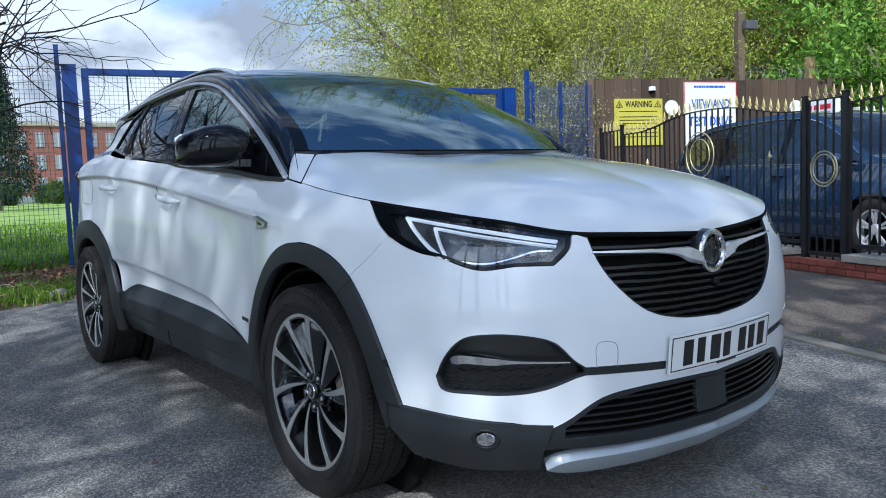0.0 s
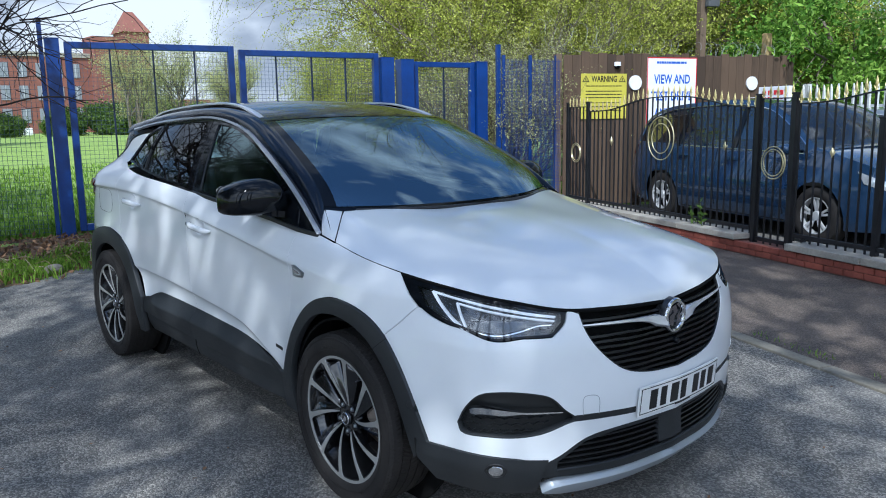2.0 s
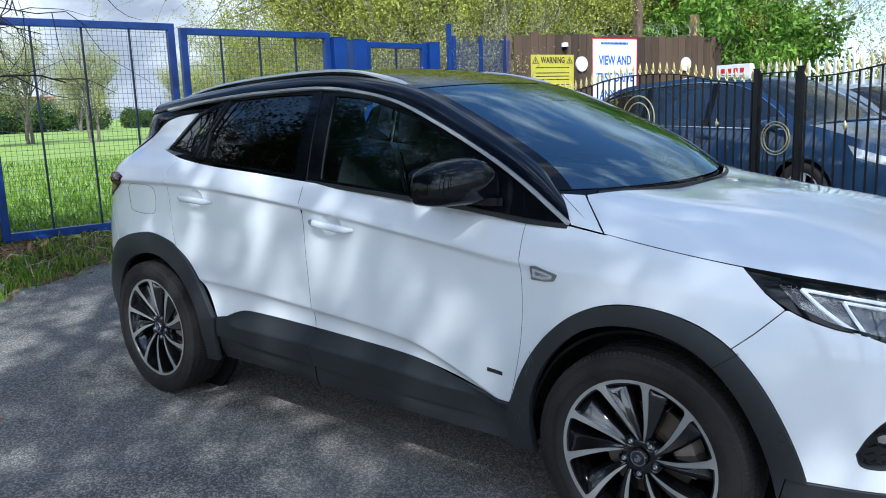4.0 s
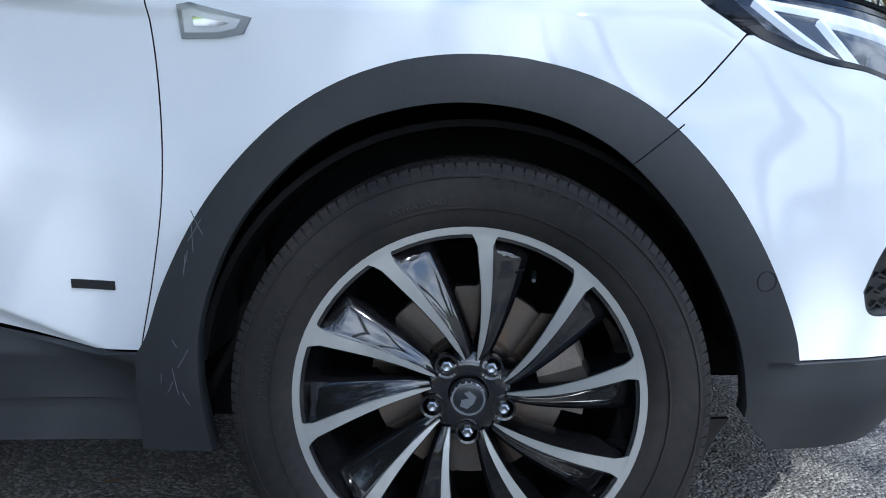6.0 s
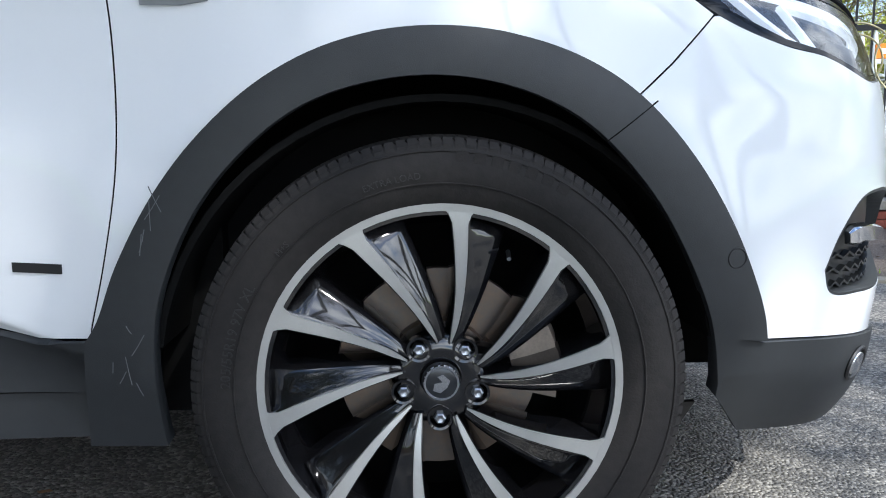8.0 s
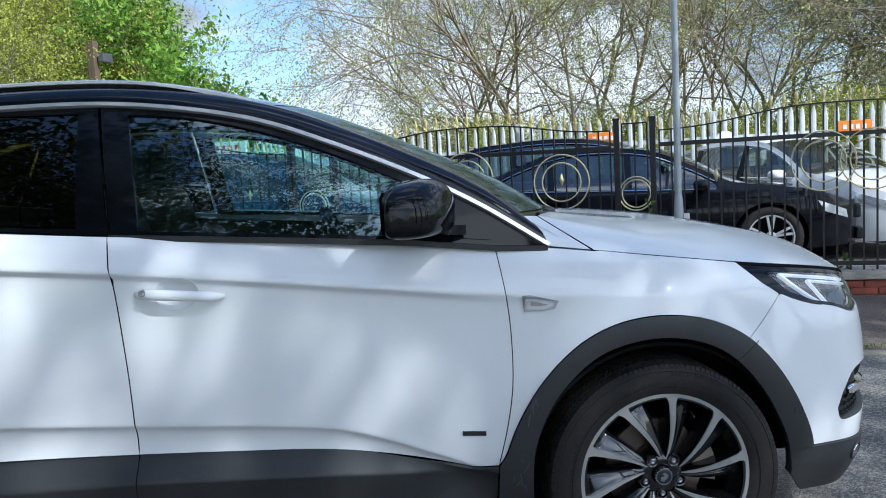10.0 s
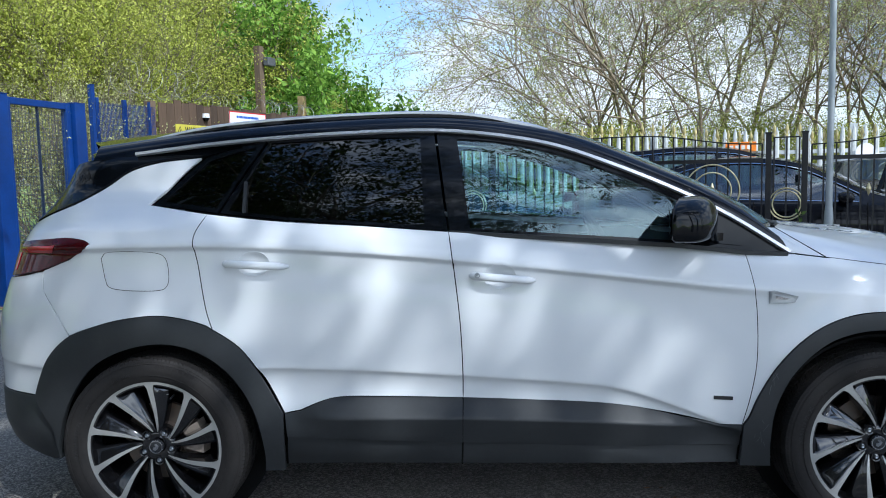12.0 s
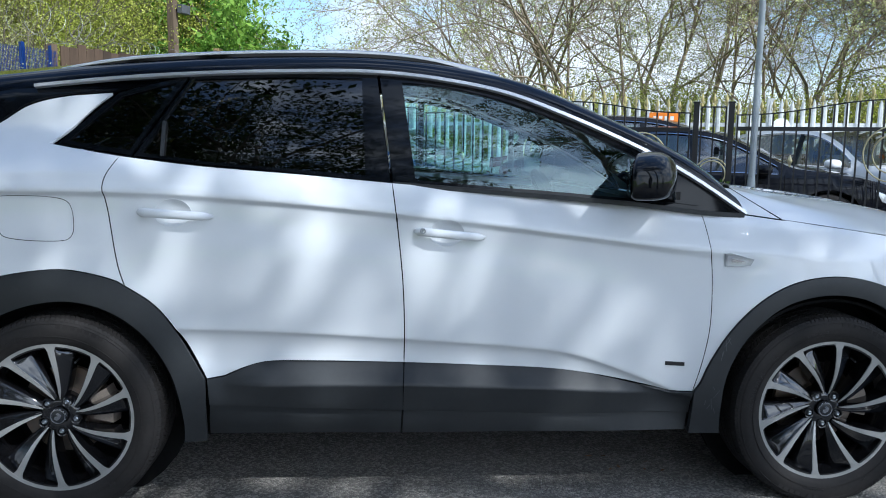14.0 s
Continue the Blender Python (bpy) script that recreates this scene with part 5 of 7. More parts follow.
def tyre_text(string, r, mid, size, put, material, parent):
    """Raised lettering bent round the side wall, read with its feet towards the hub."""
    me = text_mesh(string, size, .0016)
    for v in me.vertices:
        a, rr = radians(mid) - v.co.x / r, r + v.co.y
        v.co = put(([(rr * math.cos(a), -.1128 - v.co.z, rr * math.sin(a))], []))[0][0]
    me.materials.append(material)
    part("raised_lettering", me, material, parent)


def road_wheel(parent, x, side, spin, zc=.321):
    """Built in the wheel's own frame, outer face towards -y."""
    y0 = -.797
    put = lambda d: ([(px + x, (py + y0) * side, pz + zc) for px, py, pz in d[0]], [tuple(f) if side > 0 else tuple(f)[::-1] for f in d[1]])
    R, RR = .346, .260
    prof = [(RR - .006, -.098), (RR + .003, -.104), (RR + .014, -.109), (RR + .038, -.113), (RR + .060, -.110), (R - .014, -.104), (R - .007, -.098), (R - .007, .098), (R - .014, .106), (RR + .05, .113), (RR, .100)]
    wheel = part("wheel", smoothed(put(revolve(prof, 72)), 30), M["rubber"], parent, "black-and-silver alloy wheel with worn tyre")
    part("tread", put(tyre_tread(R)), M["rubber"], wheel)
    for rr, w in ((RR + .022, .0012), (RR + .052, .0012), (RR + .064, .0015)):
        part("tyre_rib", smoothed(put(torus((0, -.112 + (.003 if rr > RR + .045 else 0), 0), rr, w, "y", 64, 6))), M["rubber"], wheel)
    # maker's mark on the side wall, as plain bars
    for a_mid in (72, 252):
        for k in range(7):
            a = radians(a_mid + 13 - 4.3 * k)
            c, s = math.cos(a), math.sin(a)
            d = [((RR + .056 + q[0]) * c - q[1] * s, -.1108 + q[2], (RR + .056 + q[0]) * s + q[1] * c) for q in [(i_, j_, h) for h in (.002, -.0006) for i_, j_ in ((-.008, -.008), (.008, -.008), (.008, .008), (-.008, .008))]]
            part("raised_mark", put((d, [(4, 5, 6, 7), (0, 1, 5, 4), (1, 2, 6, 5), (2, 3, 7, 6), (3, 0, 4, 7)])), M["rubber"], wheel)
    if side > 0:
        for string, r_, mid, size in (("EXTRA LOAD", .292, 103, .013), ("M+S", .288, 137, .012), ("205/55R19 97V XL", .292, 164, .019), ("M+S", .288, 300, .012), ("EXTRA LOAD", .292, 262, .013)):
            tyre_text(string, r_, mid + spin, size, put, M["rubber_mark"], wheel)
    rim = part("rim", smoothed(put(revolve([(RR - .012, -.094), (RR - .016, -.070), (RR - .030, -.050), (RR - .040, .02), (RR - .030, .09), (RR - .034, .09), (RR - .046, .02), (RR - .036, -.052), (RR - .022, -.072), (RR - .022, -.094)], 72)), 35), M["rim_black"], wheel, "gloss black rim")
    part("rim_lip", smoothed(put(revolve([(RR - .0165, -.097), (RR - .002, -.098), (RR + .001, -.090), (RR - .0165, -.088)], 72)), 30), M["alloy"], wheel, "machined silver rim lip")
    for k in range(5):
        for a_in, a_out in ((76, 84), (95, 120)):
            ai, ao = a_in + 72 * k + spin, a_out + 72 * k + spin
            bright, black_ = wheel_spoke(ai, ao, RR)
            part("spoke", smoothed(put(bright), 30), M["alloy"], wheel, "machined spoke face")
            part("spoke_flank", smoothed(put(black_), 50), M["rim_black"], wheel, "gloss black spoke flank")
    part("hub", smoothed(put(revolve([(0, -.064), (.030, -.066), (.042, -.069), (.058, -.066), (.070, -.052), (.076, -.03), (.076, .03), (0, .03)], 40, closed=False)), 40), M["rim_black"], wheel)
    cap = part("centre_cap", smoothed(put(revolve([(0, -.084), (.018, -.084), (.024, -.082), (.028, -.072), (.0, -.07)], 32, closed=False)), 35), M["emblem_dark"], wheel)
    part("cap_ring", smoothed(put(torus((0, -.0815, 0), .0235, .0028, "y", 32, 6))), M["chrome"], cap)
    q_ = [(-.012, -.010), (-.002, -.014), (.008, -.006), (.012, .004), (.002, .013), (-.006, .010), (.001, .002), (-.010, .0)]
    part("cap_relief", put(([(a_, y_, b_) for y_ in (-.0855, -.083) for a_, b_ in q_], [tuple(range(8)), tuple(range(8, 16))[::-1]] + [((i + 1) % 8, i, 8 + i, 8 + (i + 1) % 8) for i in range(8)])), M["chrome"], cap)
    for k in range(5):
        a = radians(52 + 72 * k + spin)
        c = (.055 * math.cos(a), 0, .055 * math.sin(a))
        part("nut_well", smoothed(put(([(p[0] + c[0], p[1], p[2] + c[2]) for p in revolve([(.0, -.055), (.012, -.055), (.0145, -.072), (.018, -.073), (.019, -.06)], 18, closed=False)[0]], revolve([(.0, -.055), (.012, -.055), (.0145, -.072), (.018, -.073), (.019, -.06)], 18, closed=False)[1]))), M["rim_black"], wheel)
        part("wheel_nut", smoothed(put(([(p[0] + c[0], p[1], p[2] + c[2]) for p in revolve([(0, -.074), (.006, -.076), (.0085, -.074), (.0105, -.060), (.0, -.058)], 6, closed=False)[0]], revolve([(0, -.074), (.006, -.076), (.0085, -.074), (.0105, -.060), (.0, -.058)], 6, closed=False)[1])), 30), M["satin"], wheel, "steel wheel nut")
    part("brake_disc", smoothed(put(revolve([(.06, .0), (.150, .0), (.152, .008), (.150, .02), (.06, .02)], 48)), 30), M["brake"], wheel)
    part("disc_hat", smoothed(put(revolve([(0, -.034), (.07, -.034), (.078, -.02), (.078, .0), (0, .0)], 36, closed=False)), 30), M["brake"], wheel)
    cal = [(r * math.cos(radians(a)), y, r * math.sin(radians(a))) for a in (-12, 2, 16, 30) for r, y in ((.105, -.044), (.172, -.050), (.182, .0), (.105, .01))]
    part("brake_caliper", smoothed(put((cal, [(i * 4 + q, i * 4 + (q + 1) % 4, i * 4 + 4 + (q + 1) % 4, i * 4 + 4 + q) for i in range(3) for q in range(4)] + [(0, 1, 2, 3), (15, 14, 13, 12)]))), M["caliper"], wheel)
    vx, vz = .205 * math.cos(radians(62 + spin)), .205 * math.sin(radians(62 + spin))
    part("valve", smoothed(put(tube((vx, -.055, vz), (vx * .97, -.088, vz * .97), .0035, .003, 8))), M["satin"], wheel)
    lugs = []
    for k in range(136):
        a0, a1 = 2 * math.pi * k / 136, 2 * math.pi * (k + .80) / 136
        lugs.append(([(r * math.cos(a), w, r * math.sin(a)) for r, w in ((R - .024, -.1068), (R - .013, -.1050), (R - .004, -.099), (R - .002, -.080)) for a in (a0, a1)], [(0, 1, 3, 2), (2, 3, 5, 4), (4, 5, 7, 6), (0, 2, 4, 6), (1, 7, 5, 3)]))
    tagged(part("shoulder_tread", put(join(*lugs)), M["rubber"], wheel), kind="stuff")
    # arch liner
    part("arch_liner", smoothed(put(revolve([(.400, -.065), (.400, .30), (.390, .30), (.390, -.065)], 28, start=radians(8), turn=radians(164)))), M["dark"], parent)
    part("back_plate", smoothed(put(revolve([(0, .10), (.40, .12), (.40, .14), (0, .14)], 32, closed=False))), M["dark"], parent)


for side in (1, -1):
    road_wheel(car, 1.330, side, 0)
    road_wheel(car, -1.3375, side, 8, .334)
# seam where the arch trim meets the bumper's
for side in (1, -1):
    a = body(np.linspace(1.552, 1.624, 7), np.linspace(.664, .717, 7), True) + [0, -.0115, 0]
    part("arch_seam", mirrored(sweep(a, ring_profile(.0012, 5), (0, -1, 0)), side), M["dark"], car)
# scuffs on the arch trim behind the front wheel
rng = np.random.default_rng(15)
marks = []
for _ in range(13):
    s_, z_ = rng.uniform(.875, .945), rng.uniform(.29, .60)
    s_ = max(s_, float(np.interp(z_, [.29, .45, .60], [.86, .90, .955])))
    t_ = rng.uniform(.9, 2.4)
    L_ = rng.uniform(.004, .020)
    p_ = np.array([(s_ - L_ * math.cos(t_), z_ - L_ * math.sin(t_)), (s_, z_), (s_ + L_ * math.cos(t_), z_ + L_ * math.sin(t_) + .002)])
    q_ = body(p_[:, 0], p_[:, 1], True) + [0, -.0125, 0]
    marks.append(sweep(q_, [(-.0006, 0), (0, .0004), (.0006, 0)], (0, -1, 0)))
tagged(part("scuff", join(*marks), M["scuff"], car), "pale scuff marks", kind="stuff")
# underside and engine bay block the light
part("floor_pan", box(-.92, .90, -.80, .80, .235, .40), M["dark"], car)
part("engine_bay", box(1.0, 2.02, -.52, .52, .235, .80), M["dark"], car)
part("cabin_bulkhead", box(.80, 1.0, -.72, .72, .235, .98), M["dark"], car)
part("boot_floor", box(-1.95, -.92, -.50, .50, .25, .62), M["dark"], car)
part("boot_side", box(-1.86, -1.72, -.62, .62, .30, .9), M["dark"], car)
for side in (1, -1):
    part("mud_flap", panel([(1.690, .235), (1.775, .225), (1.752, .150), (1.728, .172)], body, side=side, lift=-.07, depth=.006), M["ink"], car)
    part("door_lining", panel([(-.9, .42), (.85, .42), (.85, 1.0), (-.2, 1.09), (-1.0, 1.15)], lambda s, z: body(s, .7 + 0 * z) * [1, 1, 0] + np.stack([0 * s, .09 + .10 * (z - .4), z], -1), side=side, gap=0), M["seat"], car)
# dashboard, wheel, seats
part("dashboard", smoothed(sweep([(.72, y, .98 - .03 * (y / .7) ** 2) for y in np.linspace(-.70, .70, 21)], [(-.26, .04), (-.05, .075), (.16, .03), (.18, -.10), (.05, -.3), (-.26, -.3)], (0, 0, 1))), M["seat"], car)
wheel_m = Matrix.Translation((.44, -.36, .98)) @ Euler((0, radians(62), 0)).to_matrix().to_4x4()
v, f = torus((0, 0, 0), .180, .016, "z", 36, 8)
sw = part("steering_wheel", smoothed(([tuple(wheel_m @ Vector(p)) for p in v], f)), M["seat"], car)
v, f = join(raw_box(-.03, .05, -.17, .17, -.02, .0), raw_box(-.17, .0, -.02, .02, -.02, .0))
part("steering_spokes", ([tuple(wheel_m @ Vector(p)) for p in v], f), M["seat"], sw)
for sx, sy in ((-.02, -.37), (-.02, .37), (-.88, -.38), (-.88, .38), (-.88, 0)):
    w = .25 if sx > -.5 else .22
    part("seat_cushion", box(sx - .20, sx + .32, sy - w, sy + w, .55, .70, .05), M["seat"], car)
    bm = box(-.07, .07, -w, w, -.02, .60, .05)
    bm.transform(pose(sx - .20, sy, .66, 0, -16, 0))
    part("seat_back", bm, M["seat"], car)
    bm = box(-.045, .045, -.13, .13, 0, .19, .035)
    bm.transform(pose(sx - .385, sy, 1.265, 0, -8, 0))
    part("headrest", bm, M["seat"], car)
part("inside_mirror", box(.42, .46, -.10, .10, 1.36, 1.42, .012), M["black_gloss"], car)
part("headlining", grid_skin(lambda k, v: canopy(k, v) * [1, .97, 1] - [0, 0, .05], HEAD + .05, K_END - .1, 20, -1, 1, 16), M["seat"], car)

# ---------------------------------------------------------------- ground
FENCE = (0.0, 5.33, 0.0)
FENCE_RZ = -20.38
FM = pose(*FENCE, 0, 0, FENCE_RZ)


def fp(u, n, z=0.0):
    """A place given along and behind the railings."""
    return tuple(FM @ Vector((u, n, z)))


def lie(x):
    """The ground swells a little towards the blue gates."""
    return .17 * (1 - smooth(-6.2, -4.7, np.asarray(x, float))) - .010


xs = np.concatenate([[-600, -300, -120, -60, -30, -15, -9], np.linspace(-7, -4, 16), [-2, 5, 15, 40, 100, 300, 600]])
ys = np.array([-600, -300, -100, -40, -20, -10, -5, -2, 0, 2, 5, 8, 12, 20, 40, 100, 300, 600], float)
gv = [(x, y, float(lie(x)) - .012) for x in xs for y in ys]
gf = [(i * len(ys) + j, (i + 1) * len(ys) + j, (i + 1) * len(ys) + j + 1, i * len(ys) + j + 1) for i in range(len(xs) - 1) for j in range(len(ys) - 1)]
setting("ground", (gv, gf), M["field"], "bright mown grass field with daisies beyond the gates", "ground")


def sheet(outline, z, step=.6, wob=0.0):
    o = np.array(outline, float)
    return panel(o, lambda x, y: np.stack([x, y, z + lie(x) + 0 * y], -1), step=step, gap=0, depth=.02, centre=(0, 0, -50))[:2]


edge = curve((-3.3, -6.0), (-3.5, -2.6), (-3.75, -1.6), (-4.15, -1.05), (-4.45, -.55), (-4.6, -.2), (-4.85, .4), (-5.05, .9), (-5.2, 1.6), (-5.25, 3.0), (-5.0, 4.6), (-4.7, 6.2), n=8)
edge = [(x + .05 * math.sin(7 * y) + .03 * math.sin(17 * y + 1), y) for x, y in edge]
setting("road", sheet(edge + [fp(-4.9, -.9)[:2], fp(-4.4, -2.40)[:2], fp(30, -2.40)[:2], (30, -30), (-3.3, -30)], 0.0, 1.2), M["tarmac"], "worn grey tarmac with fine pale stones", "tarmac")
setting("pavement", sheet([fp(-4.6, -2.30)[:2], fp(30, -2.30)[:2], fp(30, -.1)[:2], fp(-4.6, -.1)[:2]], .004, 1.2), M["forecourt"], "dirty brown-grey tarmac strip before the railings", "pavement")
setting("yard", sheet([fp(-4.8, .02)[:2], fp(30, .02)[:2], fp(30, 4.9)[:2], fp(-4.8, 4.9)[:2]], .006, 1.5), M["tarmac"], "tarmac yard behind the railings", "ground")
setting("verge", sheet([(-9, -14), (-3.2, -14)] + [(x - .06, y) for x, y in edge[2:]] + [(-4.75, 6.6), (-5.0, 6.5), (-6.10, .3), (-6.4, -1.0), (-9, -3)], -.003, .5), M["soil"], "bare soil verge with leaf litter beside the tarmac", "verge")

# kerb stones, edge on
kerb = thing("kerb", "flush weathered concrete kerb stones with moss in the joints", "kerb", FENCE, FENCE_RZ)
for k in range(17):
    u0 = -4.4 + .915 * k
    part("kerb_stone", box(u0 + .006, u0 + .909, -2.42, -2.315, -.06, .004 + .004 * random.random(), .008), M["kerb"], kerb)

# ---------------------------------------------------------------- railings on their brick plinth
plinth = thing("plinth", "low red brick plinth with pale stone coping under the railings", "wall", FENCE, FENCE_RZ)
part("core", box(-4.4, 12, -.14, .14, -.05, .115), M["mortar"], plinth)
COPES = [(-4.4, -.46), (.26, 2.95), (3.52, 12.0)]
for c0, c1 in COPES:
    n_ = max(1, round((c1 - c0) / .9))
    for k in range(n_):
        a, b = c0 + (c1 - c0) * k / n_, c0 + (c1 - c0) * (k + 1) / n_
        bm = box(a + .004, b - .004, -.175, .155, .130 + .003 * random.random(), .195 + .006 * random.random(), .010)
        part("coping_stone", bm, M["coping"], plinth)


def bars_of(u0, u1, top, group, label, step=.108, feet=.20, finials=True, rings=(), diamonds=(), rails=()):
    """One panel of railings: bars under a shaped top rail, gold heads over it, rings and bosses in it."""
    pn = thing("iron_railing", label, "railings", FENCE, FENCE_RZ, group)
    uu = np.linspace(u0, u1, 40)
    part("top_rail", smoothed(sweep([(u, 0, top(u)) for u in uu], [(-.020, -.006), (-.020, .006), (.020, .006), (.020, -.006)], (0, 0, 1))), M["black_iron"], pn)
    for z, a, b in [(feet + .06, u0, u1)] + list(rails):
        part("cross_rail", box(a, b, -.016, .016, z - .020, z + .020, .002), M["black_iron"], pn)
    n_ = int(round((u1 - u0) / step))
    for k in range(n_ + 1):
        u = u0 + (u1 - u0) * k / n_
        t = float(top(u))
        part("bar", raw_box(u - .0075, u + .0075, -.0075, .0075, feet, t), M["black_iron"], pn)
        if finials:
            # spear with a collar and two small leaves
            v, f = revolve([(.004, .0), (.013, .006), (.013, .016), (.007, .024), (.007, .040), (.014, .058), (.018, .074), (.012, .100), (.0, .142)], 8, "z", (u, 0, t), closed=False)
            v = [(x, y * .6, z) for x, y, z in v]
            v, f = join((v, f), *[sweep([(u + q * .006, 0, t + .022), (u + q * .018, 0, t + .034), (u + q * .024, 0, t + .050), (u + q * .020, 0, t + .062)], ring_profile(.005, 4), (0, 1, 0), scales=[.7, 1, .8, .2]) for q in (-1, 1)])
            part("gold_head", smoothed((v, f), 60), M["gold"], pn, "gold spear head" if k == 0 else "")
    for u, z, r in rings:
        part("ring", smoothed(torus((u, -.018, z), r, .0070, "y", 44, 8)), M["brass"], pn, "pale gold ring")
    for u, z in diamonds:
        v, f = revolve([(0, -.065), (.010, -.045), (.016, -.022), (.026, .0), (.016, .022), (.010, .045), (.0, .065)], 8, "z", (u, 0, z), closed=False)
        part("boss", smoothed((v, f), 50), M["brass"], pn)
    return pn


def post(u, top=1.66, w=.027, foot=.10):
    p = thing("railing_post", "square black iron railing post", "post", FENCE, FENCE_RZ, "railing posts")
    part("shaft", box(u - w, u + w, -w, w, foot - .02, top, .004), M["black_iron"], p)
    part("cap", box(u - w - .006, u + w + .006, -w - .006, w + .006, top - .004, top + .014, .004), M["black_iron"], p)
    return p


def arch(u0, u1, low, high, mid=None, wid=.30):
    mid = (u0 + u1) / 2 if mid is None else mid
    return lambda u: low + (high - low) * math.exp(-(abs(u - mid) / (wid * (u1 - u0))) ** 3)


flat = lambda z: (lambda u: z)
for u in (-4.38, -3.80, -.36, .14, 3.03, 3.36, 6.72, 7.05):
    post(u)
LBL = "black iron railings with gold spear heads and rings"
bars_of(-4.34, -3.84, flat(1.60), "railings", "narrow black railing panel with one gold ring", rings=[(-4.12, .93, .14), (-4.12, .93, .115)])
bars_of(-3.74, -.42, arch(-3.74, -.42, 1.53, 1.69, -1.95), "railings", LBL, rings=[(-2.03, 1.18, .265), (-2.03, 1.18, .185)], diamonds=[(-.86, 1.12), (-3.18, 1.12)])
bars_of(-.31, .09, flat(1.62), "railings", "narrow black railing panel with two gold rings", feet=.10, rings=[(-.11, .97, .165), (-.11, .97, .135)])
bars_of(.20, 2.97, arch(.20, 2.97, 1.56, 1.68, 1.6), "railings", LBL, rings=[(1.56, 1.17, .265), (1.56, 1.17, .185), (2.50, 1.10, .265), (2.50, 1.10, .185)], diamonds=[(2.50, 1.12), (.62, 1.10)], rails=[(1.40, 1.13, 2.97)])
part("gate_stile", box(1.13, 1.18, -.02, .02, .15, 1.42, .003), M["black_iron"], post(1.155, 1.42))
bars_of(3.08, 3.31, flat(1.62), "railings", "narrow black railing panel with two gold rings", feet=.12, rings=[(3.20, .96, .158), (3.20, .96, .130)])
bars_of(3.42, 6.66, arch(3.42, 6.66, 1.54, 1.69, 5.0), "railings", LBL, rings=[(4.82, 1.18, .265), (4.82, 1.18, .185), (5.22, 1.18, .265), (5.22, 1.18, .185)], diamonds=[(3.92, 1.10), (6.2, 1.10)], rails=[(1.41, 3.42, 6.66)])
bars_of(6.78, 6.99, flat(1.62), "railings", "narrow black railing panel with two gold rings", rings=[(6.88, .96, .158)])
bars_of(7.12, 11.8, arch(7.12, 11.8, 1.54, 1.69), "railings", LBL, rings=[(9.4, 1.18, .265)], rails=[(1.41, 7.12, 11.8)])

# lamp post with a camera on it
lp = thing("lamp_post", "slim grey steel lamp post with a small black camera", "lamp post", fp(3.58, -.02), FENCE_RZ)
part("base", smoothed(revolve([(.044, 0), (.043, .80), (.039, .88), (.033, .94), (.0, .94)], 24, "z", closed=False), 35), M["pole"], lp)
part("shaft", smoothed(revolve([(.032, .92), (.030, 3.0), (.026, 6.2), (0, 6.2)], 20, "z", closed=False), 35), M["pole"], lp)
cam_box = part("cctv_camera", box(-.12, -.05, -.05, .05, 2.98, 3.12, .012), M["ink"], lp, "small black security camera")
part("bracket", smoothed(tube((-.06, 0, 3.10), (.0, 0, 3.10), .015)), M["ink"], cam_box)
part("label_plate", box(.045, .095, -.03, -.02, .66, .76, .002), M["plate"], lp)

# ---------------------------------------------------------------- palisade
pal = thing("palisade_fence", "galvanised steel palisade fence with pointed pales", "fence", fp(0, 4.65), FENCE_RZ)


def pale(u, top):
    w, t = .034, .010
    prof = [(-w, 0), (-w * .45, -.016), (w * .45, -.016), (w, 0)]
    vs, fs = [], []
    for z, sc in ((.05, 1), (top - .16, 1), (top - .07, .75), (top, .12)):
        for x, y in prof:
            vs.append((u + x * sc, y, z))
        for x, y in prof[::-1]:
            vs.append((u + x * sc, y + .004, z))
    for i in range(3):
        for q in range(8):
            fs.append((i * 8 + q, i * 8 + (q + 1) % 8, i * 8 + 8 + (q + 1) % 8, i * 8 + 8 + q))
    fs.append(tuple(range(24, 32)))
    return vs, fs


for k in range(118):
    u = -4.5 + .150 * k
    part("pale", pale(u, 1.93 + .012 * random.uniform(-1, 1)), M["galv"], pal)
for z in (.45, 1.55):
    part("rail", raw_box(-4.6, 13.2, .006, .046, z - .03, z + .03), M["galv"], pal)
for k in range(7):
    part("palisade_post", box(-4.5 + 2.9 * k - .05, -4.5 + 2.9 * k + .05, .05, .14, 0, 1.95, .004), M["galv"], pal)

# ---------------------------------------------------------------- board fence with signs
WF = fp(-4.7, 0)
wood = thing("board_fence", "tall brown weathered close-board fence", "fence", WF, FENCE_RZ)
n0 = .08
k = 0
while n0 < 4.45:
    w = .145 + .02 * random.random()
    bm = box(-.012 + .006 * random.random(), .012, n0, n0 + w - .006, .05, 2.43 + .03 * random.uniform(-1, 1), .003)
    part("board", bm, M["wood"], wood)
    n0 += w
for z in (.5, 1.3, 2.1):
    part("arris_rail", box(-.07, -.013, .05, 4.5, z - .04, z + .04, .006), M["wood"], wood)
for n_ in (.02, 1.5, 3.0, 4.5):
    part("fence_post", box(-.13, -.03, n_ - .05, n_ + .05, 0, 2.42, .006), M["post_wood"], wood)


def board_sign(name, label, n0, n1, z0, z1, material, proud=.03):
    s = thing(name, label, "sign", fp(-4.7 + proud, (n0 + n1) / 2, (z0 + z1) / 2), FENCE_RZ + 90)
    part("panel", box(-(n1 - n0) / 2, (n1 - n0) / 2, -.004, .004, -(z1 - z0) / 2, (z1 - z0) / 2, .002), material, s)
    return s


def word(s, text, x, z, size, material, width=None):
    lettering("lettering", text, size, Matrix.Translation((x, -.0062, z)) @ Matrix.Rotation(radians(90), 4, "X"), material, s, .002, width)


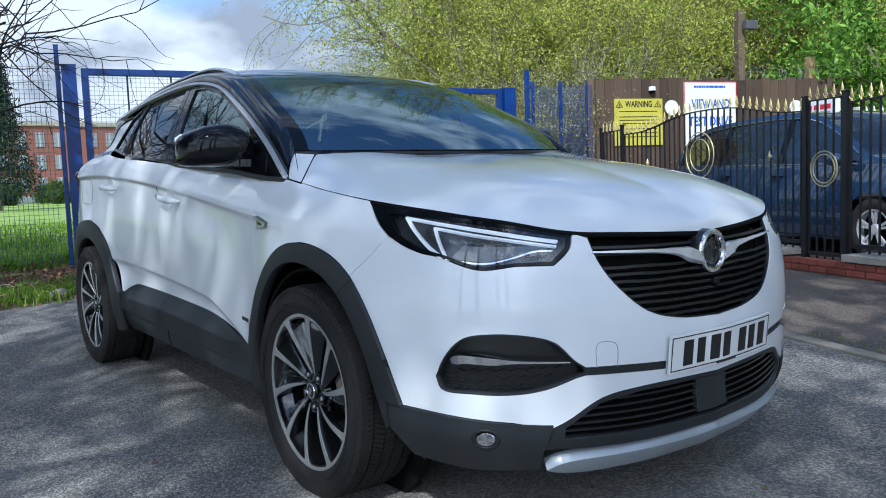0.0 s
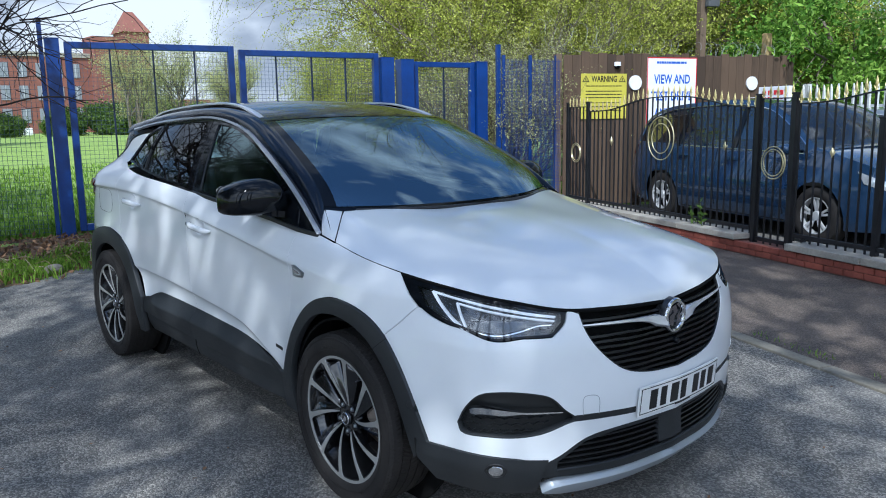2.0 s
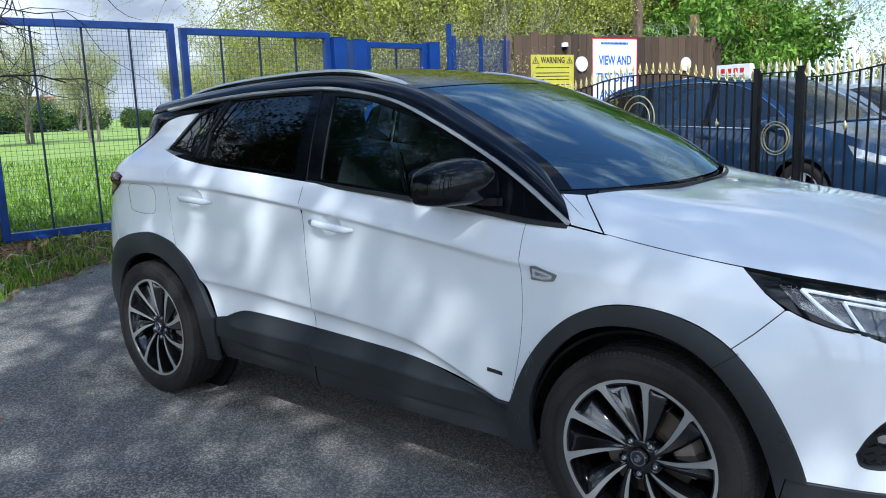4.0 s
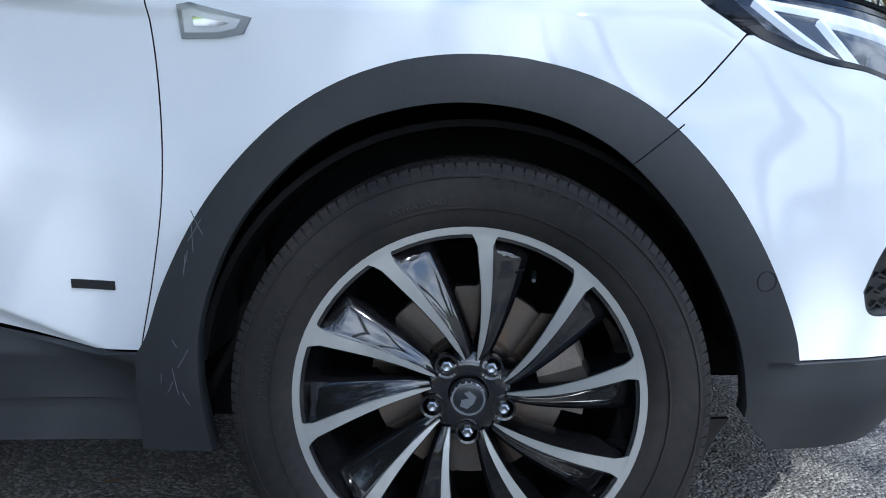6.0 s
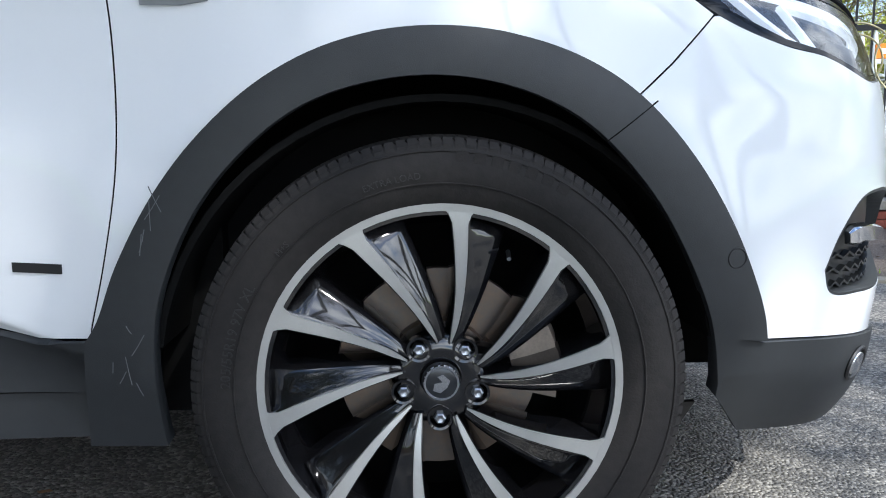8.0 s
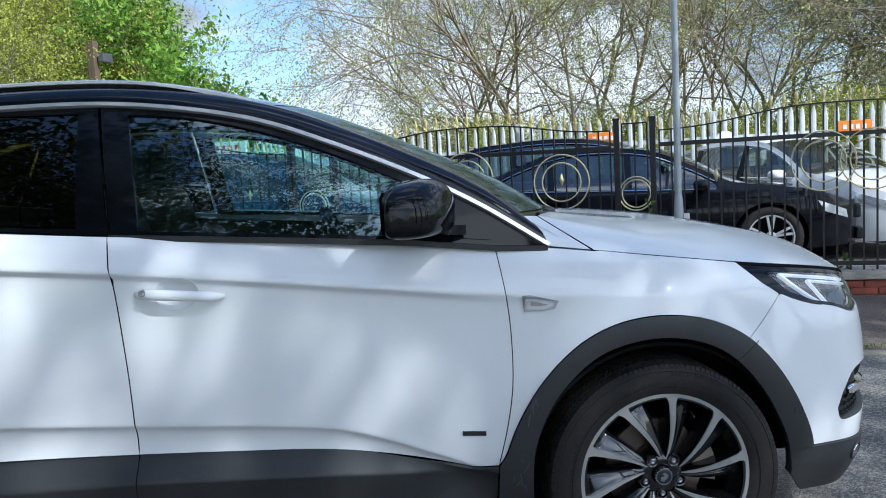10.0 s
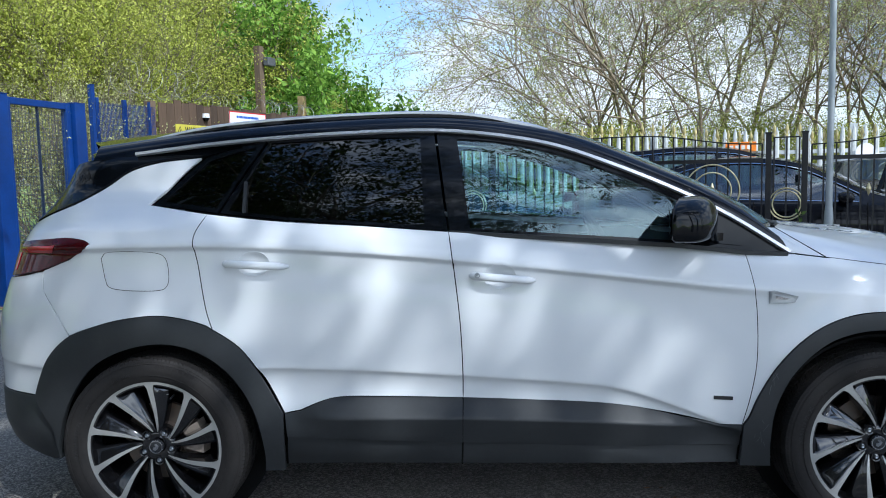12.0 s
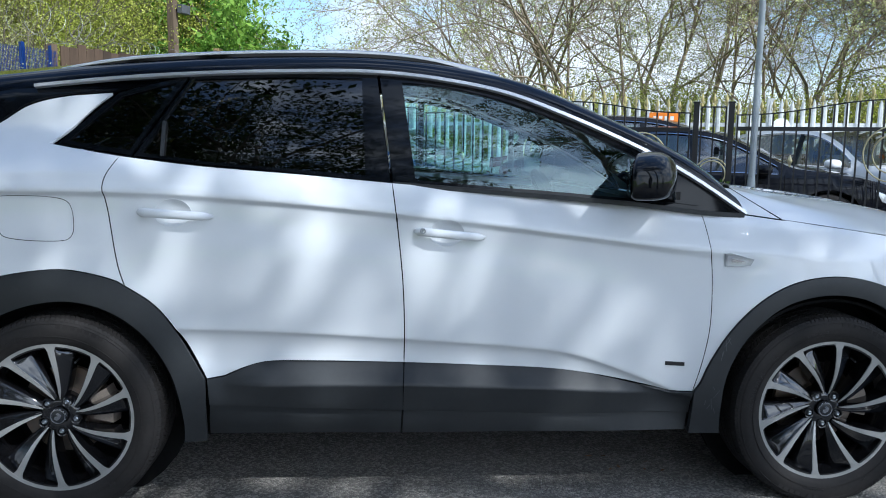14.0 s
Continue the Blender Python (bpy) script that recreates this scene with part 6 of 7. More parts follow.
def bars(s, x0, x1, z, h, material, seed=1):
    rnd = random.Random(seed)
    x = x0
    while x < x1:
        w = min(rnd.uniform(.03, .10), x1 - x)
        part("bar", box(x, x + w - .008, -.0065, -.0045, z - h / 2, z + h / 2), material, s)
        x += w


sg = board_sign("warning_sign", "yellow warning sign with black lettering on board fence", .37, 1.20, 1.42, 2.12, M["yellow"])
word(sg, "WARNING", 0, .265, .13, M["ink"], .46)
for x in (-.33, .33):
    part("triangle", ([(x - .065, -.0065, .22), (x + .065, -.0065, .22), (x, -.0065, .325), (x - .045, -.0068, .232), (x + .045, -.0068, .232), (x, -.0068, .305)], [(0, 1, 4, 3), (1, 2, 5, 4), (2, 0, 3, 5)]), M["ink"], sg)
    part("triangle_mark", box(x - .008, x + .008, -.007, -.005, .24, .28), M["ink"], sg)
for i, z in enumerate((.16, .08, .03, -.02, -.10, -.16, -.22)):
    bars(sg, -.33, .33, z, .013, M["ink"], i)
sv = board_sign("test_drive_sign", "white forecourt sign with blue capitals and red border", 1.58, 2.54, 1.02, 2.38, M["sign_white"])
for a in ((-.48, .48, .665, .68), (-.48, .48, -.68, -.665), (-.48, -.465, -.68, .68), (.465, .48, -.68, .68)):
    part("border", box(a[0], a[1], -.0055, -.0035, a[2], a[3]), M["sign_red"], sv)
bars(sv, -.30, .28, .60, .035, M["sign_blue"], 4)
for i, tx in enumerate(("VIEW AND", "TEST DRIVE", "ANY CAR")):
    word(sv, tx, 0, .33 - .27 * i, .20, M["sign_blue"], (.70, .80, .66)[i])
word(sv, "ASK", -.3, -.50, .17, M["ink"], .22)
bars(sv, -.12, .38, -.50, .10, M["ink"], 9)
for n_, z, r in ((1.36, 1.98, .115), (3.68, 1.97, .115)):
    d = thing("round_disc", "plain white round disc on board fence", "disc", fp(-4.66, n_, z), FENCE_RZ + 90, "white discs")
    part("disc", smoothed(revolve([(0, -.006), (r, -.006), (r, .02), (0, .02)], 28, "y", closed=False), 30), M["sign_white"], d)
dome = thing("dome_camera", "small white dome security camera on board fence", "camera", fp(-4.66, 1.02, 2.24), FENCE_RZ)
part("mount", smoothed(revolve([(0, .06), (.05, .06), (.055, .0), (0, .0)], 18, "z", closed=False), 40), M["sign_white"], dome)
part("dome", smoothed(revolve([(.045, 0), (.040, -.03), (.025, -.048), (0, -.055)], 18, "z", closed=False), 60), M["black_gloss"], dome)

pl = thing("floodlight_post", "tall dark timber post carrying a floodlight behind the fence", "post", fp(-4.95, 2.82), FENCE_RZ)
part("shaft", box(-.06, .06, -.06, .06, 0, 3.55, .008), M["post_wood"], pl)
part("floodlight", box(.10, .20, -.02, .20, 3.22, 3.36, .012), M["dark_lamp"], pl)
part("bracket", box(.05, .11, .02, .05, 3.26, 3.30), M["ink"], pl)
st = thing("timber_stump_post", "short pale timber post end above the fence", "post", fp(-5.1, 4.35), FENCE_RZ)
part("shaft", box(-.06, .06, -.06, .06, 0, 2.85, .01), mat("raw_timber", (.42, .30, .14), .8, var=.2, bump=.2), st)


def razor(u, n0, n1, z, seed, big, pitch):
    """Uneven coils: each turn with its own size, sag and pitch."""
    rng = np.random.default_rng(seed)
    rz_ = thing("razor_wire", "loose coils of galvanised razor wire above the fence", "razor wire", fp(u, 0, 0), FENCE_RZ, "razor wire")
    k = int((n1 - n0) / pitch)
    t = np.linspace(0, k, k * 26)
    j = np.arange(k + 2)
    ev = lambda lo, hi: np.interp(t, j, rng.uniform(lo, hi, k + 2))
    r, along = big * ev(.75, 1.25), n0 + pitch * (t + ev(-.45, .45))
    p = np.stack([ev(-.05, .05) + r * np.cos(2 * math.pi * t), along + .35 * r * np.sin(2 * math.pi * t + 1), z + ev(-.05, .05) + r * np.sin(2 * math.pi * t)], 1)
    part("coil", smoothed(sweep(p, ring_profile(.0022, 4), (0, 1, 0))), M["wire"], rz_)
    barbs = []
    for q in p[::4]:
        d = rng.normal(0, .012, 3)
        barbs.append(([q - d, q + d, q + rng.normal(0, .004, 3)], [(0, 1, 2)]))
    tagged(part("barbs", join(*barbs), M["wire"], rz_), kind="stuff")


razor(-4.9, -.3, 1.1, 2.70, 1, .20, .23)
razor(-4.92, 1.2, 2.5, 2.52, 2, .13, .17)
razor(-4.95, 2.7, 4.6, 2.50, 3, .16, .13)

# ---------------------------------------------------------------- blue gates
GX, GATE_RZ = -6.14, -12.16
GZ = .15


def gp(s):
    return (GX + .2107 * s, .9776 * s, GZ)


def gate_leaf(y0, y1, top, uprights, label, group="blue gates"):
    g = thing("mesh_gate", label, "gate", gp(y0), GATE_RZ, group)
    b, w, h = .04, y1 - y0, top - GZ
    for nm, d in (("stile", (-b, b, 0, .075, .06, h)), ("stile", (-b, b, w - .075, w, .06, h)), ("top_rail", (-b, b, .076, w - .076, h - .075, h)), ("bottom_rail", (-b, b, .076, w - .076, .06, .14))):
        part(nm, box(*d, .006), M["blue_steel"], g)
    for k in range(uprights):
        y = w * (k + 1) / (uprights + 1)
        part("upright", box(-.010, .010, y - .010, y + .010, .14, h - .075, .002), M["upright"], g)
    wires = []
    for y in np.arange(.08, w - .08, .050):
        wires.append(raw_box(-.0015, .0015, y - .0015, y + .0015, .14, h - .075))
    for z in np.arange(.16, h - .08, .050):
        wires.append(raw_box(.0016, .0046, .076, w - .076, z - .0016, z + .0016))
    tagged(part("wire_mesh", join(*wires), M["mesh_wire"], g), kind="stuff")
    return g


M["upright"] = mat("dark_upright_paint", (.008, .016, .045), .4, var=.2)
M["mesh_wire"] = mat("mesh_wire_paint", (.05, .075, .11), .5, var=.1)


def gate_post(s, w, top, label="thick square blue steel gate post"):
    x, y, z = gp(s)
    p = thing("gate_post", label, "post", (x, y, z - .16), GATE_RZ, "blue gate posts")
    part("shaft", box(-w / 2, w / 2, -w / 2, w / 2, 0, top - GZ + .16, .006), M["blue_steel"], p)
    part("cap", box(-w / 2 - .004, w / 2 + .004, -w / 2 - .004, w / 2 + .004, top - GZ + .157, top - GZ + .166, .003), M["blue_steel"], p)
    return p


gate_post(.165, .15, 2.44)
gate_post(.05, .05, 2.66, "slim blue steel mesh fence post")
gate_leaf(.29, 2.235, 2.41, 3, "blue steel gate leaf with wire mesh infill")
gate_leaf(2.30, 4.23, 2.37, 3, "blue steel gate leaf with wire mesh infill")
gate_post(4.345, .19, 2.31)
gate_post(4.645, .20, 2.29)
gate_leaf(4.765, 5.775, 2.27, 1, "narrow blue pedestrian gate with mesh")
gate_post(5.88, .18, 2.28)
gate_post(6.21, .06, 2.54, "slim blue steel mesh fence post")
for a, b, top in (((-6.14, -.02), (-7.2, -3.2), 2.45), ((-7.2, -3.2), (-8.4, -7.0), 2.45), (gp(6.25)[:2], fp(-4.72, .04)[:2], 2.5)):
    a, b = Vector((*a, 0)), Vector((*b, 0))
    L_ = (b - a).length
    g = thing("mesh_fence", "blue welded wire mesh fence panel", "fence", (a.x, a.y, float(lie(a.x))), math.degrees(math.atan2(b.y - a.y, b.x - a.x)), "blue mesh fence")
    dense_ = a.y > 5
    ws = [raw_box(x - .0022, x + .0022, -.0022, .0022, .05, top - .16) for x in np.arange(.03, L_, .021 if dense_ else .05)] + [raw_box(0, L_, .0016, .0046, z - .0016, z + .0016) for z in np.arange(.06, top - .16, .05)]
    tagged(part("wire_mesh", join(*ws), M["blue_steel"] if a.y > 5 else M["mesh_wire"], g), kind="stuff")
    if dense_:
        for x in (.06, L_ / 2, L_ - .06):
            part("fence_post", raw_box(x - .025, x + .025, .01, .05, 0, 2.40), M["blue_steel"], g)


# ---------------------------------------------------------------- other cars
def other_car(name, label, paint, length, width, height, wb, front_over, roof, belt, loc, rz, tail="red_lens", wheel_r=.33, rim=.205):
    """roof: [(x, z)] of the top line nose to tail, x from the front axle back; built facing +x, right flank to -y."""
    c = thing(name, label, "car", loc, rz)
    x_f, x_r = front_over, -wb - (length - wb - front_over)
    top = catmull(roof, 8)
    hw = width / 2

    def flank(x, z):
        x, z = np.asarray(x, float), np.asarray(z, float)
        t = (x - x_r) / (x_f - x_r)
        w = hw * (1 - .34 * np.clip((t - .86) / .14, 0, 1) ** 2.2 - .24 * np.clip((.12 - t) / .12, 0, 1) ** 2)
        zb = np.interp(x, [x_r, x_f], [belt[1], belt[0]])
        w = w - np.clip(z - zb, 0, 9) * .42 - .065 * np.clip((z - .70) / .3, 0, 1) ** 1.2 - .03 * np.clip((.62 - z) / .3, 0, 1) ** 1.5 - .05 * np.clip(.32 - z, 0, 1) / .15
        return np.stack([x, -w, z], -1)

    def arch_cut(xc):
        return [(xc + (wheel_r + .05) * math.cos(t), wheel_r + (wheel_r + .05) * math.sin(t)) for t in np.linspace(-.35, math.pi + .35, 18)]
    low = [(x_r + .06, .30)] + arch_cut(-wb)[::-1] + [(-wb + wheel_r + .12, .20), (-wheel_r - .12, .20)] + arch_cut(0)[::-1] + [(x_f - .06, .22)]
    low = [p for p in low if p[1] > .15]
    zb = lambda x: float(np.interp(x, [x_r, x_f], [belt[1], belt[0]]))
    up = [tuple(p) for p in top]
    # daylight opening: between belt and roof line
    glass_top = [(x, z - .075) for x, z in up if z - .075 > zb(x) + .03]
    xa, xb = glass_top[0][0] - .10, glass_top[-1][0] + .12
    dlo = [(x, z) for x, z in glass_top if xb < x < xa] 
    dlo = [(xa + .02, zb(xa) + .02)] + dlo + [(xb - .03, zb(xb) + .03)]
    for side in (1, -1):
        sk = part("flank", panel(up + low, flank, side=side, holes=[dlo], step=.12, gap=0, depth=.02, centre=(-wb / 2, 0, .6)), paint, c)
        w = part("side_glass", panel(dlo, flank, side=side, lift=-.012, rim=False, gap=-.004, step=.15, centre=(-wb / 2, 0, .6)), M["tint"], sk)
        w.visible_shadow = False
        for t in (.36, .70):
            x = xa + (xb - xa) * t
            zt = float(np.interp(-x, [-p[0] for p in dlo], [p[1] for p in dlo]))
            part("pillar", panel([(x - .04, zb(x)), (x + .04, zb(x)), (x + .02, zt + .02), (x - .06, zt + .02)], flank, side=side, lift=.002, step=.2, centre=(-wb / 2, 0, .6)), M["black_gloss"], sk)
        a = flank(*np.array([(xa, zb(xa) + .01), ((xa + xb) / 2, zb((xa + xb) / 2) + .01), (xb, zb(xb) + .01)]).T)
        part("belt_trim", mirrored(sweep(a, [(-.008, 0), (0, .008), (.008, 0), (0, -.008)], (0, -1, 0)), side), M["chrome"], sk)
        a = flank(*np.array([p for p in dlo[1:-1]]).T) + [0, -.004, .012]
        part("window_trim", mirrored(sweep(a, [(-.007, 0), (0, .007), (.007, 0), (0, -.007)], (0, -1, 0)), side), M["chrome"], sk)
        zh = zb(0)
        part("headlamp", panel([(x_f - .42, zh - .14), (x_f - .10, zh - .26), (x_f - .08, zh - .36), (x_f - .34, zh - .27)], flank, side=side, lift=.006, step=.1, centre=(-wb / 2, 0, .6)), M["lens_solid"], c)
        part("tail_lamp", panel([(x_r + .30, zb(x_r) - .03), (x_r + .04, zb(x_r) - .05), (x_r + .03, zb(x_r) - .20), (x_r + .20, zb(x_r) - .17)], flank, side=side, lift=.006, step=.1, centre=(-wb / 2, 0, .6)), M[tail], c)
        v, f = egg(.0, 0, 0, .09, .11, .065)
        xm = xa - .16
        part("door_mirror", smoothed(mirrored(([(x + xm, y - hw - .05, z + zb(xm) + .06) for x, y, z in v], f), side), 80), paint, c)
        for hx in (-wb * .52, -wb * .86):
            part("door_handle", mirrored(join(raw_box(hx, hx + .18, -hw - .012, -hw + .03, zb(hx) - .12, zb(hx) - .095)), side), paint, c)
        for dx in (-.50, -wb * .60, -wb * .93):
            a = flank(np.full(8, dx), np.linspace(.30, zb(dx), 8))
            part("door_seam", mirrored(sweep(a + [0, -.001, 0], ring_profile(.004, 4), (1, 0, 0)), side), M["dark"], c)
        for xw in (0, -wb):
            q = rim / .205
            pf = [(rim, -.09), (rim + .02, -.105), (wheel_r - .04, -.108), (wheel_r - .008, -.09), (wheel_r, -.07), (wheel_r, .09), (rim, .10)]
            P_ = lambda d, xw=xw: mirrored(([(x + xw, y - hw + .125, z + wheel_r) for x, y, z in d[0]], d[1]), side)
            wh = part("wheel", smoothed(P_(revolve(pf, 36)), 35), M["rubber"], c, "silver alloy wheel")
            part("rim_lip", smoothed(P_(revolve([(.196 * q, -.100), (.208 * q, -.102), (.208 * q, -.09), (.19 * q, .02)], 36)), 35), M["alloy_far"], wh)
            part("rim_back", smoothed(P_(revolve([(0, -.02), (.2 * q, -.02), (.2 * q, .0), (0, .0)], 24, closed=False))), M["dark"], wh)
            for k in range(5):
                for o in (-9, 9):
                    part("spoke", P_(spoke_blade(72 * k + 90 + o * .5, 72 * k + 90 + o, .03, .20 * q, .024, .026, 0, -.095, -.07, 4)), M["alloy_far"], wh)
            part("hub", smoothed(P_(revolve([(0, -.092), (.05, -.09), (.06, -.06), (0, -.06)], 18, closed=False))), M["alloy_far"], wh)
    # the skin over the top
    e = flank(top[:, 0], top[:, 1])
    for i0, i1, nm in skin_runs(top, zb):
        a = e[i0:i1 + 1]
        rows = []
        for p in a:
            for v_ in np.linspace(-1, 1, 13):
                q = 1 - abs(v_) ** 2.4
                bow = .10 * q if nm in ("windscreen", "nose") else (-.08 * q if nm in ("rear_screen", "tail") else 0)
                rows.append((p[0] + bow, -p[1] * v_ * -1, p[2] + .035 * q))
        m_ = len(a)
        ob = part(nm, smoothed((rows, [(i * 13 + j, i * 13 + j + 1, (i + 1) * 13 + j + 1, (i + 1) * 13 + j) for i in range(m_ - 1) for j in range(12)]), 60), M["tint"] if "screen" in nm else paint, c)
        if "screen" in nm:
            ob.visible_shadow = False
    # nose: bumper face, grille, plate
    for nm, x0, sg_, m_ in (("front_face", x_f, 1, paint), ("rear_face", x_r, -1, paint)):
        zt = up[0][1] if sg_ > 0 else up[-1][1]
        pts = []
        zs = np.linspace(.22, zt + .02, 8)
        for z in zs:
            for v_ in np.linspace(-1, 1, 13):
                w_ = float(-flank(x0 - .01 * sg_, z)[1])
                pts.append((x0 - .02 * sg_ + sg_ * .13 * (1 - abs(v_) ** 2.5) - sg_ * .10 * max(0, (z - .55)) ** 1.2, v_ * w_, z))
        part(nm, smoothed((pts, [(i * 13 + j, i * 13 + j + 1, (i + 1) * 13 + j + 1, (i + 1) * 13 + j) for i in range(7) for j in range(12)]), 60), m_, c)
    part("grille", box(x_f + .05, x_f + .118, -.42, .42, .50, .66, .02), M["grille"], c)
    part("lower_grille", box(x_f + .05, x_f + .122, -.50, .50, .26, .40, .02), M["grille"], c)
    pb = part("number_plate", box(x_f + .10, x_f + .130, -.26, .26, .41, .52, .004), M["plate"], c, "white plate with dark bars")
    for k in range(6):
        part("plate_bar", box(x_f + .129, x_f + .132, -.20 + .07 * k, -.16 + .07 * k, .43, .50), M["ink"], pb)
    for k in range(5):
        part("cabin_seat", box(-wb * (.42 if k < 2 else .75) - .06, -wb * (.42 if k < 2 else .75) + .06, (-.55, .1, -.6, -.2, .2)[k], (-.1, .55, -.25, .2, .6)[k], .5, 1.12, .05), M["seat"], c)
    part("under_body", box(x_r + .25, x_f - .25, -hw + .32, hw - .32, .18, .62), M["dark"], c)
    part("cabin_floor", box(-wb + .45, -.45, -hw + .06, hw - .06, .22, .5), M["dark"], c)
    return c


def skin_runs(top, zb):
    """Bonnet, screen, roof, rear screen, tail along the top line, split where it bends up or down."""
    z, x = top[:, 1], top[:, 0]
    hi = z.max()
    up_ = [i for i in range(len(z)) if z[i] > zb(x[i]) + .06]
    a, d = up_[0], up_[-1]
    b = next(i for i in range(a, len(z)) if z[i] > hi - .07)
    c_ = max(i for i in range(len(z)) if z[i] > hi - .09)
    return [(0, a, "bonnet"), (a, b, "windscreen"), (b, c_, "roof"), (c_, d, "rear_screen"), (d, len(z) - 1, "tail")]


M["tint"] = glass_mat("parked_car_glass", (.72, .90, .88), .62, 2.1)
M["lens_solid"] = mat("lamp_glass_solid", (.55, .58, .62), .08, .6, var=.3, scale=20, coat=1)
M["alloy_far"] = mat("silver_alloy", (.66, .67, .68), .35, .5, var=.08)
M["blue_paint"] = mat("slate_blue_paint", (.018, .045, .100), .12, .3, var=.05, scale=2, coat=1)
M["black_paint"] = mat("black_car_paint", (.004, .0045, .007), .06, var=.1, spec=.3)
M["white_paint2"] = mat("plain_white_paint", (.78, .79, .80), .32, var=.03, coat=1)
M["grey_paint"] = mat("silver_grey_paint", (.30, .33, .36), .3, .5, var=.05, coat=1)

other_car("parked_people_carrier", "slate blue people carrier behind the railings", M["blue_paint"], 4.80, 1.88, 1.64, 2.85, .92,
                 [(.90, .80), (.55, .93), (.18, 1.03), (-.10, 1.09), (-.55, 1.36), (-1.0, 1.57), (-1.6, 1.645), (-2.4, 1.63), (-3.1, 1.56), (-3.45, 1.42), (-3.72, 1.06), (-3.82, .8)], (.98, 1.06), fp(-.45, 1.84), FENCE_RZ)
black = other_car("parked_saloon", "glossy black saloon with chrome window trim", M["black_paint"], 4.92, 1.87, 1.45, 2.88, .90,
                  [(.88, .70), (.5, .84), (0, .93), (-.42, .99), (-.85, 1.20), (-1.25, 1.37), (-1.75, 1.44), (-2.3, 1.42), (-2.8, 1.28), (-3.25, 1.10), (-3.7, 1.03), (-3.95, .96), (-4.02, .7)], (.86, .98), fp(4.60, 2.63), FENCE_RZ, wheel_r=.345, rim=.245)
other_car("parked_hatchback", "white hatchback with chrome grille behind railings", M["white_paint2"], 4.36, 1.82, 1.48, 2.65, .90,
                   [(.88, .74), (.5, .88), (.1, .98), (-.25, 1.03), (-.7, 1.28), (-1.1, 1.43), (-1.7, 1.48), (-2.4, 1.43), (-2.9, 1.32), (-3.25, 1.05), (-3.4, .8)], (.92, 1.0), fp(5.95, 3.25), FENCE_RZ - 52)
other_car("parked_grey_car", "silver grey car facing out behind the railings", M["grey_paint"], 4.2, 1.78, 1.50, 2.55, .86,
                  [(.84, .74), (.5, .88), (.1, .98), (-.2, 1.03), (-.6, 1.28), (-1.0, 1.45), (-1.6, 1.50), (-2.3, 1.45), (-2.8, 1.34), (-3.1, 1.05), (-3.25, .8)], (.92, 1.0), fp(-.5, 3.9), FENCE_RZ)
other_car("parked_dark_estate", "dark blue estate car beyond the black saloon", M["black_paint"], 4.4, 1.8, 1.62, 2.6, .88,
                 [(.86, .84), (.5, .96), (.1, 1.05), (-.2, 1.1), (-.6, 1.36), (-1.0, 1.55), (-1.6, 1.62), (-2.3, 1.6), (-2.9, 1.5), (-3.15, 1.15), (-3.25, .8)], (1.0, 1.08), fp(3.7, 3.75), FENCE_RZ + 4)
for (u, n_, z, w) in ((2.66, 3.75, 1.54, .42), (5.85, 3.6, 1.49, .40), (-2.2, 1.9, 1.66, .55)):
    b_ = thing("roof_board", "orange price board with pale bars on a car roof" if w < .5 else "white price board with red bars on a car roof", "sign", fp(u, n_, z), FENCE_RZ)
    bm = box(-w / 2, w / 2, -.03, .03, 0, .16, .006)
    part("panel", bm, M["orange"] if w < .5 else M["sign_white"], b_)
    for k in range(4):
        part("bar", box(-w * .36 + w * .19 * k, -w * .36 + w * .19 * k + w * .12, -.034, -.029, .05, .11), M["plate"] if w < .5 else M["sign_red"], b_)
dsc = thing("round_disc", "plain white round disc hung on palisade", "disc", fp(4.35, 4.58, 1.52), FENCE_RZ, "white discs")
part("disc", smoothed(revolve([(0, -.006), (.13, -.006), (.13, .01), (0, .01)], 28, "y", closed=False), 30), M["sign_white"], dsc)

# ---------------------------------------------------------------- far buildings

def window_grid(parent, x, y0, y1, z0, z1, ny, nz, w, h):
    for i in range(ny):
        for j in range(nz):
            y = y0 + (y1 - y0) * (i + .5) / ny
            z = z0 + (z1 - z0) * (j + .5) / nz
            win = part("window", raw_box(x - .05, x + .10, y - w / 2, y + w / 2, z - h / 2, z + h / 2), M["mill_trim"], parent)
            part("glazing_bar", raw_box(x + .10, x + .16, y - .06, y + .06, z - h / 2, z + h / 2), M["pale_trim"], win)


mill = thing("mill_building", "long red brick mill with rows of tall windows", "building", (-113, 26, 0))
part("wall", box(-8, 0, -30, 7.6, 0, 10.3), M["mill"], mill)
part("parapet", box(-8.2, .25, -30.2, 7.5, 10.3, 10.9), M["coping"], mill)
window_grid(mill, 0, -29, 6.6, 1.0, 10.0, 16, 3, 1.1, 1.9)
part("stair_tower", box(-3, 1.6, 7.6, 12.4, 0, 13.2), M["mill"], mill)
part("tower_body", box(-6, -1, 13.0, 16.4, 0, 14.3), M["mill"], mill)
part("tower_roof", ([(-6.3, 12.7, 14.3), (-.7, 12.7, 14.3), (-.7, 16.7, 14.3), (-6.3, 16.7, 14.3), (-3.5, 13.9, 17.4), (-3.5, 15.2, 17.4)], [(0, 1, 4), (1, 2, 5, 4), (2, 3, 5), (3, 0, 4, 5), (3, 2, 1, 0)]), M["mill"], mill, "hipped red roof")
part("low_wing", box(-2, 4, 8.2, 24, 0, 4.6), M["mill"], mill)
